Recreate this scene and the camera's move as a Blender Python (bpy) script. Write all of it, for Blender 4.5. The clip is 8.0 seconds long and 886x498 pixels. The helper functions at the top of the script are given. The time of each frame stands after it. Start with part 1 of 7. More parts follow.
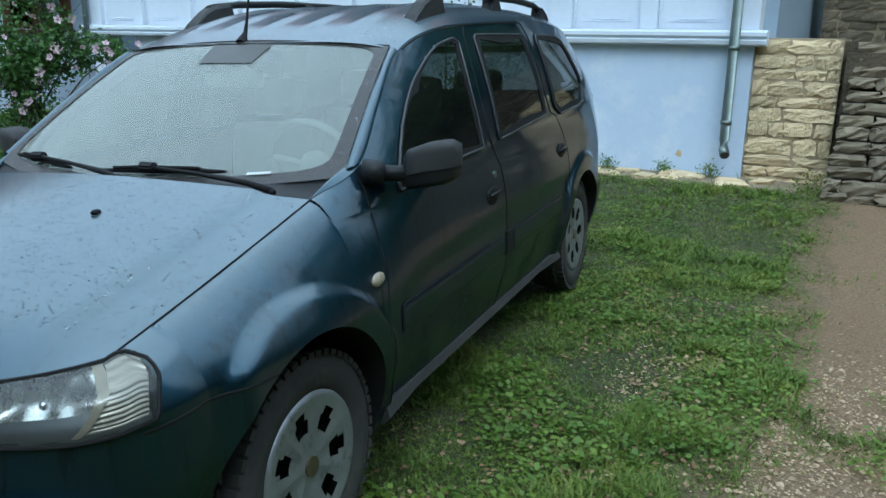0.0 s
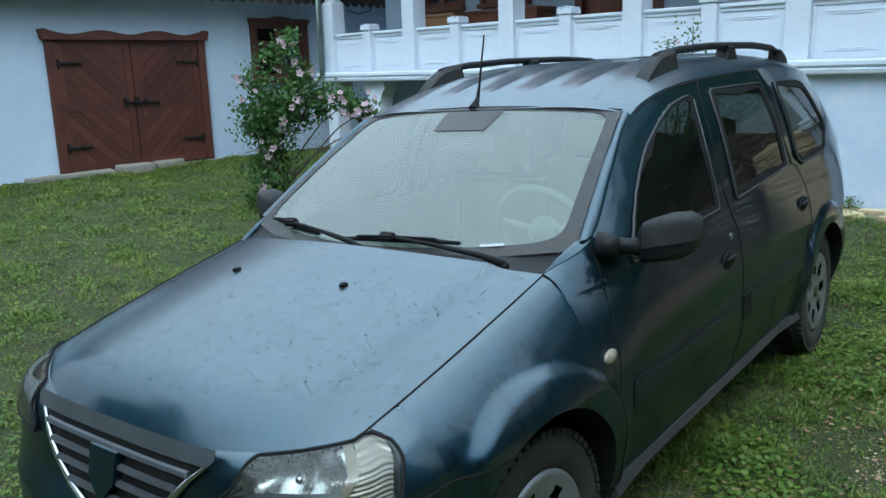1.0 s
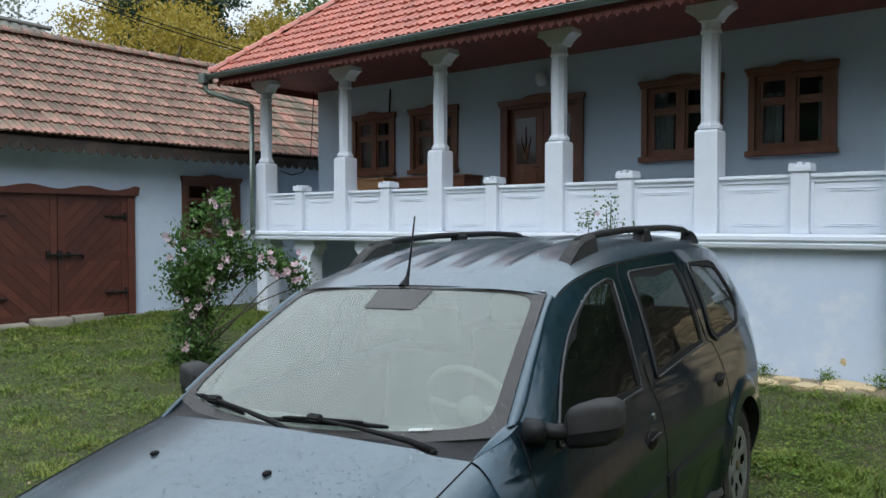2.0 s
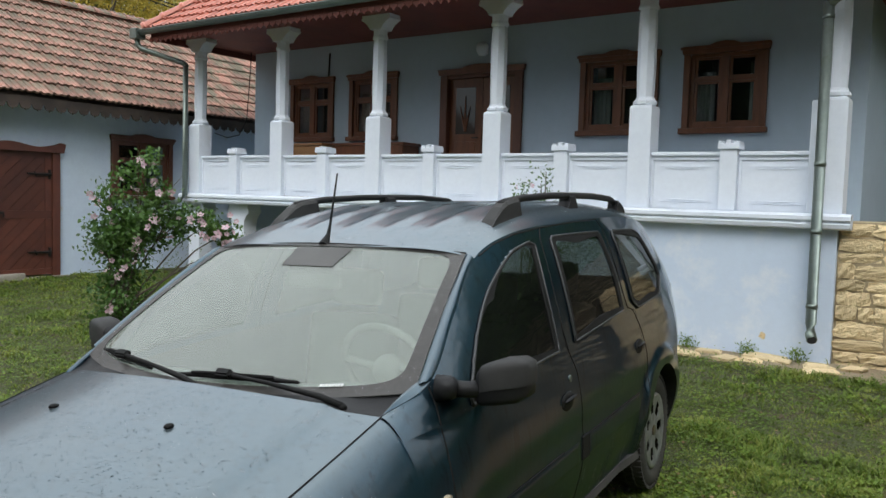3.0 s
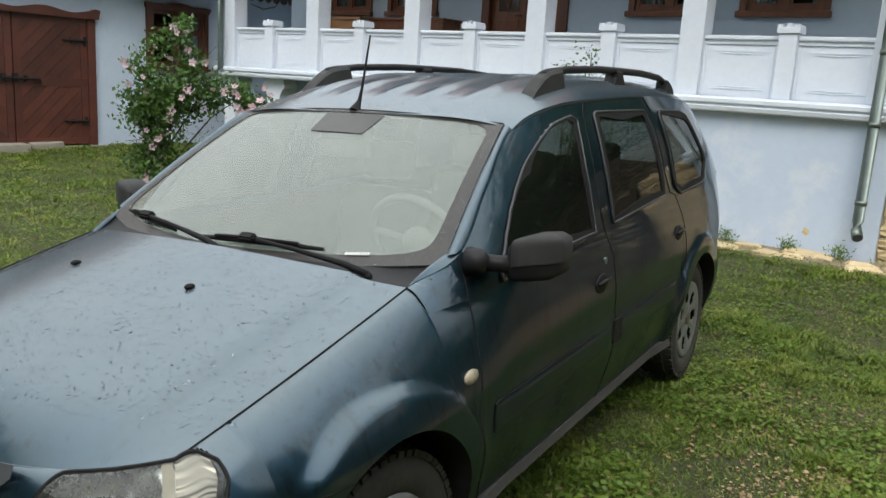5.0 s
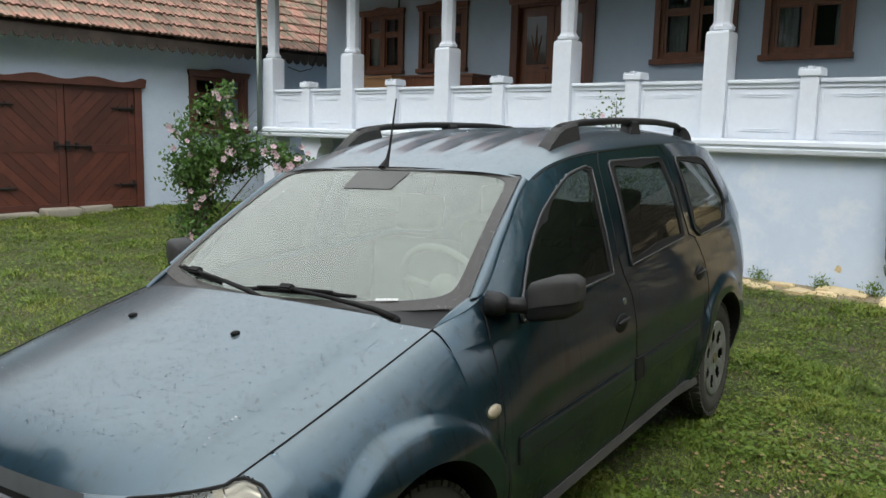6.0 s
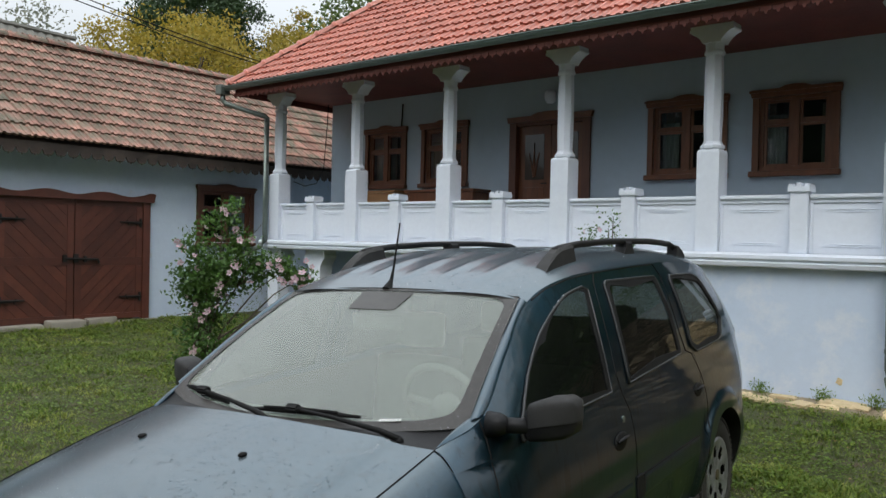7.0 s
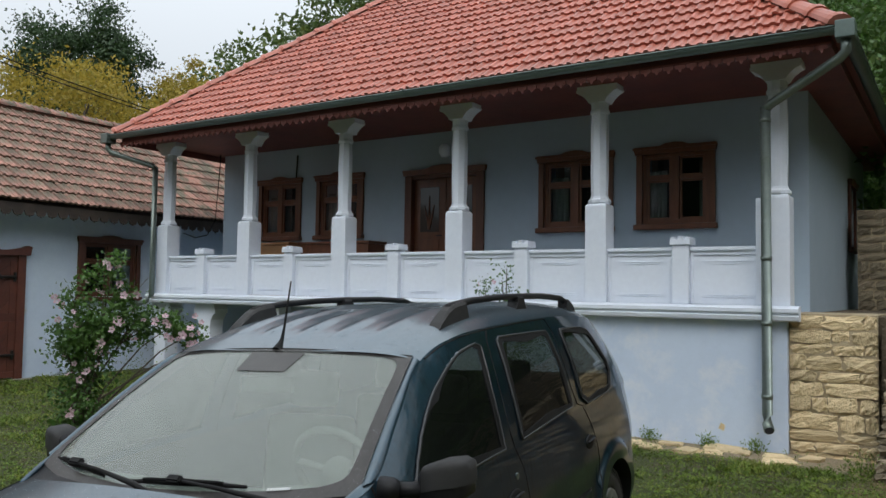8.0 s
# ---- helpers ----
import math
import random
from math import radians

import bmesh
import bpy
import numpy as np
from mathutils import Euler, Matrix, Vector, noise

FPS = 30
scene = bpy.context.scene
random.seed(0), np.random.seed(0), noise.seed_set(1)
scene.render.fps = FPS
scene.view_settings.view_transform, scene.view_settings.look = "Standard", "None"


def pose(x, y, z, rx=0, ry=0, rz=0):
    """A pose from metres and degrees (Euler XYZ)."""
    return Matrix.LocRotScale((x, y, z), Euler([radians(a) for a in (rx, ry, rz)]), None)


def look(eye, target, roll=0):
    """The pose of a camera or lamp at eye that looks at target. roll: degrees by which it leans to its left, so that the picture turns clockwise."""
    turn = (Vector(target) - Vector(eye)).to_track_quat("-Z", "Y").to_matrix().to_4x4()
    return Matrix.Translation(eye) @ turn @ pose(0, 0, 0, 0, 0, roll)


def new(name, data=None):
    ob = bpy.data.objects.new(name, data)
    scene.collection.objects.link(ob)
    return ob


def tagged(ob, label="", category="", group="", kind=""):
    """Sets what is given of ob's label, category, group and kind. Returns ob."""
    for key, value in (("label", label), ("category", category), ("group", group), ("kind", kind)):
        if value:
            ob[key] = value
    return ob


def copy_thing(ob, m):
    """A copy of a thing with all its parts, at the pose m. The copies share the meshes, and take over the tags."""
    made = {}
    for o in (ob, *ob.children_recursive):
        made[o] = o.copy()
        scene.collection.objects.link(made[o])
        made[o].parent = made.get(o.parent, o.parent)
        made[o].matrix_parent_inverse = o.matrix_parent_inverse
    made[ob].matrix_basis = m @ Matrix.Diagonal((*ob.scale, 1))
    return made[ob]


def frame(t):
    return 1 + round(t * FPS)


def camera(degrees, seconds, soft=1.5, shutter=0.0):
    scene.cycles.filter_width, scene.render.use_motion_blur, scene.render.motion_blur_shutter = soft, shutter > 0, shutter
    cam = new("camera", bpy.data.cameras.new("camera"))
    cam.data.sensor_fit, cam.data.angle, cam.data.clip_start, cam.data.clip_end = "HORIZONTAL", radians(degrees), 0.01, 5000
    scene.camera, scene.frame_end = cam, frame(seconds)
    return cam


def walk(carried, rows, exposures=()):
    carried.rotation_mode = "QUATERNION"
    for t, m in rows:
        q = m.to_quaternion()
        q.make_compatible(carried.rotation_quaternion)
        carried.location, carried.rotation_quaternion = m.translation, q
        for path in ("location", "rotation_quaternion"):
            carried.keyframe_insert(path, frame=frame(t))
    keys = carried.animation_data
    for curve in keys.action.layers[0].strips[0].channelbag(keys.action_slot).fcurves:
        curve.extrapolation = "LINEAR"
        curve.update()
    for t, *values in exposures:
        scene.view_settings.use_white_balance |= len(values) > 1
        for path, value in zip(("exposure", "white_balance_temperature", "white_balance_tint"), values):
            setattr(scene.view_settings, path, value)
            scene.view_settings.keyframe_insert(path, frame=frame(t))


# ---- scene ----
cam = camera(57.81, 8.0)
# seconds, eye x y z, yaw, pitch, roll
ROWS = [
    (0.0, -0.000, 0.000, 1.462, 29.28, -14.66, -0.85),
    (0.5, -0.100, 0.014, 1.523, 38.19, -14.94, 2.05),
    (1.0, -0.088, -0.001, 1.592, 43.86, -12.63, 1.56),
    (1.5, -0.103, -0.023, 1.655, 43.54, -8.17, 0.35),
    (2.0, -0.078, -0.021, 1.687, 38.85, -1.76, 0.03),
    (2.2, -0.066, -0.004, 1.690, 36.35, 0.31, 0.13),
    (3.3, -0.020, 0.061, 1.614, 35.39, -6.08, -2.26),
    (3.5, -0.013, 0.070, 1.606, 36.26, -7.69, -2.69),
    (4.0, -0.018, 0.094, 1.578, 37.70, -10.42, -3.13),
    (4.5, -0.082, 0.171, 1.565, 37.98, -12.03, -3.45),
    (4.7, -0.105, 0.164, 1.566, 37.27, -12.05, -3.85),
    (5.8, 0.033, 0.072, 1.584, 39.95, -10.19, -1.50),
    (6.0, 0.069, 0.029, 1.594, 40.01, -8.38, -1.40),
    (6.5, 0.128, -0.038, 1.635, 40.05, -3.33, -1.39),
    (7.0, 0.141, -0.060, 1.652, 40.10, -0.67, -1.29),
    (7.5, 0.135, -0.060, 1.660, 38.67, 1.25, -1.07),
    (8.0, 0.145, -0.038, 1.686, 32.77, 3.02, -0.83),
]
EXPO = [(0.0, 0.34, 5080, -3), (1.0, 0.38, 5220, -2), (1.5, 0.46, 5600, 4), (2.0, 0.27, 6000, 7), (2.2, 0.12, 6150, 8), (3.3, 0.46, 6450, 7), (4.5, 0.50, 6600, 7), (5.8, 0.50, 6600, 7), (6.5, 0.42, 6450, 8), (7.0, 0.15, 6400, 8), (8.0, -0.03, 6300, 8)]
walk(cam, [(t, pose(x, y, z, 90 + pitch, roll, yaw)) for t, x, y, z, yaw, pitch, roll in ROWS], EXPO)

# ---- world and sun: an overcast day ----
world = bpy.data.worlds.new("world")
scene.world = world
world.use_nodes = True
wn, wl = world.node_tree.nodes, world.node_tree.links
sky = wn.new("ShaderNodeTexSky")
sky.sky_type, sky.sun_disc = "NISHITA", False
sky.sun_elevation, sky.sun_rotation = radians(48), radians(150)
sky.air_density, sky.dust_density = 1.0, 4.0
veil = wn.new("ShaderNodeHueSaturation")
veil.inputs["Saturation"].default_value = 0.22
wl.new(sky.outputs[0], veil.inputs["Color"])
# an overcast sky is brighter overhead than at the horizon
tcw = wn.new("ShaderNodeTexCoord")
sepw = wn.new("ShaderNodeSeparateXYZ")
wl.new(tcw.outputs["Generated"], sepw.inputs[0])
grad = wn.new("ShaderNodeMapRange")
grad.inputs[1].default_value, grad.inputs[2].default_value = 0.05, 0.75
grad.inputs[3].default_value, grad.inputs[4].default_value = 0.8, 2.4
wl.new(sepw.outputs["Z"], grad.inputs[0])
cloud = wn.new("ShaderNodeMix")
cloud.data_type = "RGBA"
cloud.inputs[0].default_value = 0.75
cloud.inputs[7].default_value = (5.2, 5.45, 5.75, 1.0)
wl.new(veil.outputs[0], cloud.inputs[6])
lift = wn.new("ShaderNodeMix")
lift.data_type, lift.blend_type = "RGBA", "MULTIPLY"
lift.inputs[0].default_value = 1.0
wl.new(cloud.outputs[2], lift.inputs[6])
wl.new(grad.outputs[0], lift.inputs[7])
wl.new(lift.outputs[2], wn["Background"].inputs["Color"])
wn["Background"].inputs["Strength"].default_value = 0.13
sun = new("sun", bpy.data.lights.new("sun", "SUN"))
sun.data.energy, sun.data.angle, sun.data.color = 0.6, radians(25), (1.0, 0.96, 0.9)
sun.matrix_world = look((0, 0, 0), (-0.36, 0.56, -0.75))


# ---- materials ----
def nodes_of(name):
    m = bpy.data.materials.new(name)
    m.use_nodes = True
    t = m.node_tree
    return m, t.nodes, t.links, t.nodes["Principled BSDF"]


def col(c):
    return (c[0], c[1], c[2], 1.0)


def mix(n, l, fac, a, b, blend="MIX"):
    x = n.new("ShaderNodeMix")
    x.data_type, x.blend_type = "RGBA", blend
    for sock, v in ((x.inputs[0], fac), (x.inputs[6], a), (x.inputs[7], b)):
        if hasattr(v, "node"):
            l.new(v, sock)
        else:
            sock.default_value = v
    return x.outputs[2]


def noise_of(n, l, scale, detail=4.0, rough=0.55, stretch=(1, 1, 1), space="Object", warp=0.0):
    tc = n.new("ShaderNodeTexCoord")
    mp = n.new("ShaderNodeMapping")
    mp.inputs["Scale"].default_value = stretch
    l.new(tc.outputs[space], mp.inputs["Vector"])
    t = n.new("ShaderNodeTexNoise")
    t.inputs["Scale"].default_value, t.inputs["Detail"].default_value, t.inputs["Roughness"].default_value = scale, detail, rough
    t.inputs["Distortion"].default_value = warp
    l.new(mp.outputs[0], t.inputs["Vector"])
    return t.outputs["Fac"]


def ramp(n, l, v, lo, hi):
    r = n.new("ShaderNodeMapRange")
    r.inputs[1].default_value, r.inputs[2].default_value = lo, hi
    l.new(v, r.inputs[0])
    return r.outputs[0]


def bump(n, l, b, height, strength, dist):
    x = n.new("ShaderNodeBump")
    x.inputs["Strength"].default_value, x.inputs["Distance"].default_value = strength, dist
    l.new(height, x.inputs["Height"])
    l.new(x.outputs[0], b.inputs["Normal"])


def surface(name, base, second, rough=0.7, big=1.2, fine=25.0, cover=(0.4, 0.65), relief=0.3, depth=0.004,
            metal=0.0, stretch=(1, 1, 1), dirt=None, dirt_cover=(0.55, 0.75), vary=0.0, space="Object", coat=0.0, island=False, speck=0.35):
    """A two-scale procedural surface: base and second mixed by a large noise, fine grain in colour and relief."""
    m, n, l, b = nodes_of(name)
    large = ramp(n, l, noise_of(n, l, big, 5, 0.6, stretch, space), *cover)
    grain = noise_of(n, l, fine, 5, 0.6, stretch, space)
    c = mix(n, l, large, col(base), col(second))
    c = mix(n, l, speck, c, mix(n, l, ramp(n, l, grain, 0.25, 0.75), col([v * 0.6 for v in base]), col([min(1, v * 1.3) for v in second])))
    if dirt:
        c = mix(n, l, ramp(n, l, noise_of(n, l, big * 3.3, 6, 0.65, stretch, space), *dirt_cover), c, col(dirt))
    if vary:
        if island:
            o = n.new("ShaderNodeNewGeometry").outputs["Random Per Island"]
        else:
            o = n.new("ShaderNodeObjectInfo").outputs["Random"]
        r = n.new("ShaderNodeMapRange")
        r.inputs[3].default_value, r.inputs[4].default_value = 1 - vary, 1 + vary
        l.new(o, r.inputs[0])
        h = n.new("ShaderNodeHueSaturation")
        l.new(r.outputs[0], h.inputs["Value"])
        l.new(c, h.inputs["Color"])
        c = h.outputs[0]
    l.new(c, b.inputs["Base Color"])
    rr = n.new("ShaderNodeMapRange")
    rr.inputs[3].default_value, rr.inputs[4].default_value = max(0.02, rough - 0.12), min(1, rough + 0.1)
    l.new(grain, rr.inputs[0])
    l.new(rr.outputs[0], b.inputs["Roughness"])
    b.inputs["Metallic"].default_value = metal
    b.inputs["Coat Weight"].default_value = coat
    if relief:
        bump(n, l, b, grain, relief, depth)
    return m


M = {}
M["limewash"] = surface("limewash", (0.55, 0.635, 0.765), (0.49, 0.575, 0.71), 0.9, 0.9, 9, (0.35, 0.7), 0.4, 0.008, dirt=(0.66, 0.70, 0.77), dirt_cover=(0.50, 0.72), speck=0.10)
# the limewash a quarter darker, with the gallery's shade put into its colour
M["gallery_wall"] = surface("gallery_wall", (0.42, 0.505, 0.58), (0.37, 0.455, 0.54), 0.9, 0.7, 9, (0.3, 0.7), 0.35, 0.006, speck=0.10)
M["white"] = surface("white_limewash", (0.72, 0.765, 0.84), (0.65, 0.705, 0.80), 0.85, 1.5, 16, (0.4, 0.7), 0.4, 0.006, speck=0.10)
M["barn_wash"] = surface("barn_limewash", (0.57, 0.665, 0.82), (0.63, 0.715, 0.83), 0.9, 0.9, 10, (0.35, 0.7), 0.4, 0.008, speck=0.12, dirt=(0.56, 0.55, 0.48), dirt_cover=(0.62, 0.8))
M["brown"] = surface("brown_paint", (0.125, 0.045, 0.024), (0.088, 0.031, 0.018), 0.5, 3, 40, (0.4, 0.6), 0.35, 0.002, stretch=(6, 6, 1))
M["door_wood"] = surface("varnished_door_wood", (0.165, 0.056, 0.021), (0.105, 0.036, 0.014), 0.4, 2.5, 30, (0.4, 0.6), 0.25, 0.002, stretch=(7, 7, 1))
M["bench_wood"] = surface("pale_board", (0.36, 0.19, 0.08), (0.28, 0.14, 0.055), 0.5, 2.0, 30, (0.4, 0.6), 0.2, 0.002, stretch=(1, 8, 8))
M["garage_wood"] = surface("garage_board", (0.125, 0.038, 0.023), (0.082, 0.026, 0.017), 0.55, 4, 35, (0.4, 0.6), 0.4, 0.003, vary=0.25)
M["eave_wood"] = surface("eave_board", (0.17, 0.042, 0.034), (0.12, 0.030, 0.025), 0.6, 2, 30, (0.4, 0.6), 0.3, 0.002)
M["fringe_wood"] = surface("red_fringe_board", (0.27, 0.070, 0.050), (0.19, 0.048, 0.036), 0.55, 2, 30, (0.4, 0.6), 0.2, 0.002)
M["old_wood"] = surface("weathered_fringe", (0.085, 0.062, 0.050), (0.040, 0.031, 0.026), 0.85, 3, 30, (0.4, 0.6), 0.5, 0.004)
M["iron"] = surface("black_iron", (0.012, 0.012, 0.013), (0.025, 0.022, 0.02), 0.55, 8, 60, (0.4, 0.6), 0.3, 0.001, metal=0.4)
M["gutter"] = surface("green_grey_gutter", (0.13, 0.17, 0.155), (0.10, 0.135, 0.125), 0.38, 3, 40, (0.4, 0.6), 0.1, 0.001, metal=0.3)
M["zinc"] = surface("zinc_pipe", (0.20, 0.235, 0.22), (0.14, 0.17, 0.155), 0.4, 4, 40, (0.4, 0.6), 0.1, 0.001, metal=0.6, dirt=(0.14, 0.17, 0.13))
M["tile"] = surface("red_roof_tile", (0.47, 0.158, 0.104), (0.35, 0.106, 0.072), 0.42, 5, 50, (0.35, 0.7), 0.3, 0.003, vary=0.14)
M["tile_far"] = surface("red_roof_tile_joined", (0.47, 0.158, 0.104), (0.35, 0.106, 0.072), 0.42, 5, 50, (0.35, 0.7), 0.3, 0.003, vary=0.14, island=True)
M["old_tile"] = surface("weathered_roof_tile", (0.34, 0.165, 0.125), (0.25, 0.15, 0.115), 0.8, 1.1, 30, (0.4, 0.6), 0.5, 0.004, dirt=(0.12, 0.108, 0.075), dirt_cover=(0.42, 0.60), vary=0.3)
M["old_tile_far"] = surface("weathered_roof_tile_joined", (0.34, 0.165, 0.125), (0.25, 0.15, 0.115), 0.8, 1.1, 30, (0.4, 0.6), 0.5, 0.004, dirt=(0.12, 0.108, 0.075), dirt_cover=(0.42, 0.60), vary=0.3, island=True)
M["stone"] = surface("limestone", (0.78, 0.63, 0.39), (0.64, 0.50, 0.29), 0.9, 5, 30, (0.35, 0.65), 1.0, 0.03, dirt=(0.34, 0.28, 0.18), dirt_cover=(0.58, 0.78), vary=0.2)
M["old_stone"] = surface("mossy_stone", (0.25, 0.205, 0.14), (0.165, 0.135, 0.09), 0.95, 5, 30, (0.35, 0.65), 0.8, 0.012, dirt=(0.12, 0.115, 0.07), vary=0.25)
M["mortar"] = surface("lime_mortar", (0.50, 0.41, 0.27), (0.36, 0.29, 0.19), 0.95, 6, 40, (0.35, 0.65), 0.7, 0.01)
M["concrete"] = surface("footing_concrete", (0.34, 0.31, 0.26), (0.25, 0.23, 0.19), 0.95, 4, 30, (0.35, 0.65), 0.7, 0.008)
M["soil"] = surface("soil", (0.115, 0.085, 0.055), (0.075, 0.06, 0.038), 0.95, 1.2, 30, (0.4, 0.6), 0.9, 0.02)
M["sheet"] = surface("corrugated_sheet", (0.17, 0.165, 0.14), (0.13, 0.13, 0.115), 0.7, 2, 30, (0.4, 0.6), 0.2, 0.002)
# near-black stand-in for the shade of unlit rooms and hollows
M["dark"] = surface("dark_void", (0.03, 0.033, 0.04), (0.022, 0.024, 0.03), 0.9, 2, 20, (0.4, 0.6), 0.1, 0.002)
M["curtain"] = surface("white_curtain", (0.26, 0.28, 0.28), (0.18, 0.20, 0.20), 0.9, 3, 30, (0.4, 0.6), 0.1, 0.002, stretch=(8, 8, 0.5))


def glass_dark(name, tint=(0.02, 0.024, 0.024), rough=0.06):
    m, n, l, b = nodes_of(name)
    b.inputs["Base Color"].default_value = col(tint)
    b.inputs["Roughness"].default_value = rough
    b.inputs["IOR"].default_value = 1.5
    return m


def glass_clear(name, tint=(0.9, 0.95, 0.93)):
    m, n, l, b = nodes_of(name)
    b.inputs["Base Color"].default_value = col(tint)
    b.inputs["Roughness"].default_value = 0.02
    b.inputs["Transmission Weight"].default_value = 1.0
    b.inputs["IOR"].default_value = 1.35
    return m


M["pane"] = glass_clear("window_pane", (0.85, 0.9, 0.9))


# ---- mesh helpers ----
def mesh_from(name, verts, faces, material, smooth=False):
    me = bpy.data.meshes.new(name)
    me.from_pydata([tuple(v) for v in verts], [], faces)
    me.materials.append(material)
    if smooth:
        me.shade_smooth()
    return me


def empty(name, m=None, label="", category="", group="", kind=""):
    ob = new(name)
    if m is not None:
        ob.matrix_world = m
    return tagged(ob, label, category, group, kind)


def child(name, me, parent, m=None, label=""):
    ob = new(name, me)
    ob.parent = parent
    if m is not None:
        ob.matrix_basis = m
    if label:
        ob["label"] = label
    return ob


def done(bm, name, material, smooth=False):
    bmesh.ops.recalc_face_normals(bm, faces=bm.faces)
    me = bpy.data.meshes.new(name)
    bm.to_mesh(me)
    bm.free()
    me.materials.append(material)
    if smooth:
        me.shade_smooth()
    return me


def part(name, bm, material, parent, label="", m=None, smooth=False):
    return child(name, done(bm, name, material, smooth), parent, m, label)


def box(bm, x0, x1, y0, y1, z0, z1, bevel=0.0):
    r = bmesh.ops.create_cube(bm, size=1.0, matrix=Matrix.LocRotScale(((x0 + x1) / 2, (y0 + y1) / 2, (z0 + z1) / 2), None, (abs(x1 - x0), abs(y1 - y0), abs(z1 - z0))))
    if bevel:
        es = list({e for v in r["verts"] for e in v.link_edges})
        bmesh.ops.bevel(bm, geom=es, offset=bevel, segments=2, affect="EDGES", profile=0.6)
    return bm


def boxm(*a, bevel=0.0):
    return box(bmesh.new(), *a, bevel=bevel)


def tube(bm, path, radius, sides=10, cap=True):
    """A round pipe along points; radius is one number or one for each point."""
    path = [Vector(p) for p in path]
    rad = radius if isinstance(radius, (list, tuple)) else [radius] * len(path)
    rings = []
    up = Vector((0.13, 0.27, 1)).normalized()
    for i, p in enumerate(path):
        d = (path[min(i + 1, len(path) - 1)] - path[max(i - 1, 0)]).normalized()
        a = d.cross(up)
        if a.length < 0.05:
            a = d.cross(Vector((1, 0, 0)))
        a.normalize()
        b = d.cross(a)
        rings.append([bm.verts.new(p + rad[i] * (math.cos(k * math.tau / sides) * a + math.sin(k * math.tau / sides) * b)) for k in range(sides)])
    for r0, r1 in zip(rings, rings[1:]):
        for k in range(sides):
            bm.faces.new((r0[k], r0[(k + 1) % sides], r1[(k + 1) % sides], r1[k]))
    if cap:
        bm.faces.new(rings[0][::-1])
        bm.faces.new(rings[-1])
    return bm


def tubem(path, radius, sides=10):
    return tube(bmesh.new(), path, radius, sides)


def lathe(bm, profile, sides, centre=(0, 0), turn=0.0):
    """Rings of (half-width, z) round an upright axis; sides 4 gives a square post."""
    rings = []
    for r, z in profile:
        k = r / math.cos(math.pi / sides) if sides <= 8 else r
        rings.append([bm.verts.new((centre[0] + k * math.cos(turn + (i + 0.5) * math.tau / sides), centre[1] + k * math.sin(turn + (i + 0.5) * math.tau / sides), z)) for i in range(sides)])
    for r0, r1 in zip(rings, rings[1:]):
        for i in range(sides):
            bm.faces.new((r0[i], r0[(i + 1) % sides], r1[(i + 1) % sides], r1[i]))
    bm.faces.new(rings[0][::-1])
    bm.faces.new(rings[-1])
    return bm


def plate(outline, y0, y1):
    """An outline of (x, z) given thickness from y0 to y1."""
    bm = bmesh.new()
    a = [bm.verts.new((x, y0, z)) for x, z in outline]
    b = [bm.verts.new((x, y1, z)) for x, z in outline]
    bm.faces.new(a)
    bm.faces.new(b[::-1])
    for i in range(len(a)):
        j = (i + 1) % len(a)
        bm.faces.new((a[i], b[i], b[j], a[j]))
    return bm


def step(v, a, b):
    v = min(1.0, max(0.0, (v - a) / (b - a)))
    return v * v * (3 - 2 * v)


def gz(x, y):
    """The height of the yard's ground."""
    g = -0.035 + 0.20 * step(y, 4.8, 8.2) + 0.24 * step(-x, 4.2, 11.0) * (1 - 0.6 * step(y, 4.8, 8.2))
    g -= 0.05 * step(-x, 1.6, 2.9) * (1 - step(-x, 3.2, 5.0)) * (1 - step(y, 4.5, 6.0))
    return g + 0.015 * noise.noise(Vector((x * 0.8, y * 0.8, 0)))

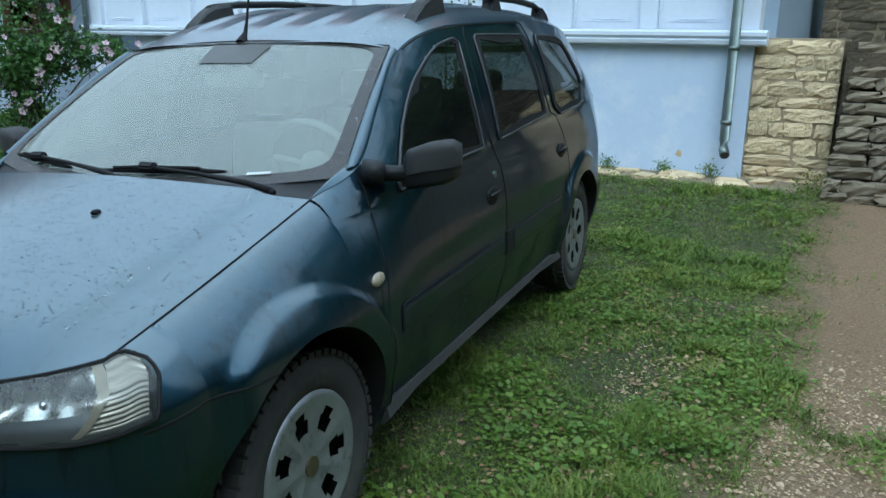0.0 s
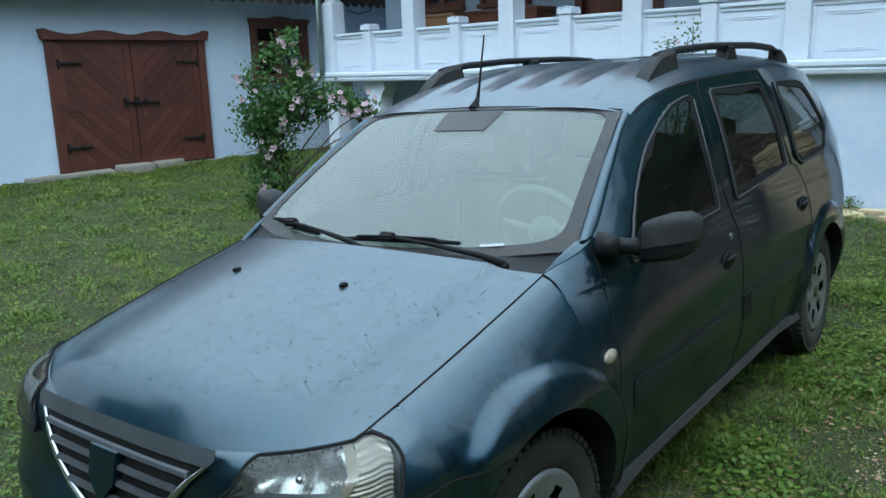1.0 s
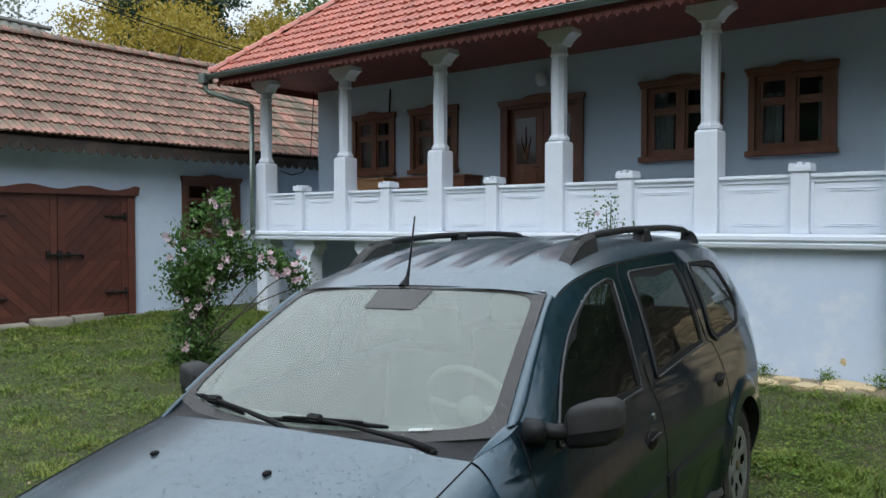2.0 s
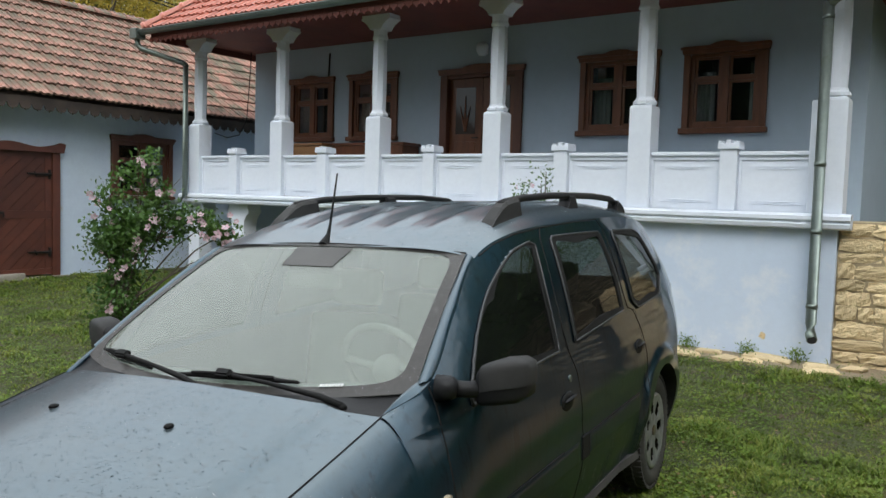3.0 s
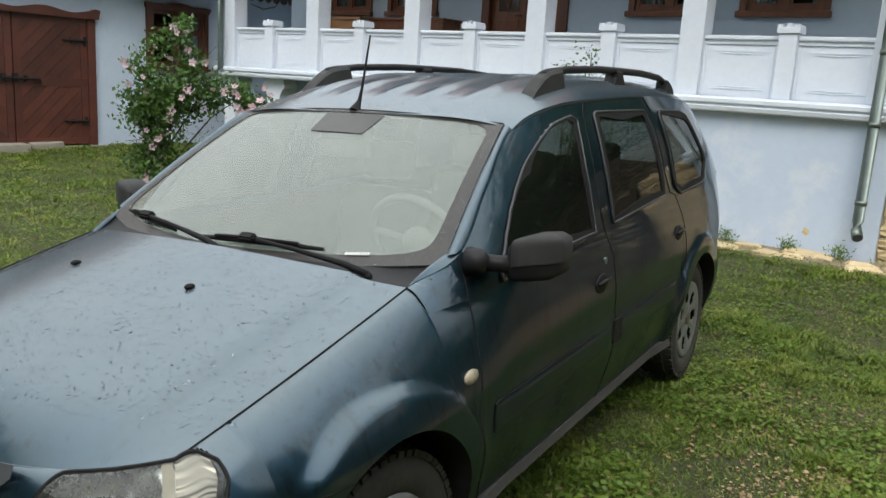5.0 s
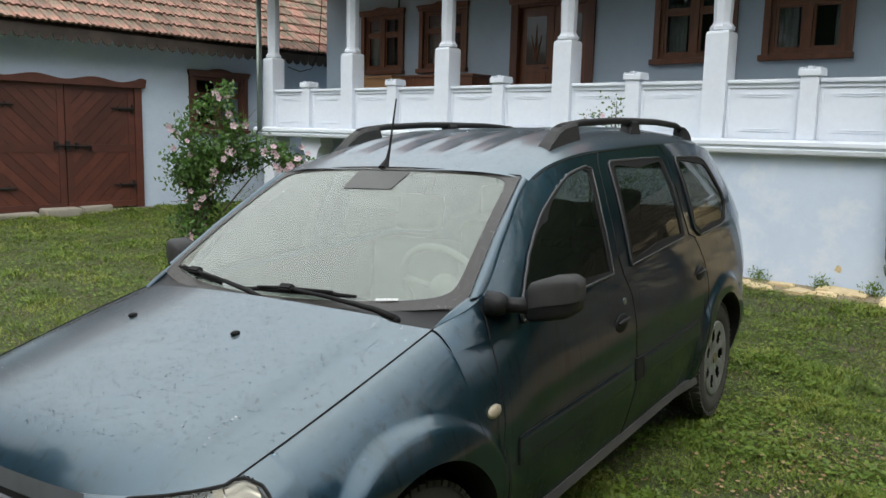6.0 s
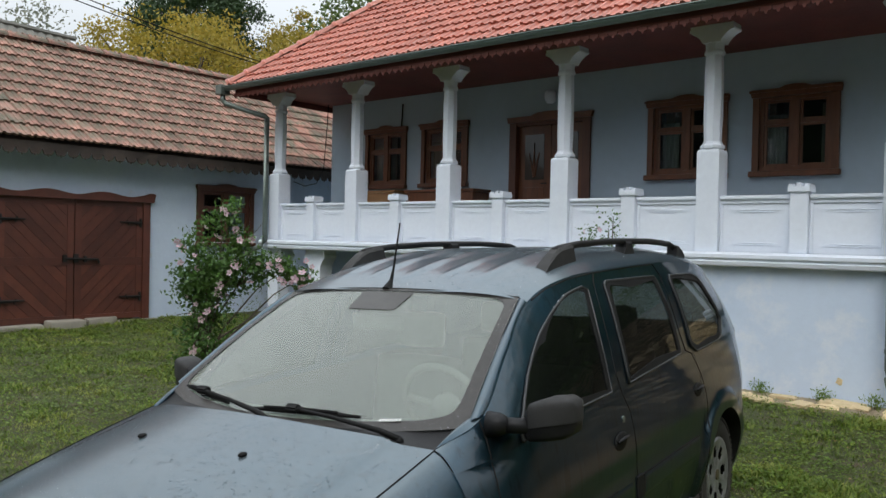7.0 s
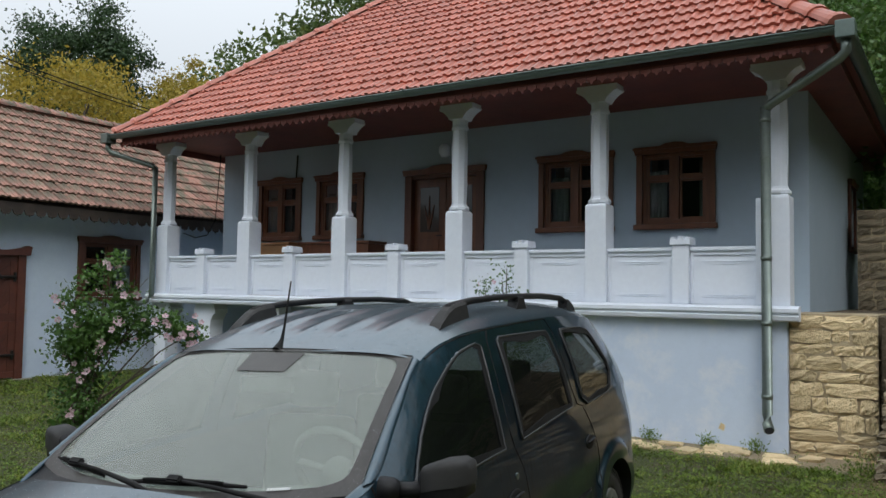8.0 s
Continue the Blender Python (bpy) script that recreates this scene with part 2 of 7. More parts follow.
# ---- the yard ----
def make_ground():
    xs = [-400, -120, -60, -30, -20] + [-15 + 0.25 * i for i in range(77)] + [6, 10, 20, 60, 120, 400]
    ys = [-400, -120, -60, -20, -8] + [-4 + 0.25 * i for i in range(65)] + [14, 18, 24, 40, 70, 120, 400]
    verts, faces = [], []
    for y in ys:
        for x in xs:
            z = gz(max(-15, min(4, x)), max(-4, min(12, y)))
            z += 7.0 * step(y, 40, 120) * 1.0
            verts.append((x, y, z))
    w = len(xs)
    for j in range(len(ys) - 1):
        for i in range(w - 1):
            a = j * w + i
            faces.append((a, a + 1, a + w + 1, a + w))
    m, n, l, b = nodes_of("grassy_soil")
    big = noise_of(n, l, 0.9, 6, 0.65)
    mid = noise_of(n, l, 6.0, 6, 0.7)
    fine = noise_of(n, l, 60.0, 4, 0.7)
    soil = mix(n, l, ramp(n, l, fine, 0.3, 0.7), col((0.042, 0.032, 0.020)), col((0.135, 0.098, 0.058)))
    turf = mix(n, l, ramp(n, l, fine, 0.3, 0.7), col((0.028, 0.038, 0.011)), col((0.085, 0.100, 0.030)))
    c = mix(n, l, ramp(n, l, mid, 0.50, 0.68), turf, soil)
    # trodden earth beside the stone steps
    tc = n.new("ShaderNodeTexCoord")
    sep = n.new("ShaderNodeSeparateXYZ")
    l.new(tc.outputs["Object"], sep.inputs[0])
    def band(sock, lo, hi):
        return ramp(n, l, sock, lo, hi)
    def times(a, b2, op="MULTIPLY"):
        x = n.new("ShaderNodeMath")
        x.operation = op
        for s, v in ((x.inputs[0], a), (x.inputs[1], b2)):
            if hasattr(v, "node"):
                l.new(v, s)
            else:
                s.default_value = v
        return x.outputs[0]
    edge = times(sep.outputs["X"], times(mid, 0.9), "ADD")
    bare = times(times(band(edge, -0.25, 0.25), band(edge, 2.6, 2.0)), band(sep.outputs["Y"], 1.0, 3.0))
    earth = mix(n, l, ramp(n, l, fine, 0.3, 0.7), col((0.14, 0.094, 0.050)), col((0.34, 0.228, 0.124)))
    c = mix(n, l, bare, c, earth)
    foot = times(band(times(sep.outputs["Y"], times(mid, 0.5), "ADD"), 7.95, 8.15), band(sep.outputs["X"], -9.0, -7.0))
    c = mix(n, l, foot, c, mix(n, l, ramp(n, l, fine, 0.3, 0.7), col((0.22, 0.17, 0.11)), col((0.42, 0.34, 0.23))))
    l.new(c, b.inputs["Base Color"])
    b.inputs["Roughness"].default_value = 0.95
    bump(n, l, b, fine, 0.9, 0.03)
    ob = new("ground", mesh_from("ground", verts, faces, m, True))
    tagged(ob, "grassy yard with trodden earth and gravel patches", "ground", kind="structure")


make_ground()

# ---- the house: column line, walls, gallery ----
COLS = [-10.633, -8.788, -6.955, -5.103, -3.248, -1.365]
YF, YW = 8.46, 9.754
XL, XR = -10.80, -1.27
FLOOR = 1.50


def wall_with_openings(x0, x1, z0, z1, holes):
    """Wall boxes (x0, x1, z0, z1) that leave the holes (x0, x1, z0, z1) open; holes sorted by x, not overlapping."""
    out, x = [], x0
    for hx0, hx1, hz0, hz1 in sorted(holes):
        out.append((x, hx0, z0, z1))
        if hz0 > z0:
            out.append((hx0, hx1, z0, hz0))
        if hz1 < z1:
            out.append((hx0, hx1, hz1, z1))
        x = hx1
    out.append((x, x1, z0, z1))
    return out


WINDOWS = [(-9.83, -9.02), (-8.53, -7.72), (-4.55, -3.65), (-3.19, -2.37)]
SILL, HEAD = 2.56, 3.44
DOOR = (-6.77, -5.55)


def slabs(name, blocks, y0, y1, material, label, kind="structure", category="wall"):
    bm = bmesh.new()
    for x0, x1, z0, z1 in blocks:
        box(bm, x0, x1, y0, y1, z0, z1)
    bmesh.ops.remove_doubles(bm, verts=bm.verts, dist=0.0005)
    ob = new(name, done(bm, name, material))
    return tagged(ob, label, category, kind=kind)


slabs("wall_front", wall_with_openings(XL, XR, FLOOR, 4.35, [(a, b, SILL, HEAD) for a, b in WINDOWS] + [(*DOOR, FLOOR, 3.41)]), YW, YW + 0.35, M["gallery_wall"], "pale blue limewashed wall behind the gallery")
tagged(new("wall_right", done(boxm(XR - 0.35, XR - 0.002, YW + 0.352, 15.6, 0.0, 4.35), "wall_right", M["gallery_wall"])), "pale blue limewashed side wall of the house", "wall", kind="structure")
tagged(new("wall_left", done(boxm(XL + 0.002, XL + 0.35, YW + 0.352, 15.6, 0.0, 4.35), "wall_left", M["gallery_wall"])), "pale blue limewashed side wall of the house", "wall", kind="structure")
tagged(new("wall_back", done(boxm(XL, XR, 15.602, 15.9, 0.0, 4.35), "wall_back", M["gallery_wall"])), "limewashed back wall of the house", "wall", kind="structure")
tagged(new("floor", done(boxm(XL + 0.36, XR - 0.36, YW + 0.36, 15.59, FLOOR - 0.2, FLOOR), "floor", M["bench_wood"])), "boarded floor inside the house", "floor", kind="structure")
# basement wall under the gallery, with an open bay at one end
slabs("wall_basement", [(-7.4, XR, 0.0, 1.44)], 8.34, 8.7, M["limewash"], "blue limewashed basement wall with stains near the ground")
# recess takes the darker wash, so part of its shade is colour
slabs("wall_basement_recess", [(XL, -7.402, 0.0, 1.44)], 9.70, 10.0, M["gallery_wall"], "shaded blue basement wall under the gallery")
tagged(new("gallery_slab", done(boxm(-10.80, -1.17, 8.34, YW - 0.002, 1.442, FLOOR - 0.002), "gallery_slab", M["white"])), "white limewashed slab of the gallery floor", "slab", kind="structure")


def make_band():
    bm = bmesh.new()
    prof = [(8.30, 1.44), (8.235, 1.455), (8.225, 1.49), (8.245, 1.505), (8.215, 1.53), (8.215, 1.565), (8.25, 1.585), (8.36, 1.59), (8.36, 1.44)]
    for x in (-10.86, -1.15):
        for y, z in prof:
            bm.verts.new((x, y, z))
    bm.verts.ensure_lookup_table()
    k = len(prof)
    for i in range(k):
        j = (i + 1) % k
        bm.faces.new([bm.verts[a] for a in (i, j, k + j, k + i)])
    bm.faces.new([bm.verts[i] for i in range(k)])
    bm.faces.new([bm.verts[k + i] for i in range(k)][::-1])
    tagged(new("trim_band", done(bm, "trim_band", M["white"])), "white moulded band along the gallery edge", "moulding", kind="structure")


make_band()


def make_column():
    """A gallery column: square pedestal, moulded shaft, carved capital. Origin at the gallery floor's height zero."""
    root = empty("gallery_column", None, "white plaster column with square pedestal and carved capital", "column", "gallery columns")
    part("pedestal", lathe(bmesh.new(), [(0.122, 1.592), (0.122, 2.655), (0.116, 2.675), (0.095, 2.69)], 4), M["white"], root)
    part("base", lathe(bmesh.new(), [(0.10, 2.685), (0.118, 2.70), (0.118, 2.73), (0.098, 2.75), (0.09, 2.775)], 8), M["white"], root)
    part("shaft", lathe(bmesh.new(), [(0.085, 2.77), (0.092, 3.0), (0.092, 3.5), (0.083, 3.70), (0.098, 3.71), (0.102, 3.73), (0.094, 3.75), (0.088, 3.76), (0.092, 3.84)], 8), M["white"], root)
    prof = [(0.10, 3.83), (0.115, 3.86), (0.15, 3.90), (0.19, 3.93), (0.215, 3.945), (0.235, 3.95), (0.245, 3.965), (0.24, 3.985), (0.22, 3.99), (0.235, 3.995), (0.235, 4.02), (0.0, 4.02)]
    outline = prof + [(-x, z) for x, z in reversed(prof[:-1])]
    part("capital", plate(outline, -0.11, 0.11), M["white"], root)
    return root


column = make_column()
column.matrix_basis = pose(COLS[0], YF, 0)
for cx in COLS[1:]:
    copy_thing(column, pose(cx, YF, 0))


def make_half_post():
    root = empty("parapet_post", None, "white plaster post with a notched cap on the gallery parapet", "post", "parapet posts")
    part("shaft", boxm(-0.086, 0.086, -0.086, 0.086, 1.592, 2.205, bevel=0.008), M["white"], root)
    bm = boxm(-0.106, 0.106, -0.106, 0.106, 2.207, 2.265, bevel=0.006)
    for sx in (-0.078, 0.0, 0.078):
        box(bm, sx - 0.024, sx + 0.024, -0.100, 0.100, 2.26, 2.30 if sx == 0 else 2.288, bevel=0.006)
    part("cap", bm, M["white"], root)
    return root


post = make_half_post()
mids = [(a + b) / 2 for a, b in zip(COLS, COLS[1:])]
post.matrix_basis = pose(mids[0], YF - 0.04, 0)
for cx in mids[1:]:
    copy_thing(post, pose(cx, YF - 0.04, 0))


def make_parapets():
    for i, (a, b) in enumerate(zip(COLS, COLS[1:])):
        m = (a + b) / 2
        for x0, x1 in ((a + 0.124, m - 0.088), (m + 0.088, b - 0.124)):
            root = empty("gallery_parapet", pose((x0 + x1) / 2, YF, 0), "white plaster parapet panel with a grooved rail", "parapet", "parapet panels")
            h = (x1 - x0) / 2
            part("panel", boxm(-h, h, -0.045, 0.045, 1.592, 2.10), M["white"], root)
            bm = boxm(-h, h, -0.085, 0.085, 2.145, 2.185, bevel=0.01)
            box(bm, -h, h, -0.06, 0.06, 2.102, 2.147)
            part("rail", bm, M["white"], root)
            for z, w in ((1.690, 0.62), (1.668, 0.74), (2.035, 0.74), (2.012, 0.62)):
                bm = tubem([(-h * w, -0.046, z), (-h * w * 0.5, -0.049, z + 0.002), (0, -0.048, z - 0.002), (h * w * 0.5, -0.049, z + 0.001), (h * w, -0.046, z)], [0.002, 0.006, 0.006, 0.006, 0.002], 6)
                part("relief_line", bm, M["white"], root)
            for xa in (-h, h - 0.03):
                part("panel_edge", boxm(xa, xa + 0.03, -0.058, -0.046, 1.595, 2.098, bevel=0.004), M["white"], root)


make_parapets()
end_post = empty("end_post", None, "tall white plaster end post beside the corner downpipe", "post")
part("shaft", boxm(COLS[-1] - 0.195, COLS[-1] - 0.125, YF - 0.115, YF + 0.10, 1.592, 2.66, bevel=0.012), M["white"], end_post)


def make_lower_post():
    root = empty("basement_post", None, "white plaster post with a scrolled bracket under the gallery", "post", "posts under the gallery")
    part("shaft", boxm(-0.13, 0.13, -0.13, 0.13, 0.0, 1.25, bevel=0.012), M["white"], root)
    prof = [(0.13, 1.10), (0.145, 1.2), (0.20, 1.29), (0.235, 1.31), (0.235, 1.36), (0.215, 1.38), (0.215, 1.438), (0, 1.438)]
    part("bracket", plate([(0, 1.10)] + prof + [(-x, z) for x, z in reversed(prof[:-1])], -0.128, 0.128), M["white"], root)
    return root


lower = make_lower_post()
lower.matrix_basis = pose(-10.66, 8.5, 0)
for cx in (-9.62, -8.28):
    copy_thing(lower, pose(cx, 8.5, 0))

# ---- the house roof ----
E0, EZ, SL = 7.70, 4.06, 0.835
GXL, GXR = -11.1, -0.69
RIDGE_Y = 12.2
RZ = EZ + (RIDGE_Y - E0) * SL
HIP = RIDGE_Y - E0


def make_roof_base():
    bm = bmesh.new()
    yb = 2 * RIDGE_Y - E0
    lo = [bm.verts.new(v) for v in ((GXL + 0.04, E0 + 0.04, EZ - 0.03), (GXR - 0.04, E0 + 0.04, EZ - 0.03), (GXR - 0.04, yb, EZ - 0.03), (GXL + 0.04, yb, EZ - 0.03))]
    hi = [bm.verts.new(v) for v in ((GXL + HIP, RIDGE_Y, RZ - 0.05), (GXR - HIP, RIDGE_Y, RZ - 0.05))]
    bm.faces.new((lo[0], lo[1], hi[1], hi[0]))
    bm.faces.new((lo[1], lo[2], hi[1]))
    bm.faces.new((lo[2], lo[3], hi[0], hi[1]))
    bm.faces.new((lo[3], lo[0], hi[0]))
    bm.faces.new(lo[::-1])
    return tagged(new("roof", done(bm, "roof", M["eave_wood"])), "hipped house roof of red interlocking clay tiles", "roof", kind="structure")


house_roof = make_roof_base()


def make_eaves():
    z = 4.022
    tagged(new("ceiling", done(boxm(GXL + 0.15, GXR - 0.15, E0 + 0.15, 16.5, z, z + 0.005), "ceiling", M["eave_wood"])), "dark red boarded soffit over the gallery", "soffit", kind="structure")
    root = empty("eave_fascia", None, "dark red carved fascia boards under the eaves", "fascia", kind="structure")
    part("board", boxm(GXL + 0.1, GXR - 0.1, E0 + 0.10, E0 + 0.125, 3.93, 4.05), M["eave_wood"], root)
    part("board", boxm(GXR - 0.125, GXR - 0.10, E0 + 0.13, 16.5, 3.93, 4.05), M["eave_wood"], root)
    part("board", boxm(GXL + 0.10, GXL + 0.125, E0 + 0.13, 16.5, 3.93, 4.05), M["eave_wood"], root)
    part("beam", boxm(XL - 0.1, XR + 0.12, YF - 0.1, YF + 0.1, 4.024, 4.05), M["eave_wood"], root)
    # a row of cut-out drops hangs below the gutter, with a thin bead over it
    x = GXL + 0.14
    drop = [(-0.052, 3.955), (-0.052, 3.925), (-0.040, 3.905), (-0.020, 3.915), (-0.012, 3.890), (0.0, 3.878), (0.012, 3.890), (0.020, 3.915), (0.040, 3.905), (0.052, 3.925), (0.052, 3.955)]
    me = done(plate(drop, E0 + 0.078, E0 + 0.092), "fringe_drop", M["fringe_wood"])
    while x < GXR - 0.16:
        child("fringe_drop", me, root, pose(x, 0, 0))
        x += 0.116
    part("bead", boxm(GXL + 0.1, GXR - 0.1, E0 + 0.074, E0 + 0.092, 3.958, 3.972), M["fringe_wood"], root)


make_eaves()


def make_gutters():
    root = empty("gutter", None, "green-grey metal gutter with downpipes along the eaves", "gutter")
    def half_round(p0, p1):
        bm = bmesh.new()
        p0, p1 = Vector(p0), Vector(p1)
        d = (p1 - p0).normalized()
        s = d.cross(Vector((0, 0, 1)))
        rows = []
        for p in (p0, p1):
            rows.append([bm.verts.new(p + s * (r * math.cos(a)) + Vector((0, 0, r * math.sin(a)))) for r in (0.062, 0.056) for a in [math.pi + i * math.pi / 8 for i in range(9)]])
        for i in range(8):
            bm.faces.new((rows[0][i], rows[0][i + 1], rows[1][i + 1], rows[1][i]))
            bm.faces.new((rows[0][9 + i], rows[1][9 + i], rows[1][10 + i], rows[0][10 + i]))
        bm.faces.new((rows[0][0], rows[1][0], rows[1][9], rows[0][9]))
        bm.faces.new((rows[0][8], rows[0][17], rows[1][17], rows[1][8]))
        tube(bm, [p0 + s * -0.064, p1 + s * -0.064], 0.010, 6)
        tube(bm, [p0 + s * 0.064, p1 + s * 0.064], 0.010, 6)
        return bm
    part("trough", half_round((GXL - 0.05, E0 - 0.02, 4.06), (GXR + 0.05, E0 - 0.02, 4.06)), M["gutter"], root, smooth=True)
    part("trough", half_round((GXR + 0.02, E0 + 0.05, 4.06), (GXR + 0.02, 16.5, 4.06)), M["gutter"], root, smooth=True)
    x = GXL + 0.5
    while x < GXR:
        part("bracket", boxm(x - 0.014, x + 0.014, E0 - 0.10, E0 + 0.06, 4.062, 4.074), M["zinc"], root)
        x += 0.87
    part("outlet_box", boxm(GXR - 0.05, GXR + 0.11, E0 - 0.12, E0 + 0.06, 3.94, 4.10, bevel=0.012), M["gutter"], root)
    part("outlet_box", boxm(GXL - 0.14, GXL + 0.02, E0 - 0.12, E0 + 0.06, 3.94, 4.10, bevel=0.012), M["zinc"], root)
    part("pipe_elbow", tubem([(GXR + 0.03, E0 - 0.03, 3.96), (GXR + 0.03, E0 - 0.03, 3.84), (GXR - 0.02, E0 + 0.02, 3.80), (-1.38, 8.17, 3.55), (-1.43, 8.19, 3.50)], 0.045, 12), M["zinc"], root, smooth=True)
    part("downpipe", tubem([(-1.43, 8.19, 3.53), (-1.43, 8.19, 0.55), (-1.42, 8.14, 0.47), (-1.39, 8.06, 0.42)], 0.048, 14), M["zinc"], root, smooth=True)
    for z in (3.4, 2.05, 1.42, 0.72):
        part("collar", tubem([(-1.43, 8.19, z - 0.02), (-1.43, 8.19, z + 0.02)], 0.054, 14), M["zinc"], root, smooth=True)
    # dark disc closes the pipe's end, painted as its shaded hollow
    part("pipe_mouth", tubem([(-1.393, 8.069, 0.4255), (-1.389, 8.057, 0.4195)], 0.040, 14), M["dark"], root)
    part("pipe_elbow", tubem([(GXL - 0.06, E0 - 0.03, 3.96), (GXL - 0.06, E0 - 0.03, 3.86), (GXL - 0.02, E0, 3.80), (-10.70, 8.17, 3.62), (-10.66, 8.19, 3.58)], 0.042, 12), M["zinc"], root, smooth=True)
    part("downpipe", tubem([(-10.66, 8.19, 3.60), (-10.66, 8.19, 1.55), (-10.70, 8.14, 1.48), (-10.86, 8.06, 1.40)], 0.042, 12), M["zinc"], root, smooth=True)


make_gutters()


# ---- windows and doors of the gallery ----
def make_window(name, w, z0, z1, material, m, label, curtain=True, kind="structure"):
    """A casement window in a carved frame, local x along the wall, y into the wall."""
    root = empty(name, m, label, "window", kind=kind)
    h = w / 2
    head = [(-h - 0.085, z1 - 0.01), (-h - 0.10, z1 + 0.06), (-h - 0.09, z1 + 0.085), (-h * 0.45, z1 + 0.085), (-h * 0.25, z1 + 0.115), (0, z1 + 0.125), (h * 0.25, z1 + 0.115), (h * 0.45, z1 + 0.085), (h + 0.09, z1 + 0.085), (h + 0.10, z1 + 0.06), (h + 0.085, z1 - 0.01)]
    part("head_board", plate(head, -0.06, -0.005), material, root)
    part("cornice", boxm(-h - 0.11, h + 0.11, -0.075, -0.062, z1 + 0.045, z1 + 0.075), material, root)
    for s in (-1, 1):
        part("jamb", boxm(s * h, s * (h + 0.075), -0.04, -0.003, z0 - 0.005, z1 - 0.012), material, root)
        part("frame", boxm(s * (h - 0.05), s * h, 0.0, 0.08, z0, z1), material, root)
    part("frame", boxm(-h + 0.05, h - 0.05, 0.0, 0.08, z1 - 0.05, z1), material, root)
    part("frame", boxm(-h + 0.05, h - 0.05, 0.0, 0.08, z0, z0 + 0.05), material, root)
    part("sill", boxm(-h - 0.10, h + 0.10, -0.09, -0.003, z0 - 0.075, z0 - 0.007, bevel=0.012), material, root)
    part("mullion", boxm(-0.045, 0.045, -0.01, 0.075, z0 + 0.05, z1 - 0.05), material, root)
    tz = z0 + (z1 - z0) * 0.64
    for s in (-1, 1):
        part("transom", boxm(s * 0.046, s * (h - 0.051), 0.0, 0.05, tz - 0.018, tz + 0.018), material, root)
        for a, b in ((z0 + 0.051, tz - 0.019), (tz + 0.019, z1 - 0.051)):
            xa, xb = s * 0.047, s * (h - 0.052)
            for x0, x1, za, zb in ((xa, xa + s * 0.032, a, b), (xb - s * 0.032, xb, a, b), (xa + s * 0.033, xb - s * 0.033, a, a + 0.028), (xa + s * 0.033, xb - s * 0.033, b - 0.028, b)):
                part("sash", boxm(min(x0, x1), max(x0, x1), 0.012, 0.029, za, zb), material, root)
            p = part("pane", boxm(s * 0.047, s * (h - 0.052), 0.03, 0.036, a, b), M["pane"], root)
            p.visible_shadow = False
    # dark sheet behind the panes, in place of the room's shade
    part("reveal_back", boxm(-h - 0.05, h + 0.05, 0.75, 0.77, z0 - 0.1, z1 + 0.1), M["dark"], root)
    if curtain:
        for s, x0, x1 in ((-1, h * 0.35, h * 0.9), (1, h * 0.62, h * 0.92)):
            bm = bmesh.new()
            cols = 14
            rows = []
            for k in range(cols + 1):
                x = s * (x0 + (x1 - x0) * k / cols)
                yy = 0.14 + 0.015 * math.sin(k * 1.9)
                rows.append((bm.verts.new((x, yy, z0 + 0.02)), bm.verts.new((x, yy, z1 - 0.2 if s < 0 else z1 - 0.1))))
            for a, b in zip(rows, rows[1:]):
                bm.faces.new((a[0], b[0], b[1], a[1]))
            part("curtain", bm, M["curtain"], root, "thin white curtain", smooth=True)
    return root


for i, (a, b) in enumerate(WINDOWS):
    make_window("window_%d" % (i + 1), b - a, SILL, HEAD, M["door_wood"], pose((a + b) / 2, YW, 0), "brown wooden casement window with a carved head board")


def make_house_door():
    a, b = DOOR
    w, z1 = b - a, 3.41
    h = w / 2
    root = empty("door_1", pose((a + b) / 2, YW, 0), "brown double house door with a glazed ornament panel", "door", kind="structure")
    head = [(-h - 0.09, z1 - 0.01), (-h - 0.11, z1 + 0.07), (-h * 0.5, z1 + 0.075), (-h * 0.3, z1 + 0.115), (0, z1 + 0.125), (h * 0.3, z1 + 0.115), (h * 0.5, z1 + 0.075), (h + 0.11, z1 + 0.07), (h + 0.09, z1 - 0.01)]
    part("head_board", plate(head, -0.06, -0.005), M["door_wood"], root)
    for s in (-1, 1):
        part("jamb", boxm(s * (h - 0.05), s * (h + 0.07), -0.04, 0.12, FLOOR, z1 - 0.012), M["brown"], root)
    part("lintel", boxm(-h + 0.05, h - 0.05, -0.02, 0.12, z1 - 0.06, z1 - 0.012), M["brown"], root)
    for s in (-1, 1):
        x0, x1 = sorted((s * 0.006, s * (h - 0.052)))
        leaf = part("door_leaf", boxm(x0, x1, 0.05, 0.09, FLOOR, z1 - 0.062), M["door_wood"], root)
        for pz0, pz1 in ((1.6, 2.0), (2.08, 2.45)):
            part("panel", boxm(x0 + 0.10, x1 - 0.10, 0.035, 0.05, pz0, pz1, bevel=0.008), M["door_wood"], leaf)
        part("glazing", boxm(x0 + 0.11, x1 - 0.11, 0.042, 0.052, 2.56, 3.22), M["pane_dark"], leaf)
        for fx, fz in ((0.0, 1.0), (-0.09, 0.72), (0.09, 0.72)):
            bm = tubem([((x0 + x1) / 2, 0.038, 2.60), ((x0 + x1) / 2 + fx * 0.6, 0.036, 2.60 + 0.3 * fz), ((x0 + x1) / 2 + fx, 0.038, 2.60 + 0.5 * fz)], [0.02, 0.012, 0.006], 6)
            part("ornament", bm, M["door_wood"], leaf)
    part("door_handle", tubem([(-0.05, 0.02, 2.5), (-0.05, 0.0, 2.5), (-0.14, 0.0, 2.5)], 0.009, 6), M["iron"], root)


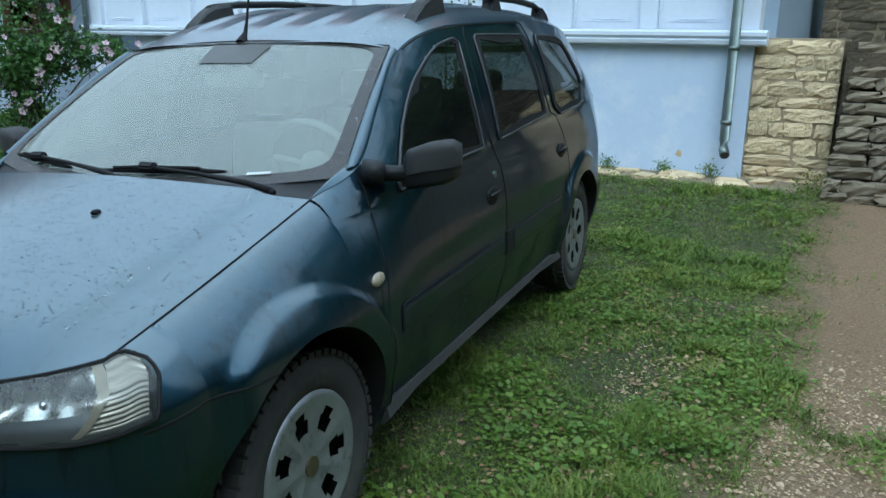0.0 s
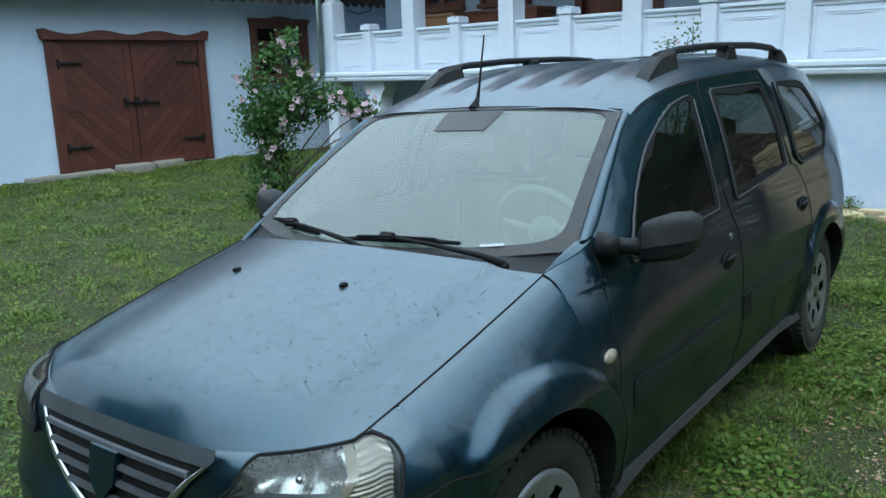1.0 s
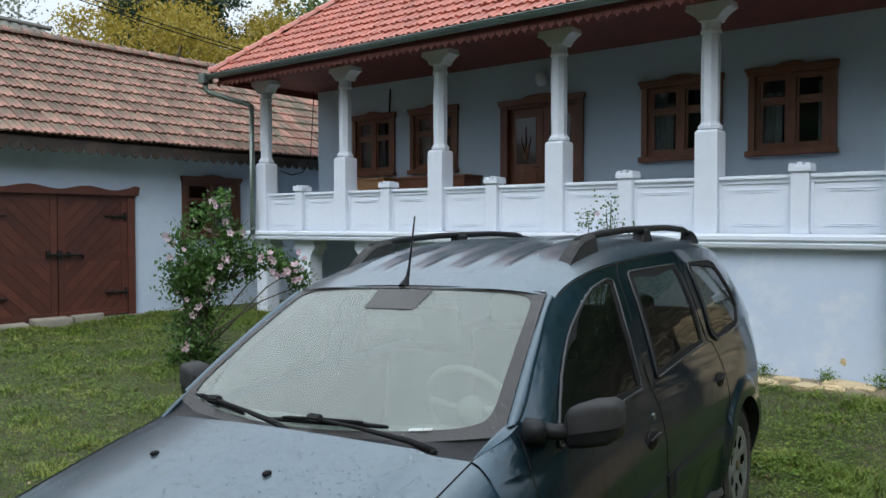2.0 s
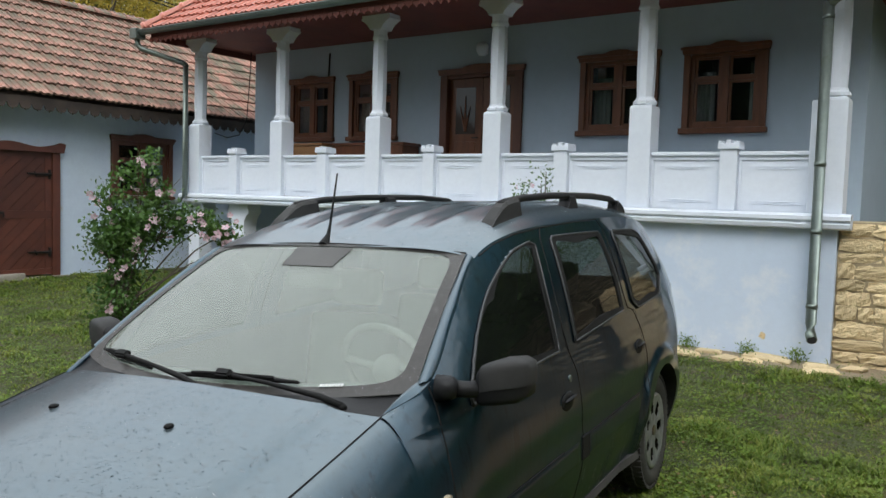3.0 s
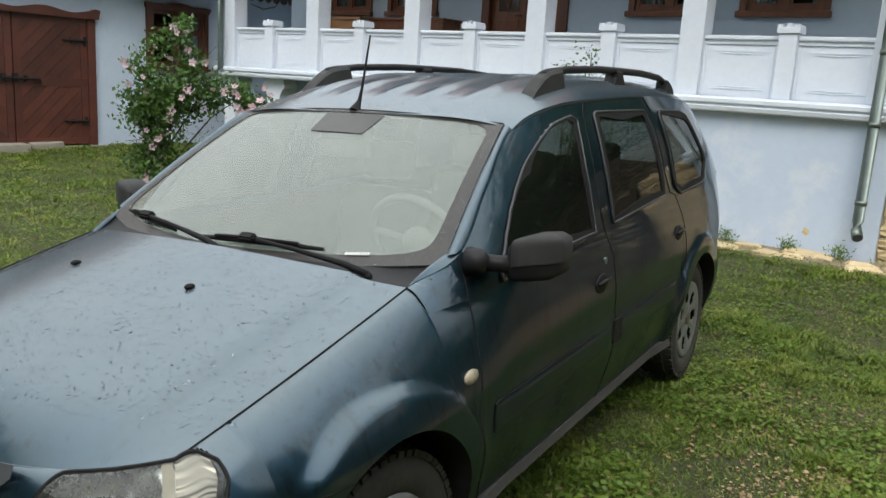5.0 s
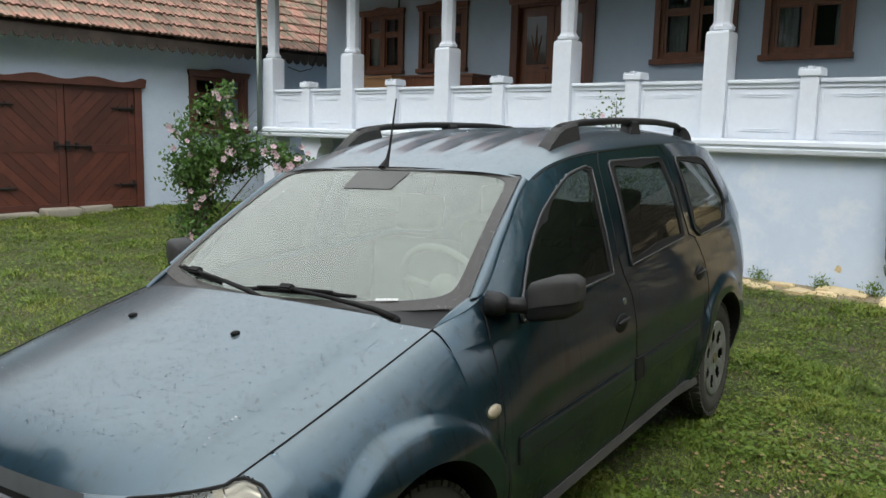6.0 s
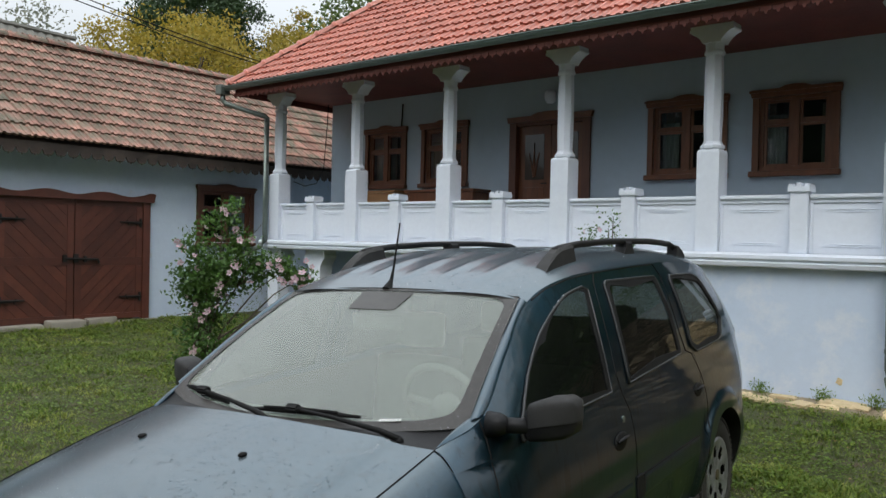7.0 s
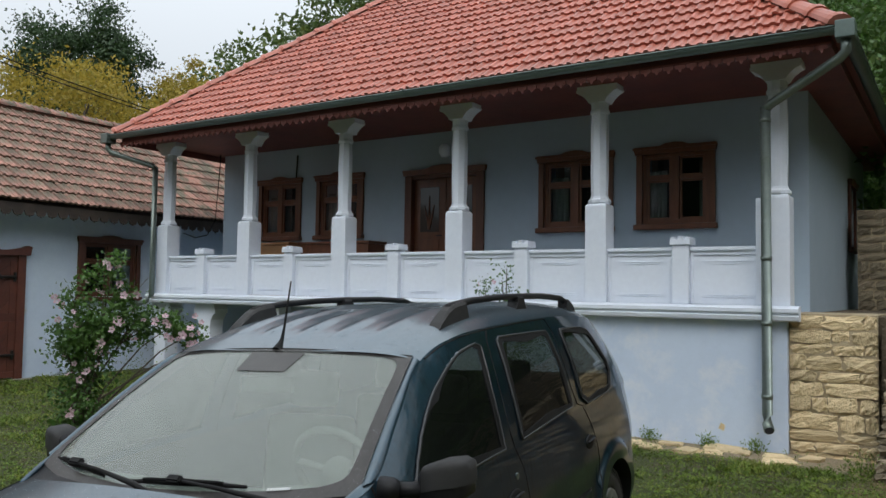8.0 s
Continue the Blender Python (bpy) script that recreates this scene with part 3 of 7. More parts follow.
M["pane_dark"] = glass_dark("dark_door_glass")
make_house_door()
make_window("window_5", 0.7, 2.45, 3.4, M["brown"], pose(XR - 0.002, 13.9, 0, 0, 0, 90), "narrow dark side window of the house", curtain=False)


def make_bench(x0, x1, z0, z1, name, label, material):
    root = empty(name, pose((x0 + x1) / 2, YW - 0.27, 0), label, "bench" if z1 < 2.4 else "chest")
    h = (x1 - x0) / 2
    part("top", boxm(-h, h, -0.22, 0.22, z1 - 0.04, z1, bevel=0.006), material, root)
    part("front", boxm(-h + 0.03, h - 0.03, -0.2, -0.17, z0 + 0.02, z1 - 0.042), material, root)
    for s in (-1, 1):
        part("side", boxm(s * (h - 0.03), s * (h - 0.06), -0.168, 0.2, z0, z1 - 0.042), material, root)


make_bench(-9.75, -8.75, FLOOR, 2.43, "wooden_chest", "pale wooden chest standing on the gallery", M["bench_wood"])
make_bench(-8.55, -7.15, FLOOR, 2.42, "wooden_table", "reddish wooden table against the gallery wall", M["door_wood"])
lamp = empty("wall_lamp", pose(-6.1, YW, 3.72), "small pale wall lamp above the door", "lamp")
part("shade", lathe(bmesh.new(), [(0.05, -0.09), (0.085, -0.03), (0.085, 0.05), (0.05, 0.09)], 12, (0, -0.10)), M["white"], lamp, smooth=True)
part("bracket", boxm(-0.04, 0.04, -0.02, -0.003, -0.06, 0.06), M["white"], lamp)

# ---- the barn with the garage door ----
BX = -11.95
GY0, GY1, GZ0, GZ1 = 4.47, 6.79, 0.27, 2.17
WY0, WY1, WZ0, WZ1 = 7.80, 8.82, 1.52, 2.42


def make_barn_wall():
    root = empty("wall_barn", None, "pale blue limewashed barn wall, yellowed at the foot", "wall", kind="structure")
    for y0, y1, z0, z1 in wall_with_openings(0.5, 12.0, 0.0, 3.0, [(GY0, GY1, 0.0, GZ1), (WY0, WY1, WZ0, WZ1)]):
        if y1 > y0:
            part("wall_section", boxm(BX - 0.35, BX, y0, y1, z0, z1), M["barn_wash"], root)
    tagged(new("wall_barn_end", done(boxm(BX - 4.6, BX - 0.36, 0.5, 0.8, 0, 3.0), "wall_barn_end", M["barn_wash"])), "limewashed barn end wall", "wall", kind="structure")
    tagged(new("wall_barn_end_far", done(boxm(BX - 4.6, BX - 0.36, 11.7, 12.0, 0, 3.0), "wall_barn_end_far", M["barn_wash"])), "limewashed barn end wall", "wall", kind="structure")
    tagged(new("wall_barn_back", done(boxm(BX - 4.9, BX - 4.602, 0.5, 12.0, 0, 3.0), "wall_barn_back", M["barn_wash"])), "limewashed barn back wall", "wall", kind="structure")


make_barn_wall()
make_window("window_6", WY1 - WY0, WZ0, WZ1, M["brown"], pose(BX, (WY0 + WY1) / 2, 0, 0, 0, 90), "dark brown barn window with a carved head board", curtain=False)


def make_garage_door():
    """Double-leaf door, local x along the wall (towards the house), y into the wall."""
    w = GY1 - GY0
    root = empty("door_2", pose(BX, (GY0 + GY1) / 2, 0, 0, 0, 90), "dark red-brown double garage door with strap hinges", "garage door", kind="structure")
    h = w / 2
    pts = []
    k = 36
    for i in range(k + 1):
        x = -h - 0.13 + (w + 0.26) * i / k
        u = abs(2 * i / k - 1)
        pts.append((x, GZ1 + 0.075 + 0.03 * math.cos(i / k * math.tau * 3) * (0.3 if u > 0.95 else 1) + (0.02 if u > 0.93 else 0)))
    part("head_board", plate([(-h - 0.10, GZ1 - 0.03)] + pts + [(h + 0.10, GZ1 - 0.03)], -0.09, -0.004), M["garage_wood"], root)
    for s in (-1, 1):
        part("jamb", boxm(s * (h - 0.06), s * (h + 0.06), -0.05, -0.004, GZ0, GZ1 - 0.032), M["garage_wood"], root)
        x0, x1 = sorted((s * 0.008, s * (h - 0.062)))
        leaf = part("door_leaf", boxm(x0, x1, 0.0, 0.04, GZ0 + 0.02, GZ1), M["garage_wood"], root)
        for za, zb in ((GZ0 + 0.02, GZ0 + 0.11), (1.14, 1.26), (GZ1 - 0.11, GZ1)):
            part("rail", boxm(x0, x1, -0.022, -0.002, za, zb), M["garage_wood"], leaf)
        for xa, xb in ((x0, x0 + 0.10), (x1 - 0.10, x1)):
            part("stile", boxm(xa, xb, -0.020, -0.002, GZ0 + 0.112, 1.138), M["garage_wood"], leaf)
            part("stile", boxm(xa, xb, -0.020, -0.002, 1.262, GZ1 - 0.112), M["garage_wood"], leaf)
        # slanting boards inside the two fields
        for f, (za, zb) in enumerate(((GZ0 + 0.112, 1.138), (1.262, GZ1 - 0.112))):
            xa, xb = x0 + 0.102, x1 - 0.102
            lean = s if f == 0 else s
            n = 9
            pitch = (zb - za + (xb - xa)) / n
            for i in range(-1, n + 1):
                bm = bmesh.new()
                c0 = za - (xb - xa) + i * pitch
                quad = []
                for cc in (c0 + 0.004, c0 + pitch - 0.004):
                    quad.append(cc)
                poly = [(xa, quad[0]), (xb, quad[0] + (xb - xa)), (xb, quad[1] + (xb - xa)), (xa, quad[1])]
                if lean < 0:
                    poly = [(xa + xb - x, z) for x, z in poly]
                # clip to the field
                for lim, above in ((za, True), (zb, False)):
                    out = []
                    for p, q in zip(poly, poly[1:] + poly[:1]):
                        ip = p[1] >= lim if above else p[1] <= lim
                        iq = q[1] >= lim if above else q[1] <= lim
                        if ip:
                            out.append(p)
                        if ip != iq:
                            t = (lim - p[1]) / (q[1] - p[1])
                            out.append((p[0] + t * (q[0] - p[0]), lim))
                    poly = out
                    if len(poly) < 3:
                        break
                if len(poly) >= 3:
                    part("board", plate(poly, -0.012, -0.001), M["garage_wood"], leaf)
        for z in (GZ0 + 0.36, GZ1 - 0.36):
            e = s * (h - 0.08)
            bm = tubem([(e, -0.035, z), (e - s * 0.36, -0.035, z + 0.005)], [0.026, 0.012], 6)
            tube(bm, [(e - s * 0.02, -0.035, z - 0.07), (e - s * 0.02, -0.035, z + 0.07)], 0.02, 6)
            tube(bm, [(e - s * 0.22, -0.035, z - 0.035), (e - s * 0.25, -0.035, z + 0.035)], 0.012, 6)
            part("strap_hinge", bm, M["iron"], leaf, "black iron strap hinge")
    bm = tubem([(-0.16, -0.05, 1.24), (0.05, -0.05, 1.235), (0.36, -0.05, 1.23), (0.37, -0.05, 1.17)], 0.018, 6)
    box(bm, -0.18, -0.12, -0.06, -0.022, 1.19, 1.30)
    box(bm, -0.02, 0.05, -0.06, -0.022, 1.18, 1.31)
    box(bm, 0.14, 0.18, -0.06, -0.022, 1.19, 1.28)
    part("bolt", bm, M["iron"], root, "black iron sliding bolt")
    # dark sheet behind the leaves, in place of the barn's inner shade
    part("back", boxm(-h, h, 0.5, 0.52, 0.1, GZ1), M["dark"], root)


make_garage_door()
for y0, y1, z1, dx in ((3.9, 5.15, 0.285, 0.16), (5.2, 5.75, 0.33, 0.24), (5.8, 6.25, 0.33, 0.22), (6.3, 7.0, 0.27, 0.12)):
    bm = boxm(BX + 0.005, BX + dx, y0, y1, 0.0, z1, bevel=0.035)
    for v in bm.verts:
        v.co += Vector((noise.noise(v.co * 3), noise.noise(v.co * 3 + Vector((9, 0, 0))), noise.noise(v.co * 4 + Vector((0, 9, 0))))) * 0.03
    tagged(new("footing_stone", done(bm, "footing_stone", M["concrete"])), "rough pale footing stone at the garage door", "stone", "footing stones")

BE, BEZ = -11.45, 2.93      # eave
BRX, BRZ = -14.2, 4.86      # ridge


def make_barn_roof():
    bm = bmesh.new()
    y0, y1 = 0.2, 12.3
    sec = [(BE - 0.03, BEZ - 0.03), (BRX, BRZ - 0.05), (2 * BRX - BE, BEZ - 0.03)]
    a = [bm.verts.new((x, y0, z)) for x, z in sec]
    b = [bm.verts.new((x, y1, z)) for x, z in sec]
    bm.faces.new(a)
    bm.faces.new(b[::-1])
    for i in range(3):
        j = (i + 1) % 3
        bm.faces.new((a[i], b[i], b[j], a[j]))
    return tagged(new("roof_barn", done(bm, "roof_barn", M["old_wood"])), "barn roof of weathered interlocking clay tiles", "roof", kind="structure")


barn_roof = make_barn_roof()


def make_fringe():
    root = empty("barn_fringe", None, "weathered carved wooden fringe under the barn eave", "fascia", kind="structure")
    part("board", boxm(BE - 0.06, BE - 0.035, 0.3, 12.2, 2.80, 2.90), M["old_wood"], root)
    bm = bmesh.new()
    y = 0.32
    while y < 12.15:
        pts = [(0.0, 2.80), (0.02, 2.745), (0.05, 2.72), (0.07, 2.735), (0.085, 2.70), (0.10, 2.735), (0.12, 2.72), (0.15, 2.745), (0.17, 2.80)]
        a = [bm.verts.new((BE - 0.038, y + u, z)) for u, z in pts]
        b = [bm.verts.new((BE - 0.056, y + u, z)) for u, z in pts]
        bm.faces.new(a)
        bm.faces.new(b[::-1])
        for i in range(len(pts) - 1):
            bm.faces.new((a[i], b[i], b[i + 1], a[i + 1]))
        y += 0.178
    part("scallops", bm, M["old_wood"], root)


make_fringe()

# ---- the car: x forward from the front axle, y to its left, z up ----
CAR = pose(-2.051, 1.489, -0.035, 0, 0, -83.5) @ pose(0, 0, 0, 2.0, 0.6, 0)


def car_paint():
    m, n, l, b = nodes_of("dusty_blue_paint")
    big = noise_of(n, l, 2.2, 6, 0.7)
    fine = noise_of(n, l, 45, 5, 0.7)
    streak = noise_of(n, l, 9, 5, 0.65, (1, 1, 0.12))
    paint = mix(n, l, ramp(n, l, noise_of(n, l, 900, 2, 0.5), 0.3, 0.7), col((0.017, 0.043, 0.067)), col((0.033, 0.074, 0.104)))
    dust = ramp(n, l, mix(n, l, 0.5, big, streak), 0.42, 0.70)
    c = mix(n, l, dust, paint, col((0.026, 0.044, 0.053)))
    runs = ramp(n, l, noise_of(n, l, 34, 4, 0.6, (1, 1, 0.05)), 0.56, 0.66)
    c = mix(n, l, runs, c, mix(n, l, 0.5, c, col((0.012, 0.020, 0.026))))
    # dust and drying rain on what lies flat, lightened to carry the sky's sheen
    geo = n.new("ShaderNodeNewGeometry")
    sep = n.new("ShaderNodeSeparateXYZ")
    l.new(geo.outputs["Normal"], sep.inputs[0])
    dust_sheen = n.new("ShaderNodeMath")
    dust_sheen.operation = "MULTIPLY"
    l.new(ramp(n, l, sep.outputs["Z"], 0.64, 0.94), dust_sheen.inputs[0])
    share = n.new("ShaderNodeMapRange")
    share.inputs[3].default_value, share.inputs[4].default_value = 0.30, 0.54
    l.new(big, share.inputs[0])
    l.new(share.outputs[0], dust_sheen.inputs[1])
    c = mix(n, l, dust_sheen.outputs[0], c, col((0.25, 0.285, 0.295)))
    l.new(c, b.inputs["Base Color"])
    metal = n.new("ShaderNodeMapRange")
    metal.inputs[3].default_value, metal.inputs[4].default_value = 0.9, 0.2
    l.new(dust_sheen.outputs[0], metal.inputs[0])
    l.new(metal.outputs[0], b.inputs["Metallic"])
    r = n.new("ShaderNodeMapRange")
    r.inputs[3].default_value, r.inputs[4].default_value = 0.28, 0.44
    l.new(fine, r.inputs[0])
    l.new(r.outputs[0], b.inputs["Roughness"])
    b.inputs["Specular Tint"].default_value = col((0.18, 0.32, 0.45))
    b.inputs["Coat IOR"].default_value = 1.52
    sepo = n.new("ShaderNodeSeparateXYZ")
    tco = n.new("ShaderNodeTexCoord")
    l.new(tco.outputs["Object"], sepo.inputs[0])
    splash = n.new("ShaderNodeMath")
    splash.operation = "MULTIPLY"
    l.new(ramp(n, l, sepo.outputs["Z"], 1.0, 0.45), splash.inputs[0])
    l.new(ramp(n, l, mix(n, l, 0.5, fine, streak), 0.30, 0.62), splash.inputs[1])
    film = n.new("ShaderNodeMath")
    film.operation = "MAXIMUM"
    l.new(splash.outputs[0], film.inputs[0])
    half = n.new("ShaderNodeMath")
    half.operation = "MULTIPLY"
    half.inputs[1].default_value = 1.1
    l.new(dust_sheen.outputs[0], half.inputs[0])
    l.new(half.outputs[0], film.inputs[1])
    cr = n.new("ShaderNodeMapRange")
    cr.inputs[3].default_value, cr.inputs[4].default_value = 0.05, 0.32
    l.new(film.outputs[0], cr.inputs[0])
    l.new(cr.outputs[0], b.inputs["Coat Roughness"])
    cw = n.new("ShaderNodeMapRange")
    cw.inputs[3].default_value, cw.inputs[4].default_value = 1.0, 0.35
    l.new(splash.outputs[0], cw.inputs[0])
    l.new(cw.outputs[0], b.inputs["Coat Weight"])
    bump(n, l, b, noise_of(n, l, 5, 2, 0.5), 0.03, 0.01)
    return m


def windscreen_glass(name, tint, dust, amount):
    m, n, l, b = nodes_of(name)
    out = n["Material Output"]
    tr = n.new("ShaderNodeBsdfTransparent")
    tr.inputs[0].default_value = col(tint)
    gl = n.new("ShaderNodeBsdfGlossy")
    gl.inputs["Roughness"].default_value = 0.03
    fr = n.new("ShaderNodeFresnel")
    fr.inputs[0].default_value = 1.5
    ms = n.new("ShaderNodeMixShader")
    l.new(fr.outputs[0], ms.inputs[0])
    l.new(tr.outputs[0], ms.inputs[1])
    l.new(gl.outputs[0], ms.inputs[2])
    b.inputs["Base Color"].default_value = col(dust)
    b.inputs["Roughness"].default_value = 0.5
    film = n.new("ShaderNodeMapRange")
    l.new(noise_of(n, l, 14, 6, 0.75, (1, 3, 0.3), warp=0.2), film.inputs[0])
    film.inputs[1].default_value, film.inputs[2].default_value = 0.3, 0.75
    film.inputs[3].default_value, film.inputs[4].default_value = amount * 0.80, amount * 1.18
    m2 = n.new("ShaderNodeMixShader")
    l.new(film.outputs[0], m2.inputs[0])
    l.new(ms.outputs[0], m2.inputs[1])
    l.new(b.outputs[0], m2.inputs[2])
    l.new(m2.outputs[0], out.inputs["Surface"])
    return m


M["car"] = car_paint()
M["seal_grey"] = surface("worn_grey_seal", (0.040, 0.043, 0.045), (0.024, 0.026, 0.028), 0.45, 8, 60, (0.4, 0.6), 0.1, 0.001)
M["sill_grey"] = surface("dusty_sill_plastic", (0.030, 0.030, 0.030), (0.055, 0.052, 0.048), 0.7, 5, 50, (0.4, 0.65), 0.4, 0.002)
M["badge_brown"] = surface("tarnished_badge", (0.16, 0.13, 0.075), (0.09, 0.075, 0.045), 0.4, 20, 80, (0.4, 0.6), 0.1, 0.001, metal=0.5)
M["rubber"] = surface("black_rubber", (0.007, 0.007, 0.007), (0.012, 0.012, 0.012), 0.7, 6, 50, (0.4, 0.6), 0.3, 0.002)
M["tyre"] = surface("dusty_tyre", (0.022, 0.021, 0.02), (0.05, 0.046, 0.04), 0.85, 5, 40, (0.4, 0.65), 0.5, 0.003)
M["plastic"] = surface("grey_black_plastic", (0.010, 0.010, 0.011), (0.018, 0.018, 0.019), 0.5, 4, 120, (0.4, 0.6), 0.4, 0.001)
M["cap_grey"] = surface("worn_grey_mirror_cap", (0.050, 0.049, 0.048), (0.028, 0.028, 0.028), 0.6, 6, 60, (0.35, 0.65), 0.3, 0.001)
M["hubcap"] = surface("silver_hubcap", (0.30, 0.31, 0.32), (0.21, 0.215, 0.22), 0.45, 8, 60, (0.35, 0.65), 0.2, 0.001, metal=0.5, dirt=(0.10, 0.095, 0.085))
M["frit"] = surface("dusty_black_glass_edge", (0.030, 0.027, 0.025), (0.052, 0.047, 0.042), 0.4, 5, 70, (0.45, 0.7), 0.4, 0.002)
for dull in ("rubber", "plastic", "cap_grey"):
    M[dull].node_tree.nodes["Principled BSDF"].inputs["Specular IOR Level"].default_value = 0.22
M["chrome"] = surface("chrome", (0.72, 0.74, 0.77), (0.6, 0.62, 0.65), 0.12, 8, 60, (0.4, 0.6), 0.0, 0.001, metal=1.0)
M["grille_grey"] = surface("grey_grille_trim", (0.10, 0.105, 0.115), (0.06, 0.065, 0.07), 0.4, 8, 60, (0.35, 0.65), 0.1, 0.001, metal=0.3)
# pale film: dust with the reflected sky's brightness painted into its colour
M["screen"] = windscreen_glass("dusty_sheen_windscreen", (0.82, 0.91, 0.86), (0.70, 0.77, 0.70), 0.235)
# one glass in two tints: near panes darkened for the cabin's shade
M["side_glass"] = windscreen_glass("near_glass_darkened", (0.12, 0.145, 0.135), (0.08, 0.085, 0.08), 0.05)
M["far_glass"] = windscreen_glass("clear_side_glass", (0.50, 0.56, 0.53), (0.08, 0.085, 0.08), 0.05)
M["water"] = glass_clear("rain_water", (0.97, 0.98, 0.99))
M["water"].node_tree.nodes["Principled BSDF"].inputs["IOR"].default_value = 1.33
M["print_white"] = surface("white_print", (0.75, 0.76, 0.76), (0.68, 0.69, 0.69), 0.6, 20, 80, (0.4, 0.6), 0.0, 0.001)
M["cabin_dark"] = surface("dark_cabin_trim", (0.045, 0.047, 0.047), (0.03, 0.031, 0.031), 0.85, 6, 60, (0.4, 0.6), 0.2, 0.001)
M["lamp_glass"] = windscreen_glass("lamp_cover", (0.88, 0.9, 0.88), (0.45, 0.45, 0.40), 0.05)
M["reflector"] = surface("lamp_reflector", (0.80, 0.80, 0.77), (0.62, 0.62, 0.59), 0.28, 12, 60, (0.35, 0.65), 0.1, 0.001, metal=0.9)
M["lens"] = surface("indicator_lens", (0.42, 0.38, 0.32), (0.30, 0.27, 0.22), 0.25, 12, 60, (0.4, 0.6), 0.0, 0.001, metal=0.4)
M["repeater"] = surface("cream_repeater_lens", (0.40, 0.34, 0.25), (0.30, 0.26, 0.19), 0.3, 12, 60, (0.4, 0.6), 0.0, 0.001)
M["cabin"] = surface("grey_cabin_plastic", (0.20, 0.205, 0.195), (0.15, 0.155, 0.15), 0.8, 6, 60, (0.4, 0.6), 0.2, 0.001)
M["seat"] = surface("grey_seat_cloth", (0.22, 0.23, 0.23), (0.16, 0.17, 0.17), 0.95, 6, 80, (0.4, 0.6), 0.3, 0.001)


def curve(points, t, closed=False):
    """Catmull-Rom through points; t from 0 to len-1."""
    k = len(points) - 1
    i = min(int(t), k - 1)
    u = t - i
    p = [Vector(points[max(0, min(k, i + d))]) for d in (-1, 0, 1, 2)]
    if i == 0:
        p[0] = 2 * p[1] - p[2]
    if i == k - 1:
        p[3] = 2 * p[2] - p[1]
    return 0.5 * ((2 * p[1]) + (p[2] - p[0]) * u + (2 * p[0] - 5 * p[1] + 4 * p[2] - p[3]) * u * u + (3 * p[1] - p[0] - 3 * p[2] + p[3]) * u ** 3)


def table(rows, x):
    """Smooth interpolation of (x, value) rows, x rising."""
    if x <= rows[0][0]:
        return rows[0][1]
    for (a, p), (b, q) in zip(rows, rows[1:]):
        if x <= b:
            return p + (q - p) * (x - a) / (b - a)
    return rows[-1][1]


def grid(fn, us, vs):
    """Vertices fn(u, v) over the two lists and their quads; a None leaves a hole."""
    verts, ids, faces = [], {}, []
    for i, u in enumerate(us):
        for j, v in enumerate(vs):
            p = fn(u, v)
            if p is not None:
                ids[i, j] = len(verts)
                verts.append(p)
    for i in range(len(us) - 1):
        for j in range(len(vs) - 1):
            q = [(i, j), (i + 1, j), (i + 1, j + 1), (i, j + 1)]
            if all(k in ids for k in q):
                faces.append([ids[k] for k in q])
    return verts, faces


def shell(name, fn, us, vs, material, parent, label="", mirror=False, thick=0.0, smooth=True):
    verts, faces = grid(fn, us, vs)
    bm = bmesh.new()
    for s in ((1, -1) if mirror else (1,)):
        vv = [bm.verts.new((v[0], s * v[1], v[2])) for v in verts]
        for f in faces:
            q = [vv[k] for k in f]
            if len(set(q)) == 4:
                try:
                    bm.faces.new(q if s > 0 else q[::-1])
                except ValueError:
                    pass
    bmesh.ops.remove_doubles(bm, verts=bm.verts, dist=0.0008)
    ob = part(name, bm, material, parent, label, smooth=smooth)
    if thick:
        sol = ob.modifiers.new("thickness", "SOLIDIFY")
        sol.thickness, sol.offset = thick, 0.0
    return ob


def span(a, b, n):
    return [a + (b - a) * i / n for i in range(n + 1)]


# the character lines of the body
BELT = [(-0.25, 0.751, 0.955), (-0.48, 0.794, 0.972), (-0.75, 0.813, 0.992), (-1.05, 0.815, 1.01), (-1.40, 0.812, 1.022), (-1.90, 0.806, 1.04), (-2.40, 0.800, 1.058), (-2.90, 0.795, 1.075), (-3.35, 0.78, 1.09), (-3.60, 0.745, 1.10)]
EDGE = [(-0.25, 0.678, 1.018), (-0.44, 0.734, 1.088), (-0.68, 0.688, 1.252), (-0.96, 0.628, 1.424), (-1.30, 0.632, 1.505), (-1.85, 0.645, 1.535), (-2.40, 0.650, 1.545), (-2.90, 0.645, 1.535), (-3.30, 0.625, 1.495), (-3.52, 0.595, 1.42)]
SEAM = [(0.53, 0.655, 0.825), (0.30, 0.672, 0.885), (0.02, 0.680, 0.955), (-0.25, 0.678, 1.018)]
AXLES = (0.0, -2.905)
# wheel openings: middle x, middle z, radius
ARCHES = ((0.035, 0.345, 0.385), (-2.895, 0.335, 0.375))


def half_width(x):
    return table([(-3.66, 0.75), (-3.55, 0.82), (-3.35, 0.862), (-3.0, 0.872), (-2.0, 0.864), (-0.6, 0.862), (0.0, 0.856), (0.30, 0.835), (0.45, 0.80), (0.55, 0.755)], x)


BELT_LINE = [tuple(curve(BELT, 9 * i / 90)) for i in range(91)]


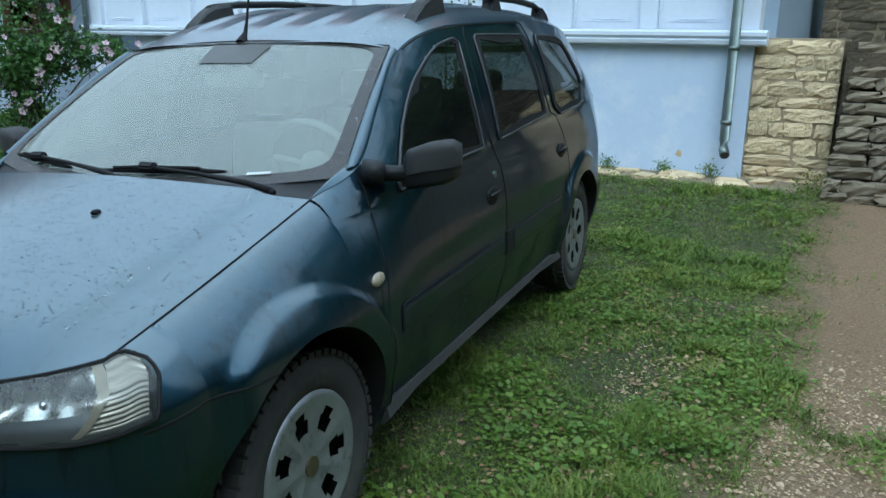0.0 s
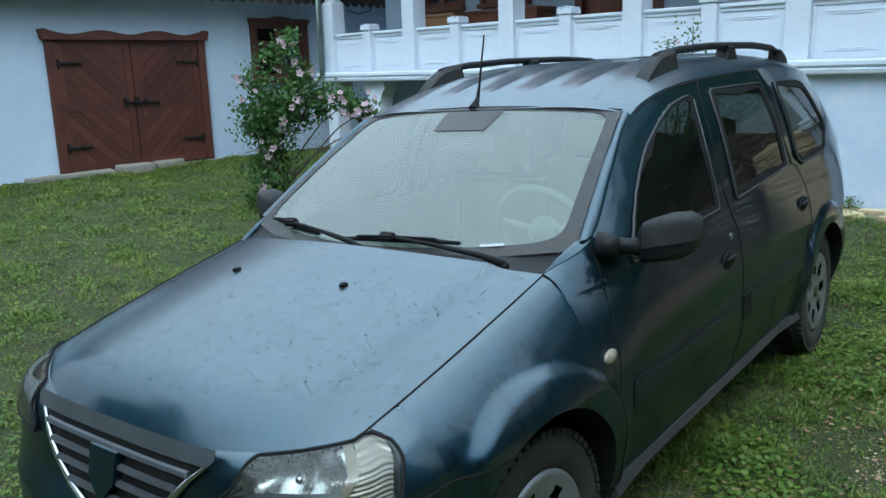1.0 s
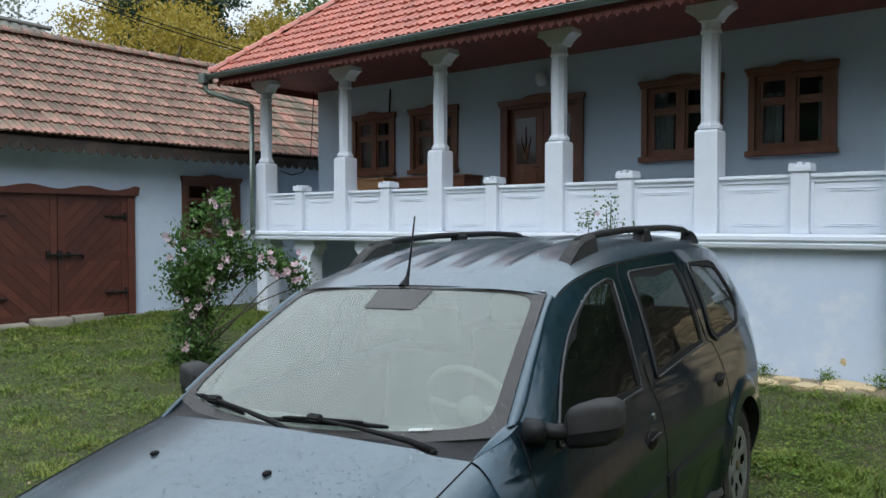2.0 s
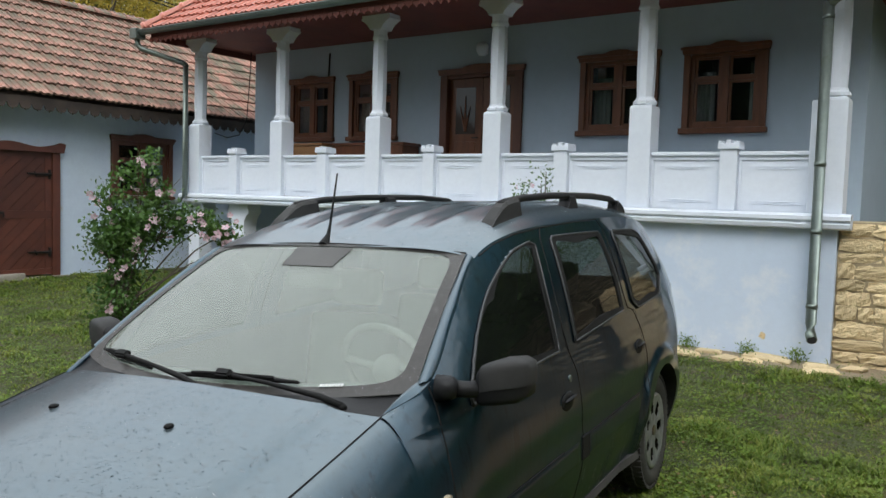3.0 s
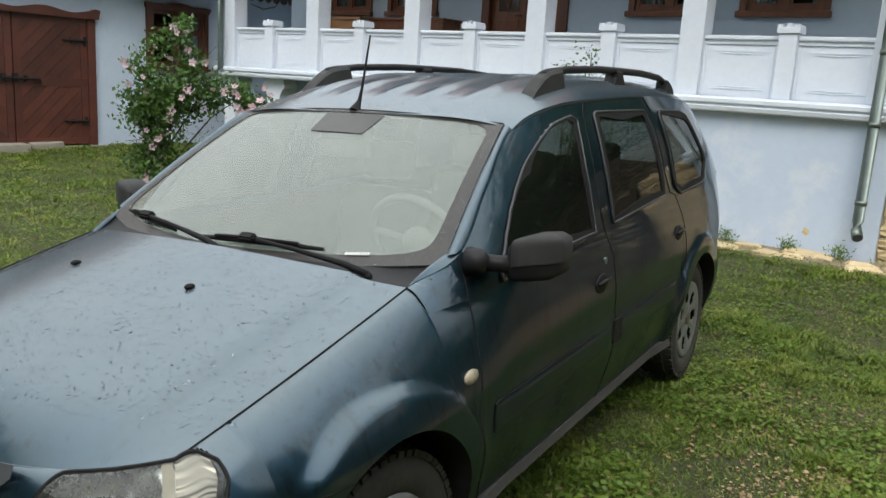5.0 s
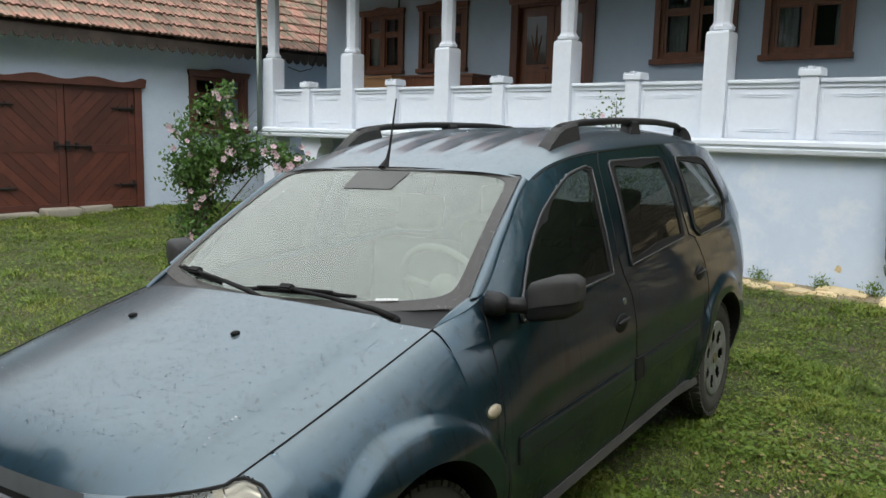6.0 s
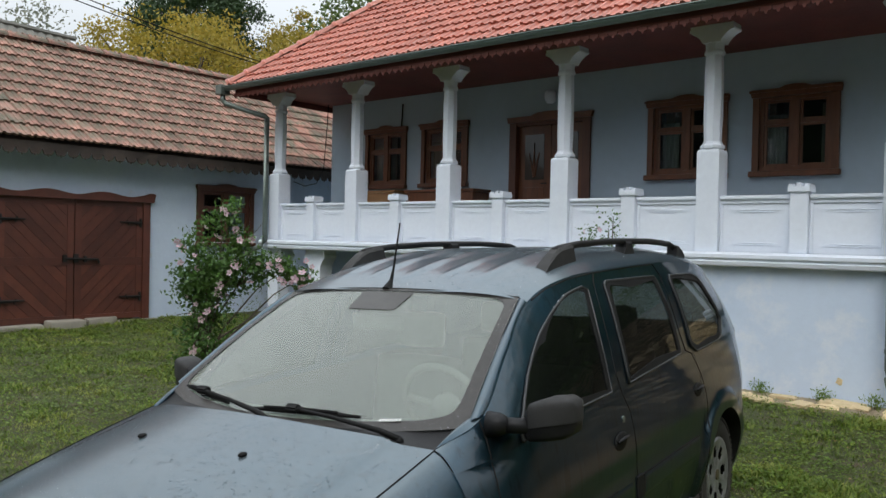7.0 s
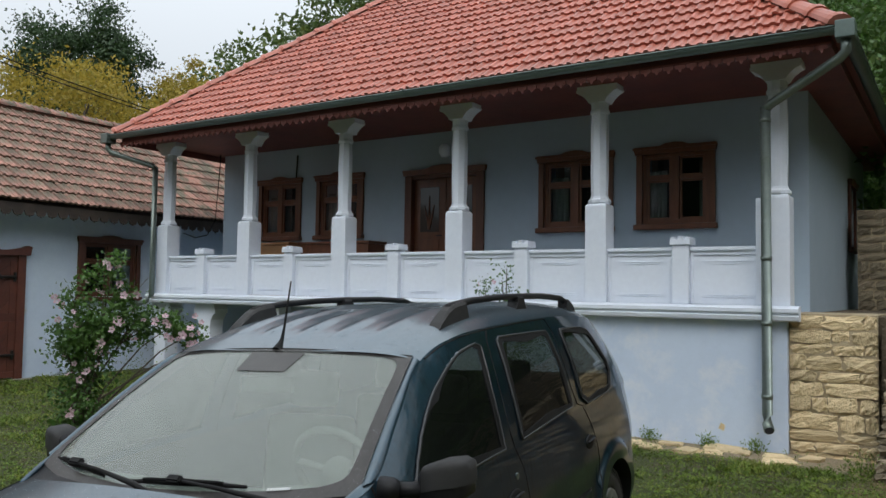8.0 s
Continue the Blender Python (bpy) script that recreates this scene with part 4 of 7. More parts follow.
def body_top(x):
    """(y, z) of the body side's upper edge."""
    if x > -0.2499:
        pts = SEAM
        for a, b in zip(pts, pts[1:]):
            if x >= b[0]:
                t = (x - a[0]) / (b[0] - a[0])
                return a[1] + (b[1] - a[1]) * t, a[2] + (b[2] - a[2]) * t
    pts = BELT_LINE
    if x < pts[-1][0]:
        return pts[-1][1], pts[-1][2]
    for a, b in zip(pts, pts[1:]):
        if x >= b[0]:
            t = (x - a[0]) / (b[0] - a[0])
            return a[1] + (b[1] - a[1]) * t, a[2] + (b[2] - a[2]) * t
    return SEAM[0][1:]


def wing_round(z):
    """The wing's half-width where it meets the windscreen's foot."""
    return 0.848 - 0.17 * (1 - max(0.0, 1 - min(1.0, max(0.0, (z - 0.72) / 0.298)) ** 1.25) ** 0.62)


def side_y(x, z, flare=True):
    """The body side's half-width at length x and height z."""
    w = half_width(x) - 0.010
    ty, tz = body_top(x)
    y = w - 0.085 * max(0.0, (0.58 - z) / 0.33) ** 1.6
    soft = min(1.0, max(0.0, (z - 0.72) / max(0.05, tz - 0.72)))
    if x > -0.2499:
        y += (ty - w) * (1 - max(0.0, 1 - soft ** 1.25) ** 0.62)
    else:
        y += (ty - w) * soft ** 1.9
        # the wing's rounder section dies out along the door
        y += (wing_round(z) - 0.848 - (0.751 - 0.848) * soft ** 1.9) * (1 - step(-x, 0.25, 0.60)) * (z > 0.72)
    y -= 0.005 * math.exp(-((z - 0.70) / 0.05) ** 2) * step(-x, 0.45, 0.7)
    if flare:
        for cx, cz, r in ARCHES:
            d = math.hypot(x - cx, z - cz)
            y += 0.024 * (1 - step(d, r + 0.075, r + 0.125)) * (1 - step(x, 0.30, 0.40)) * (1 - step(z, 0.82, 0.86))
    return y


def low(x):
    z = 0.25
    for cx, cz, r in ARCHES:
        d = abs(x - cx)
        if d < r:
            z = max(z, cz + math.sqrt(max(0.0, r ** 2 - d * d)))
    return z


def make_car():
    root = empty("car", CAR, "dusty dark blue estate car with roof rails, wet with rain", "car")
    # body sides
    xs = set(span(-3.62, 0.40, 150))
    for cx, cz, r in ARCHES:
        for k in range(-14, 15):
            xs.add(cx + r * math.sin(k / 14 * math.pi / 2))
        xs.add(cx - r - 0.002)
        xs.add(cx + r + 0.002)
    xs = sorted(x for x in xs if -3.621 <= x <= 0.401)

    def side(x, v):
        lo, (ty, tz) = low(x), body_top(x)
        z = lo + (tz - lo) * v
        return (x, side_y(x, z) if v < 1 else ty, z)

    # each side is made of a front wing, two doors and a rear quarter
    cuts = [("front_wing", 0.40, -0.2499), ("wing_rear", -0.25, -0.398), ("front_door", -0.400, -1.509), ("rear_door", -1.511, -2.529), ("rear_quarter", -2.531, -3.62)]
    for nm, xa, xb in cuts:
        own = sorted({x for x in xs if xb < x < xa} | {xa, xb})
        for s in (1, -1):
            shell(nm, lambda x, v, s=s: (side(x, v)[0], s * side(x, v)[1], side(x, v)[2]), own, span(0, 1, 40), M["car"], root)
    # inner arch lips
    for cx, cz, r in ARCHES:
        for s in (1, -1):
            def lip(a, v, s=s, cx=cx, cz=cz, r=r):
                x, z = cx + r * math.cos(a), max(0.20, cz + r * math.sin(a))
                return (x, s * (side_y(x, z) - 0.34 * v), z)
            shell("wheel_housing", lip, span(-0.3, math.pi + 0.3, 30), [0, 0.06, 0.4, 1.0], M["rubber"], root, "black wheel housing")
            pts = [(cx + r * math.cos(a), s * (abs(side_y(cx, 0.6)) - 0.34), cz + r * math.sin(a)) for a in span(-0.3, math.pi + 0.3, 24)]
            bm = bmesh.new()
            bm.faces.new([bm.verts.new(p) for p in pts])
            part("housing_wall", bm, M["rubber"], root)

    # greenhouse sides
    def glasshouse(u, v):
        b, e = curve(BELT, u), curve(EDGE, u)
        p = b.lerp(e, v)
        p.y += 0.018 * math.sin(math.pi * v) * step(u, 0.0, 2.0)
        z = 0.955 + 0.063 * (1 - (1 - v) ** 2)
        p += (Vector((0, wing_round(z), z)) - Vector((0, 0.751 - 0.073 * v, 0.955 + 0.063 * v))) * (1 - step(u, 0.0, 1.5))
        return p

    def inside(p, outline):
        hit = False
        for (x0, y0), (x1, y1) in zip(outline, outline[1:] + outline[:1]):
            if (y0 > p[1]) != (y1 > p[1]) and p[0] < x0 + (p[1] - y0) * (x1 - x0) / (y1 - y0):
                hit = not hit
        return hit

    def inset(p, mid, d):
        """p moved d metres towards the middle, in the upper body's own directions."""
        a, b = (mid[0] - p[0]) * 0.45, (mid[1] - p[1]) * 0.42
        k = d / max(1e-6, math.hypot(a, b))
        return Vector((p[0] + k * (mid[0] - p[0]), p[1] + k * (mid[1] - p[1])))

    def middle(outline):
        return [sum(p[i] for p in outline) / len(outline) for i in (0, 1)]
    panes = [
        ("front_window", "dark glossy front door window", [(1.40, 0.06), (3.86, 0.03), (4.06, 0.50), (4.25, 0.86), (4.17, 0.895), (3.80, 0.88), (3.45, 0.83), (3.10, 0.785), (2.75, 0.755), (2.40, 0.72), (2.10, 0.67), (1.80, 0.55), (1.55, 0.38), (1.42, 0.20)]),
        ("rear_window", "dark glossy rear door window", [(4.32, 0.03), (5.81, 0.055), (5.80, 0.45), (5.74, 0.82), (5.70, 0.86), (4.62, 0.895), (4.57, 0.87), (4.43, 0.45)]),
        ("quarter_window", "dark glossy rear quarter window", [(6.17, 0.10), (6.35, 0.0), (7.25, 0.0), (7.42, 0.03), (7.62, 0.22), (7.60, 0.36), (7.30, 0.74), (7.18, 0.82), (6.95, 0.85), (6.16, 0.85), (6.12, 0.80)]),
    ]
    holes = [[tuple(inset(p, middle(o), 0.026)) for p in o] for _, _, o in panes]

    def upper(u, v):
        return None if any(inside((u, v), o) for o in holes) else glasshouse(u, v)
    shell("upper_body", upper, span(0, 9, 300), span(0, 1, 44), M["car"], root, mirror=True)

    def roof_z(x):
        return table([(-3.62, 1.43), (-3.45, 1.525), (-3.1, 1.598), (-2.6, 1.624), (-2.0, 1.625), (-1.6, 1.610), (-1.3, 1.570), (-1.1, 1.525), (-0.98, 1.487), (-0.90, 1.463)], x)

    def roof(u, v):
        e = curve(EDGE, 3 + u * 6)
        k = abs(v)
        y = e.y * v
        front = 0.07 * (1 - k * k) * (1 - step(u, 0.0, 0.25))
        x = e.x + front
        zc = roof_z(x)
        z = e.z + (zc - e.z) * (1 - k ** (3.2 + 3.6 * step(u, 0.05, 0.25)))
        z += 0.010 * max(0.0, math.cos(y * math.tau / 0.19)) ** 1.5 * step(u, 0.07, 0.13) * (1 - step(k, 0.72, 0.85)) * (1 - step(u, 0.85, 0.95))
        return (x, y, z)
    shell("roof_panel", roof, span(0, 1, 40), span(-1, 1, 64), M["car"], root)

    # windscreen and its surround
    def screen(u, v):
        a = Vector((-0.405, 0.708, 1.082)).lerp(Vector((-0.965, 0.592, 1.437)), v)
        y = a.y * u
        bow = (1 - u * u)
        x = a.x + bow * (0.20 * (1 - v) + 0.065 * v)
        z = a.z + 0.028 * bow * v - 0.026 * bow * (1 - v) + 0.012 * math.sin(math.pi * v)
        return (x, y, z)
    shell("windscreen", screen, span(-1, 1, 30), span(-0.05, 1.0, 16), M["screen"], root, "dusty rain-streaked windscreen")

    # black printed border of the glass, round-cornered inside
    def border(t, k):
        side_, f = int(t) % 4, 2 * (t - int(t)) - 1
        du, dv = ((1, f), (-f, 1), (-1, -f), (f, -1))[side_]
        r = (abs(du) ** 14 + abs(dv) ** 14) ** (-1 / 14)
        ui, vi = 0.938 * du * r, 0.495 + 0.485 * dv * r
        uo, vo = du, 0.475 + 0.525 * dv
        return Vector(screen(ui + (uo - ui) * k, vi + (vo - vi) * k)) + Vector((0.002, 0, 0.003))
    shell("windscreen_border", border, span(0, 4, 160), span(0, 1, 4), M["frit"], root, "dusty black printed windscreen border")
    shell("mirror_patch", lambda u, v: Vector(screen((-0.19 + 0.44 * u) * (0.86 + 0.14 * v) + 0.01, 0.80 + 0.17 * v)) + Vector((0.002, 0, 0.003)), span(0, 1, 12), span(0, 1, 5), M["frit"], root, "dusty black patch round the mirror mount")
    part("roof_seam", tubem([Vector(screen(u, 1.0)) + Vector((-0.004, 0, 0.004)) for u in span(-1, 1, 30)], 0.0035, 6), M["rubber"], root)
    for s in (1, -1):
        def pillar(u, v, s=s):
            w = Vector(screen(1.0, u))
            e = curve(EDGE, 1 + 2 * u)
            p = w.lerp(e, v)
            return (p.x + 0.012 * math.sin(math.pi * v), s * (p.y + 0.006 * math.sin(math.pi * v)), p.z + 0.007 * math.sin(math.pi * v))
        shell("windscreen_pillar", pillar, span(0, 1, 16), span(0, 1, 5), M["car"], root)

    # cowl under the windscreen
    def cowl(u, v):
        w = Vector(screen(u, 0.0))
        h = Vector(hood(0.0, u * 0.985))
        p = h.lerp(w, v)
        p.z -= 0.014 * math.sin(math.pi * v) + 0.004
        return p

    # bonnet
    def hood(u, v):
        """u 0 at the windscreen, 1 at the nose; v from -1 to 1 across."""
        s = curve(SEAM, 3 * (1 - u))
        k = abs(v)
        x = s.x + 0.125 * (1 - u) * (1 - k ** 2.4) + 0.185 * (1 - k ** 3) * u
        crown = 0.050 * (1 - u) + 0.062 * u
        z = s.z + crown * (1 - k ** 2.0) * (1 - 0.95 * u ** 5)
        z += 0.014 * (1 - step(k, 0.775, 0.84)) * (1 - u ** 4)
        if u > 0.8:
            z -= 0.040 * ((u - 0.8) / 0.2) ** 2 * (1 - k ** 4)
        return (x, s.y * v, z)
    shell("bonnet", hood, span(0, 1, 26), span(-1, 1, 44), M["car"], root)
    for s in (1, -1):
        part("bonnet_gap", tubem([(p.x, s * (p.y + 0.002), p.z + 0.001) for p in [curve(SEAM, 3 * t) for t in span(0, 1, 20)]], 0.0022, 6), M["rubber"], root)
    part("bonnet_gap", tubem([Vector(hood(1.0, v)) + Vector((0.001, 0, -0.003)) for v in span(-1, 1, 40)], 0.003, 6), M["rubber"], root)
    shell("cowl", cowl, span(-1, 1, 24), span(0, 1, 5), M["plastic"], root, "black cowl panel")
    for s in (1, -1):
        def corner(u, v, s=s):
            a, b = Vector((-0.25, 0.678, 1.018)), Vector(screen(1.0, 0.02))
            inner = a.lerp(b, u) + Vector((0, 0, 0.006 * math.sin(math.pi * u)))
            outer = curve(EDGE, u)
            p = inner.lerp(outer, v)
            if v < 0:
                p = inner + Vector((0, -0.004, 0.12 * v))
            return (p.x, s * p.y, p.z + 0.002)

        shell("wing_corner", corner, span(0, 1, 8), [-0.5, -0.2, 0.0, 0.25, 0.5, 0.75, 1.0], M["car"], root)

    # front: bumper and the face that carries lamps and grille
    def face(a, z, off=0.0):
        """a 0 at the wing, 90 at the middle, in degrees."""
        t = radians(a)
        ys_ = side_y(0.40, min(z, 0.855), False)
        nose = table([(0.15, 0.70), (0.25, 0.785), (0.40, 0.81), (0.52, 0.80), (0.60, 0.765), (0.72, 0.74), (0.83, 0.70)], z)
        ex = 0.62
        c, s = math.cos(t), math.sin(t)
        x = 0.40 + (nose - 0.40) * (s ** (ex * 1.25)) + off * s
        y = ys_ * (max(0.0, c) ** ex) + off * c
        return Vector((x, y, z))

    def lamp_limits(a):
        """Lower and upper edge of the headlamp at the face's angle a."""
        top = table([(10, 0.815), (16, 0.830), (26, 0.820), (41, 0.806), (56, 0.790), (64, 0.762), (71, 0.695)], a)
        return table([(10, 0.715), (18, 0.709), (23, 0.702), (37, 0.694), (60, 0.688), (71, 0.680)], a), min(top, nose_edge(a).z - 0.004)

    def lamp_outer(z):
        return table([(0.69, 22.5), (0.715, 18.5), (0.76, 15.5), (0.80, 11.5), (0.815, 11.0), (0.825, 13.0)], z)

    def nose_edge(a):
        """Where the face meets the bonnet or the wing."""
        if a < 20:
            return Vector((0.40, 0.664, 0.859)).lerp(Vector((0.53, 0.655, 0.825)), a / 20)
        return Vector(hood(1.0, table([(20, 1.0), (45, 0.86), (70, 0.55), (90, 0.0)], a)))
    def skin(a, z, off=0.0):
        e = nose_edge(a)
        v = (z - 0.16) / (e.z - 0.16)
        return face(a, min(z, e.z), off).lerp(e + Vector((off * 0.7, off * 0.3, 0)), step(v, 0.93, 1.0) * step(a, 0.0, 2.0))
    for s in (1, -1):
        def front(a, v, s=s):
            e = nose_edge(a)
            z = 0.16 + (e.z - 0.16) * v
            if lamp_outer(z) + 1.5 < a < 69:
                lb, lt = lamp_limits(a)
                if lb + 0.006 < z < lt - 0.006:
                    return None
            p = skin(a, z)
            return (p.x, s * p.y, p.z)
        shell("front_bumper", front, span(0, 90, 120), span(0, 1, 130), M["car"], root)

        # headlamp
        def lamp_zone(u, v, off=0.0, s=s):
            a = 10.5 + 60 * u
            bot, top = lamp_limits(a)
            z = bot + (top - bot) * v
            p = skin(a + (lamp_outer(z) - 10.5) * (1 - u) ** 2, z, off)
            return (p.x, s * p.y, p.z)
        lampo = shell("headlamp", lambda u, v: lamp_zone(u, v, 0.012), span(0, 1, 48), span(0, 1, 16), M["lamp_glass"], root, "clear cloudy headlamp")
        def bowl(u, v):
            d = math.hypot((u - 0.66) * 1.5, (v - 0.5) * 1.0)
            return -0.035 - 0.055 * max(0.0, 1 - (d / 0.55) ** 2) + 0.003 * math.sin(u * 34 + v * 5)
        shell("reflector", lambda u, v: lamp_zone(0.02 + 0.96 * u, 0.03 + 0.94 * v, bowl(u, v)), span(0, 1, 40), span(0, 1, 14), M["reflector"], lampo)
        shell("bezel", lambda u, v: lamp_zone(0.01 + 0.98 * u, v, 0.004 - 0.042 * math.sin(math.pi * min(1, v * 3) / 2)), span(0, 1, 20), span(0, 0.33, 4), M["grille_grey"], lampo)
        shell("divider", lambda u, v: lamp_zone(0.44 - 0.24 * v + (0.05 + 0.03 * v) * u, 0.03 + 0.94 * v, -0.004), span(0, 1, 3), span(0, 1, 6), M["repeater"], lampo)
        shell("indicator", lambda u, v: lamp_zone(0.03 + (0.41 - 0.24 * v) * u, 0.05 + 0.90 * v, -0.012 + 0.003 * math.sin(v * 70)), span(0, 1, 8), span(0, 1, 40), M["lens"], lampo, "ribbed pale indicator lens")
        bm = bmesh.new()
        bmesh.ops.create_uvsphere(bm, u_segments=12, v_segments=8, radius=0.011, matrix=Matrix.Translation(lamp_zone(0.64, 0.5, -0.06)))
        part("bulb", bm, M["chrome"], lampo, smooth=True)
        rimpts = [lamp_zone(u, 0, 0.010) for u in span(0.01, 0.99, 30)] + [lamp_zone(1, v, 0.010) for v in span(0.1, 0.9, 6)] + [lamp_zone(u, 1, 0.010) for u in span(0.99, 0.03, 30)] + [lamp_zone(0, v, 0.010) for v in span(0.94, 0.0, 12)]
        part("seal", tubem(rimpts, 0.005, 6), M["rubber"], lampo)

    for s in (1, -1):
        path = [skin(a, 0.699 - 0.0005 * a) for a in span(0, 22, 10)]
        part("bumper_gap", tubem([(p.x, s * p.y, p.z) for p in path], 0.004, 6), M["rubber"], root)

    # grille
    grille = empty("grille", None)
    grille.parent = root
    grille["label"] = "black slatted grille with chrome surround"
    def at_nose(y, z, off):
        lo_, hi_ = 0.0, 90.0
        for _ in range(24):
            mid = (lo_ + hi_) / 2
            if face(mid, z).y > abs(y):
                lo_ = mid
            else:
                hi_ = mid
        p = face((lo_ + hi_) / 2, z, off)
        return (p.x, y, z)
    def grille_w(z):
        return table([(0.575, 0.07), (0.60, 0.15), (0.66, 0.245), (0.73, 0.315), (0.785, 0.385)], z)
    shell("backing", lambda u, z: at_nose(u * grille_w(z), z, 0.004), span(-1, 1, 24), span(0.578, 0.765, 10), M["rubber"], grille)
    for z in (0.618, 0.66, 0.70, 0.74):
        part("slat", tubem([at_nose(u * grille_w(z) * 0.97, z, 0.012) for u in span(-1, 1, 20)], 0.010, 6), M["grille_grey"], grille)
    shell("top_trim", lambda u, z: at_nose(u * (grille_w(z) + 0.01), z, 0.018), span(-1, 1, 24), span(0.768, 0.808, 4), M["grille_grey"], grille)
    rim_pts = [at_nose(s * (grille_w(z) + 0.006), z, 0.010) for s, zs in ((-1, span(0.78, 0.58, 8)),) for z in zs]
    rim_pts += [at_nose(u * grille_w(0.565), 0.565 - 0.01 * (1 - u * u), 0.018) for u in span(-1, 1, 14)]
    rim_pts += [at_nose(grille_w(z) + 0.006, z, 0.010) for z in span(0.58, 0.78, 8)]
    part("chrome_rim", tubem(rim_pts, [0.012 * min(1.0, 0.25 + 0.2 * min(k, len(rim_pts) - 1 - k)) for k in range(len(rim_pts))], 8), M["chrome"], grille, smooth=True)
    shield = [(-0.06, 0.74), (0.06, 0.74), (0.055, 0.66), (0, 0.605), (-0.055, 0.66)]
    bm = bmesh.new()
    a_ = [bm.verts.new((at_nose(0, z, 0.03)[0], y, z)) for y, z in shield]
    b_ = [bm.verts.new((at_nose(0, z, 0.0)[0], y, z)) for y, z in shield]
    bm.faces.new(a_)
    for i in range(5):
        bm.faces.new((a_[i], b_[i], b_[(i + 1) % 5], a_[(i + 1) % 5]))
    part("badge", bm, M["car"], grille, "plain blue shield badge")

    # tail
    def tail(u, v):
        if v <= 0.5:
            z = 0.25 + (1.10 - 0.25) * v * 2
            y = side_y(-3.62, z) if v < 0.5 else 0.745
            x = -3.62
        else:
            e = curve(BELT, 9).lerp(curve(EDGE, 9), (v - 0.5) * 2)
            x, y, z = e
        return (x - 0.06 * (1 - u * u), y * u, z)
    shell("tailgate", lambda u, v: tail(u, v * 0.54), span(-1, 1, 14), span(0, 1, 12), M["car"], root)
    shell("tailgate_top", lambda u, v: tail(u, 0.93 + 0.07 * v), span(-1, 1, 14), span(0, 1, 3), M["car"], root)
    for s in (1, -1):
        shell("tailgate_post", lambda u, v, s=s: tail(s * (0.86 + 0.14 * u), 0.54 + 0.39 * v), span(0, 1, 3), span(0, 1, 6), M["car"], root)
    shell("tail_window", lambda u, v: tail(0.86 * u, 0.54 + 0.39 * v), span(-1, 1, 12), span(0, 1, 6), M["lamp_glass"], root, "clear tailgate window")

    # side windows, a little proud of the upper body, with rubber surrounds
    for nm, lab, outline in panes:
        dense = [Vector(p).lerp(Vector(q), k / 6) for p, q in zip(outline, outline[1:] + outline[:1]) for k in range(6)]
        mid = Vector((sum(p[0] for p in dense) / len(dense), sum(p[1] for p in dense) / len(dense)))
        n = len(dense)
        for s in (1, -1):
            def put(uv, off):
                p = glasshouse(uv[0], uv[1])
                return (p.x, s * (p.y + off), p.z + off * 0.35)
            bm = bmesh.new()
            rings = [[bm.verts.new(put(mid + (d - mid) * r, 0.002)) for d in dense] for r in (1.0, 0.66, 0.33)]
            centre = bm.verts.new(put(mid, 0.002))
            for r0, r1 in zip(rings, rings[1:]):
                for i in range(n):
                    bm.faces.new((r0[i], r0[(i + 1) % n], r1[(i + 1) % n], r1[i]))
            for i in range(n):
                bm.faces.new((rings[-1][i], rings[-1][(i + 1) % n], centre))
            w = part(nm, bm, M["side_glass" if s > 0 else "far_glass"], root, lab, smooth=True)
            bm = bmesh.new()
            edges = [[bm.verts.new(put(inset(d, mid, r), off)) for d in dense] for r, off in ((0.034, 0.002), (0.033, 0.007), (0.0, 0.007), (-0.002, 0.001))]
            for r0, r1 in zip(edges, edges[1:]):
                for i in range(n):
                    bm.faces.new((r0[i], r0[(i + 1) % n], r1[(i + 1) % n], r1[i]))
            part("window_frame", bm, M["rubber"], w)
            loop = [put(mid + (d - mid) * 1.0, 0.006) for d in dense]
            part("window_seal", tubem(loop + [loop[0]], 0.0055, 6), M["seal_grey"], w, smooth=True)

    def on_upper(pts, nm, width=0.0035):
        for s in (1, -1):
            path = [glasshouse(u, v) for u, v in pts]
            part(nm, tubem([(p.x, s * (p.y + 0.0005), p.z) for p in path], width, 6), M["rubber"], root)
    on_upper([(4.12, 0.0), (4.12, 0.13), (4.25, 0.52), (4.42, 0.90), (4.50, 0.985)], "door_gap")
    on_upper([(6.20, 0.0), (6.0, 0.06), (5.93, 0.25), (5.91, 0.5), (5.92, 0.85), (5.83, 0.985)], "door_gap")
    on_upper([(0.72, 0.0), (0.82, 0.5), (0.92, 0.98)], "door_gap")
    on_upper([(4.50, 0.985), (4.0, 0.985), (3.5, 0.985), (3.1, 0.985)], "roof_gap")
    on_upper([(5.83, 0.985), (5.4, 0.985), (5.0, 0.985), (4.50, 0.985)], "roof_gap")

    # door gaps, rubbing strips, sills
    def on_side(pts, width, off, nm, mat, lab=""):
        for s in (1, -1):
            path = []
            for (x, z), (x2, z2) in zip(pts, pts[1:]):
                for k in range(8):
                    xx, zz = x + (x2 - x) * k / 8, z + (z2 - z) * k / 8
                    path.append((xx, s * (side_y(xx, zz) + off), zz))
            path.append((pts[-1][0], s * (side_y(*pts[-1]) + off), pts[-1][1]))
            part(nm, tubem(path, width, 6), mat, root, lab)
    on_side([(-0.415, 0.966), (-0.398, 0.82), (-0.388, 0.72), (-0.375, 0.58), (-0.39, 0.43), (-0.44, 0.30)], 0.0035, -0.001, "door_gap", M["rubber"])
    on_side([(-1.450, 1.022), (-1.500, 0.93), (-1.523, 0.72), (-1.535, 0.60), (-1.505, 0.44), (-1.500, 0.30)], 0.0035, -0.001, "door_gap", M["rubber"])
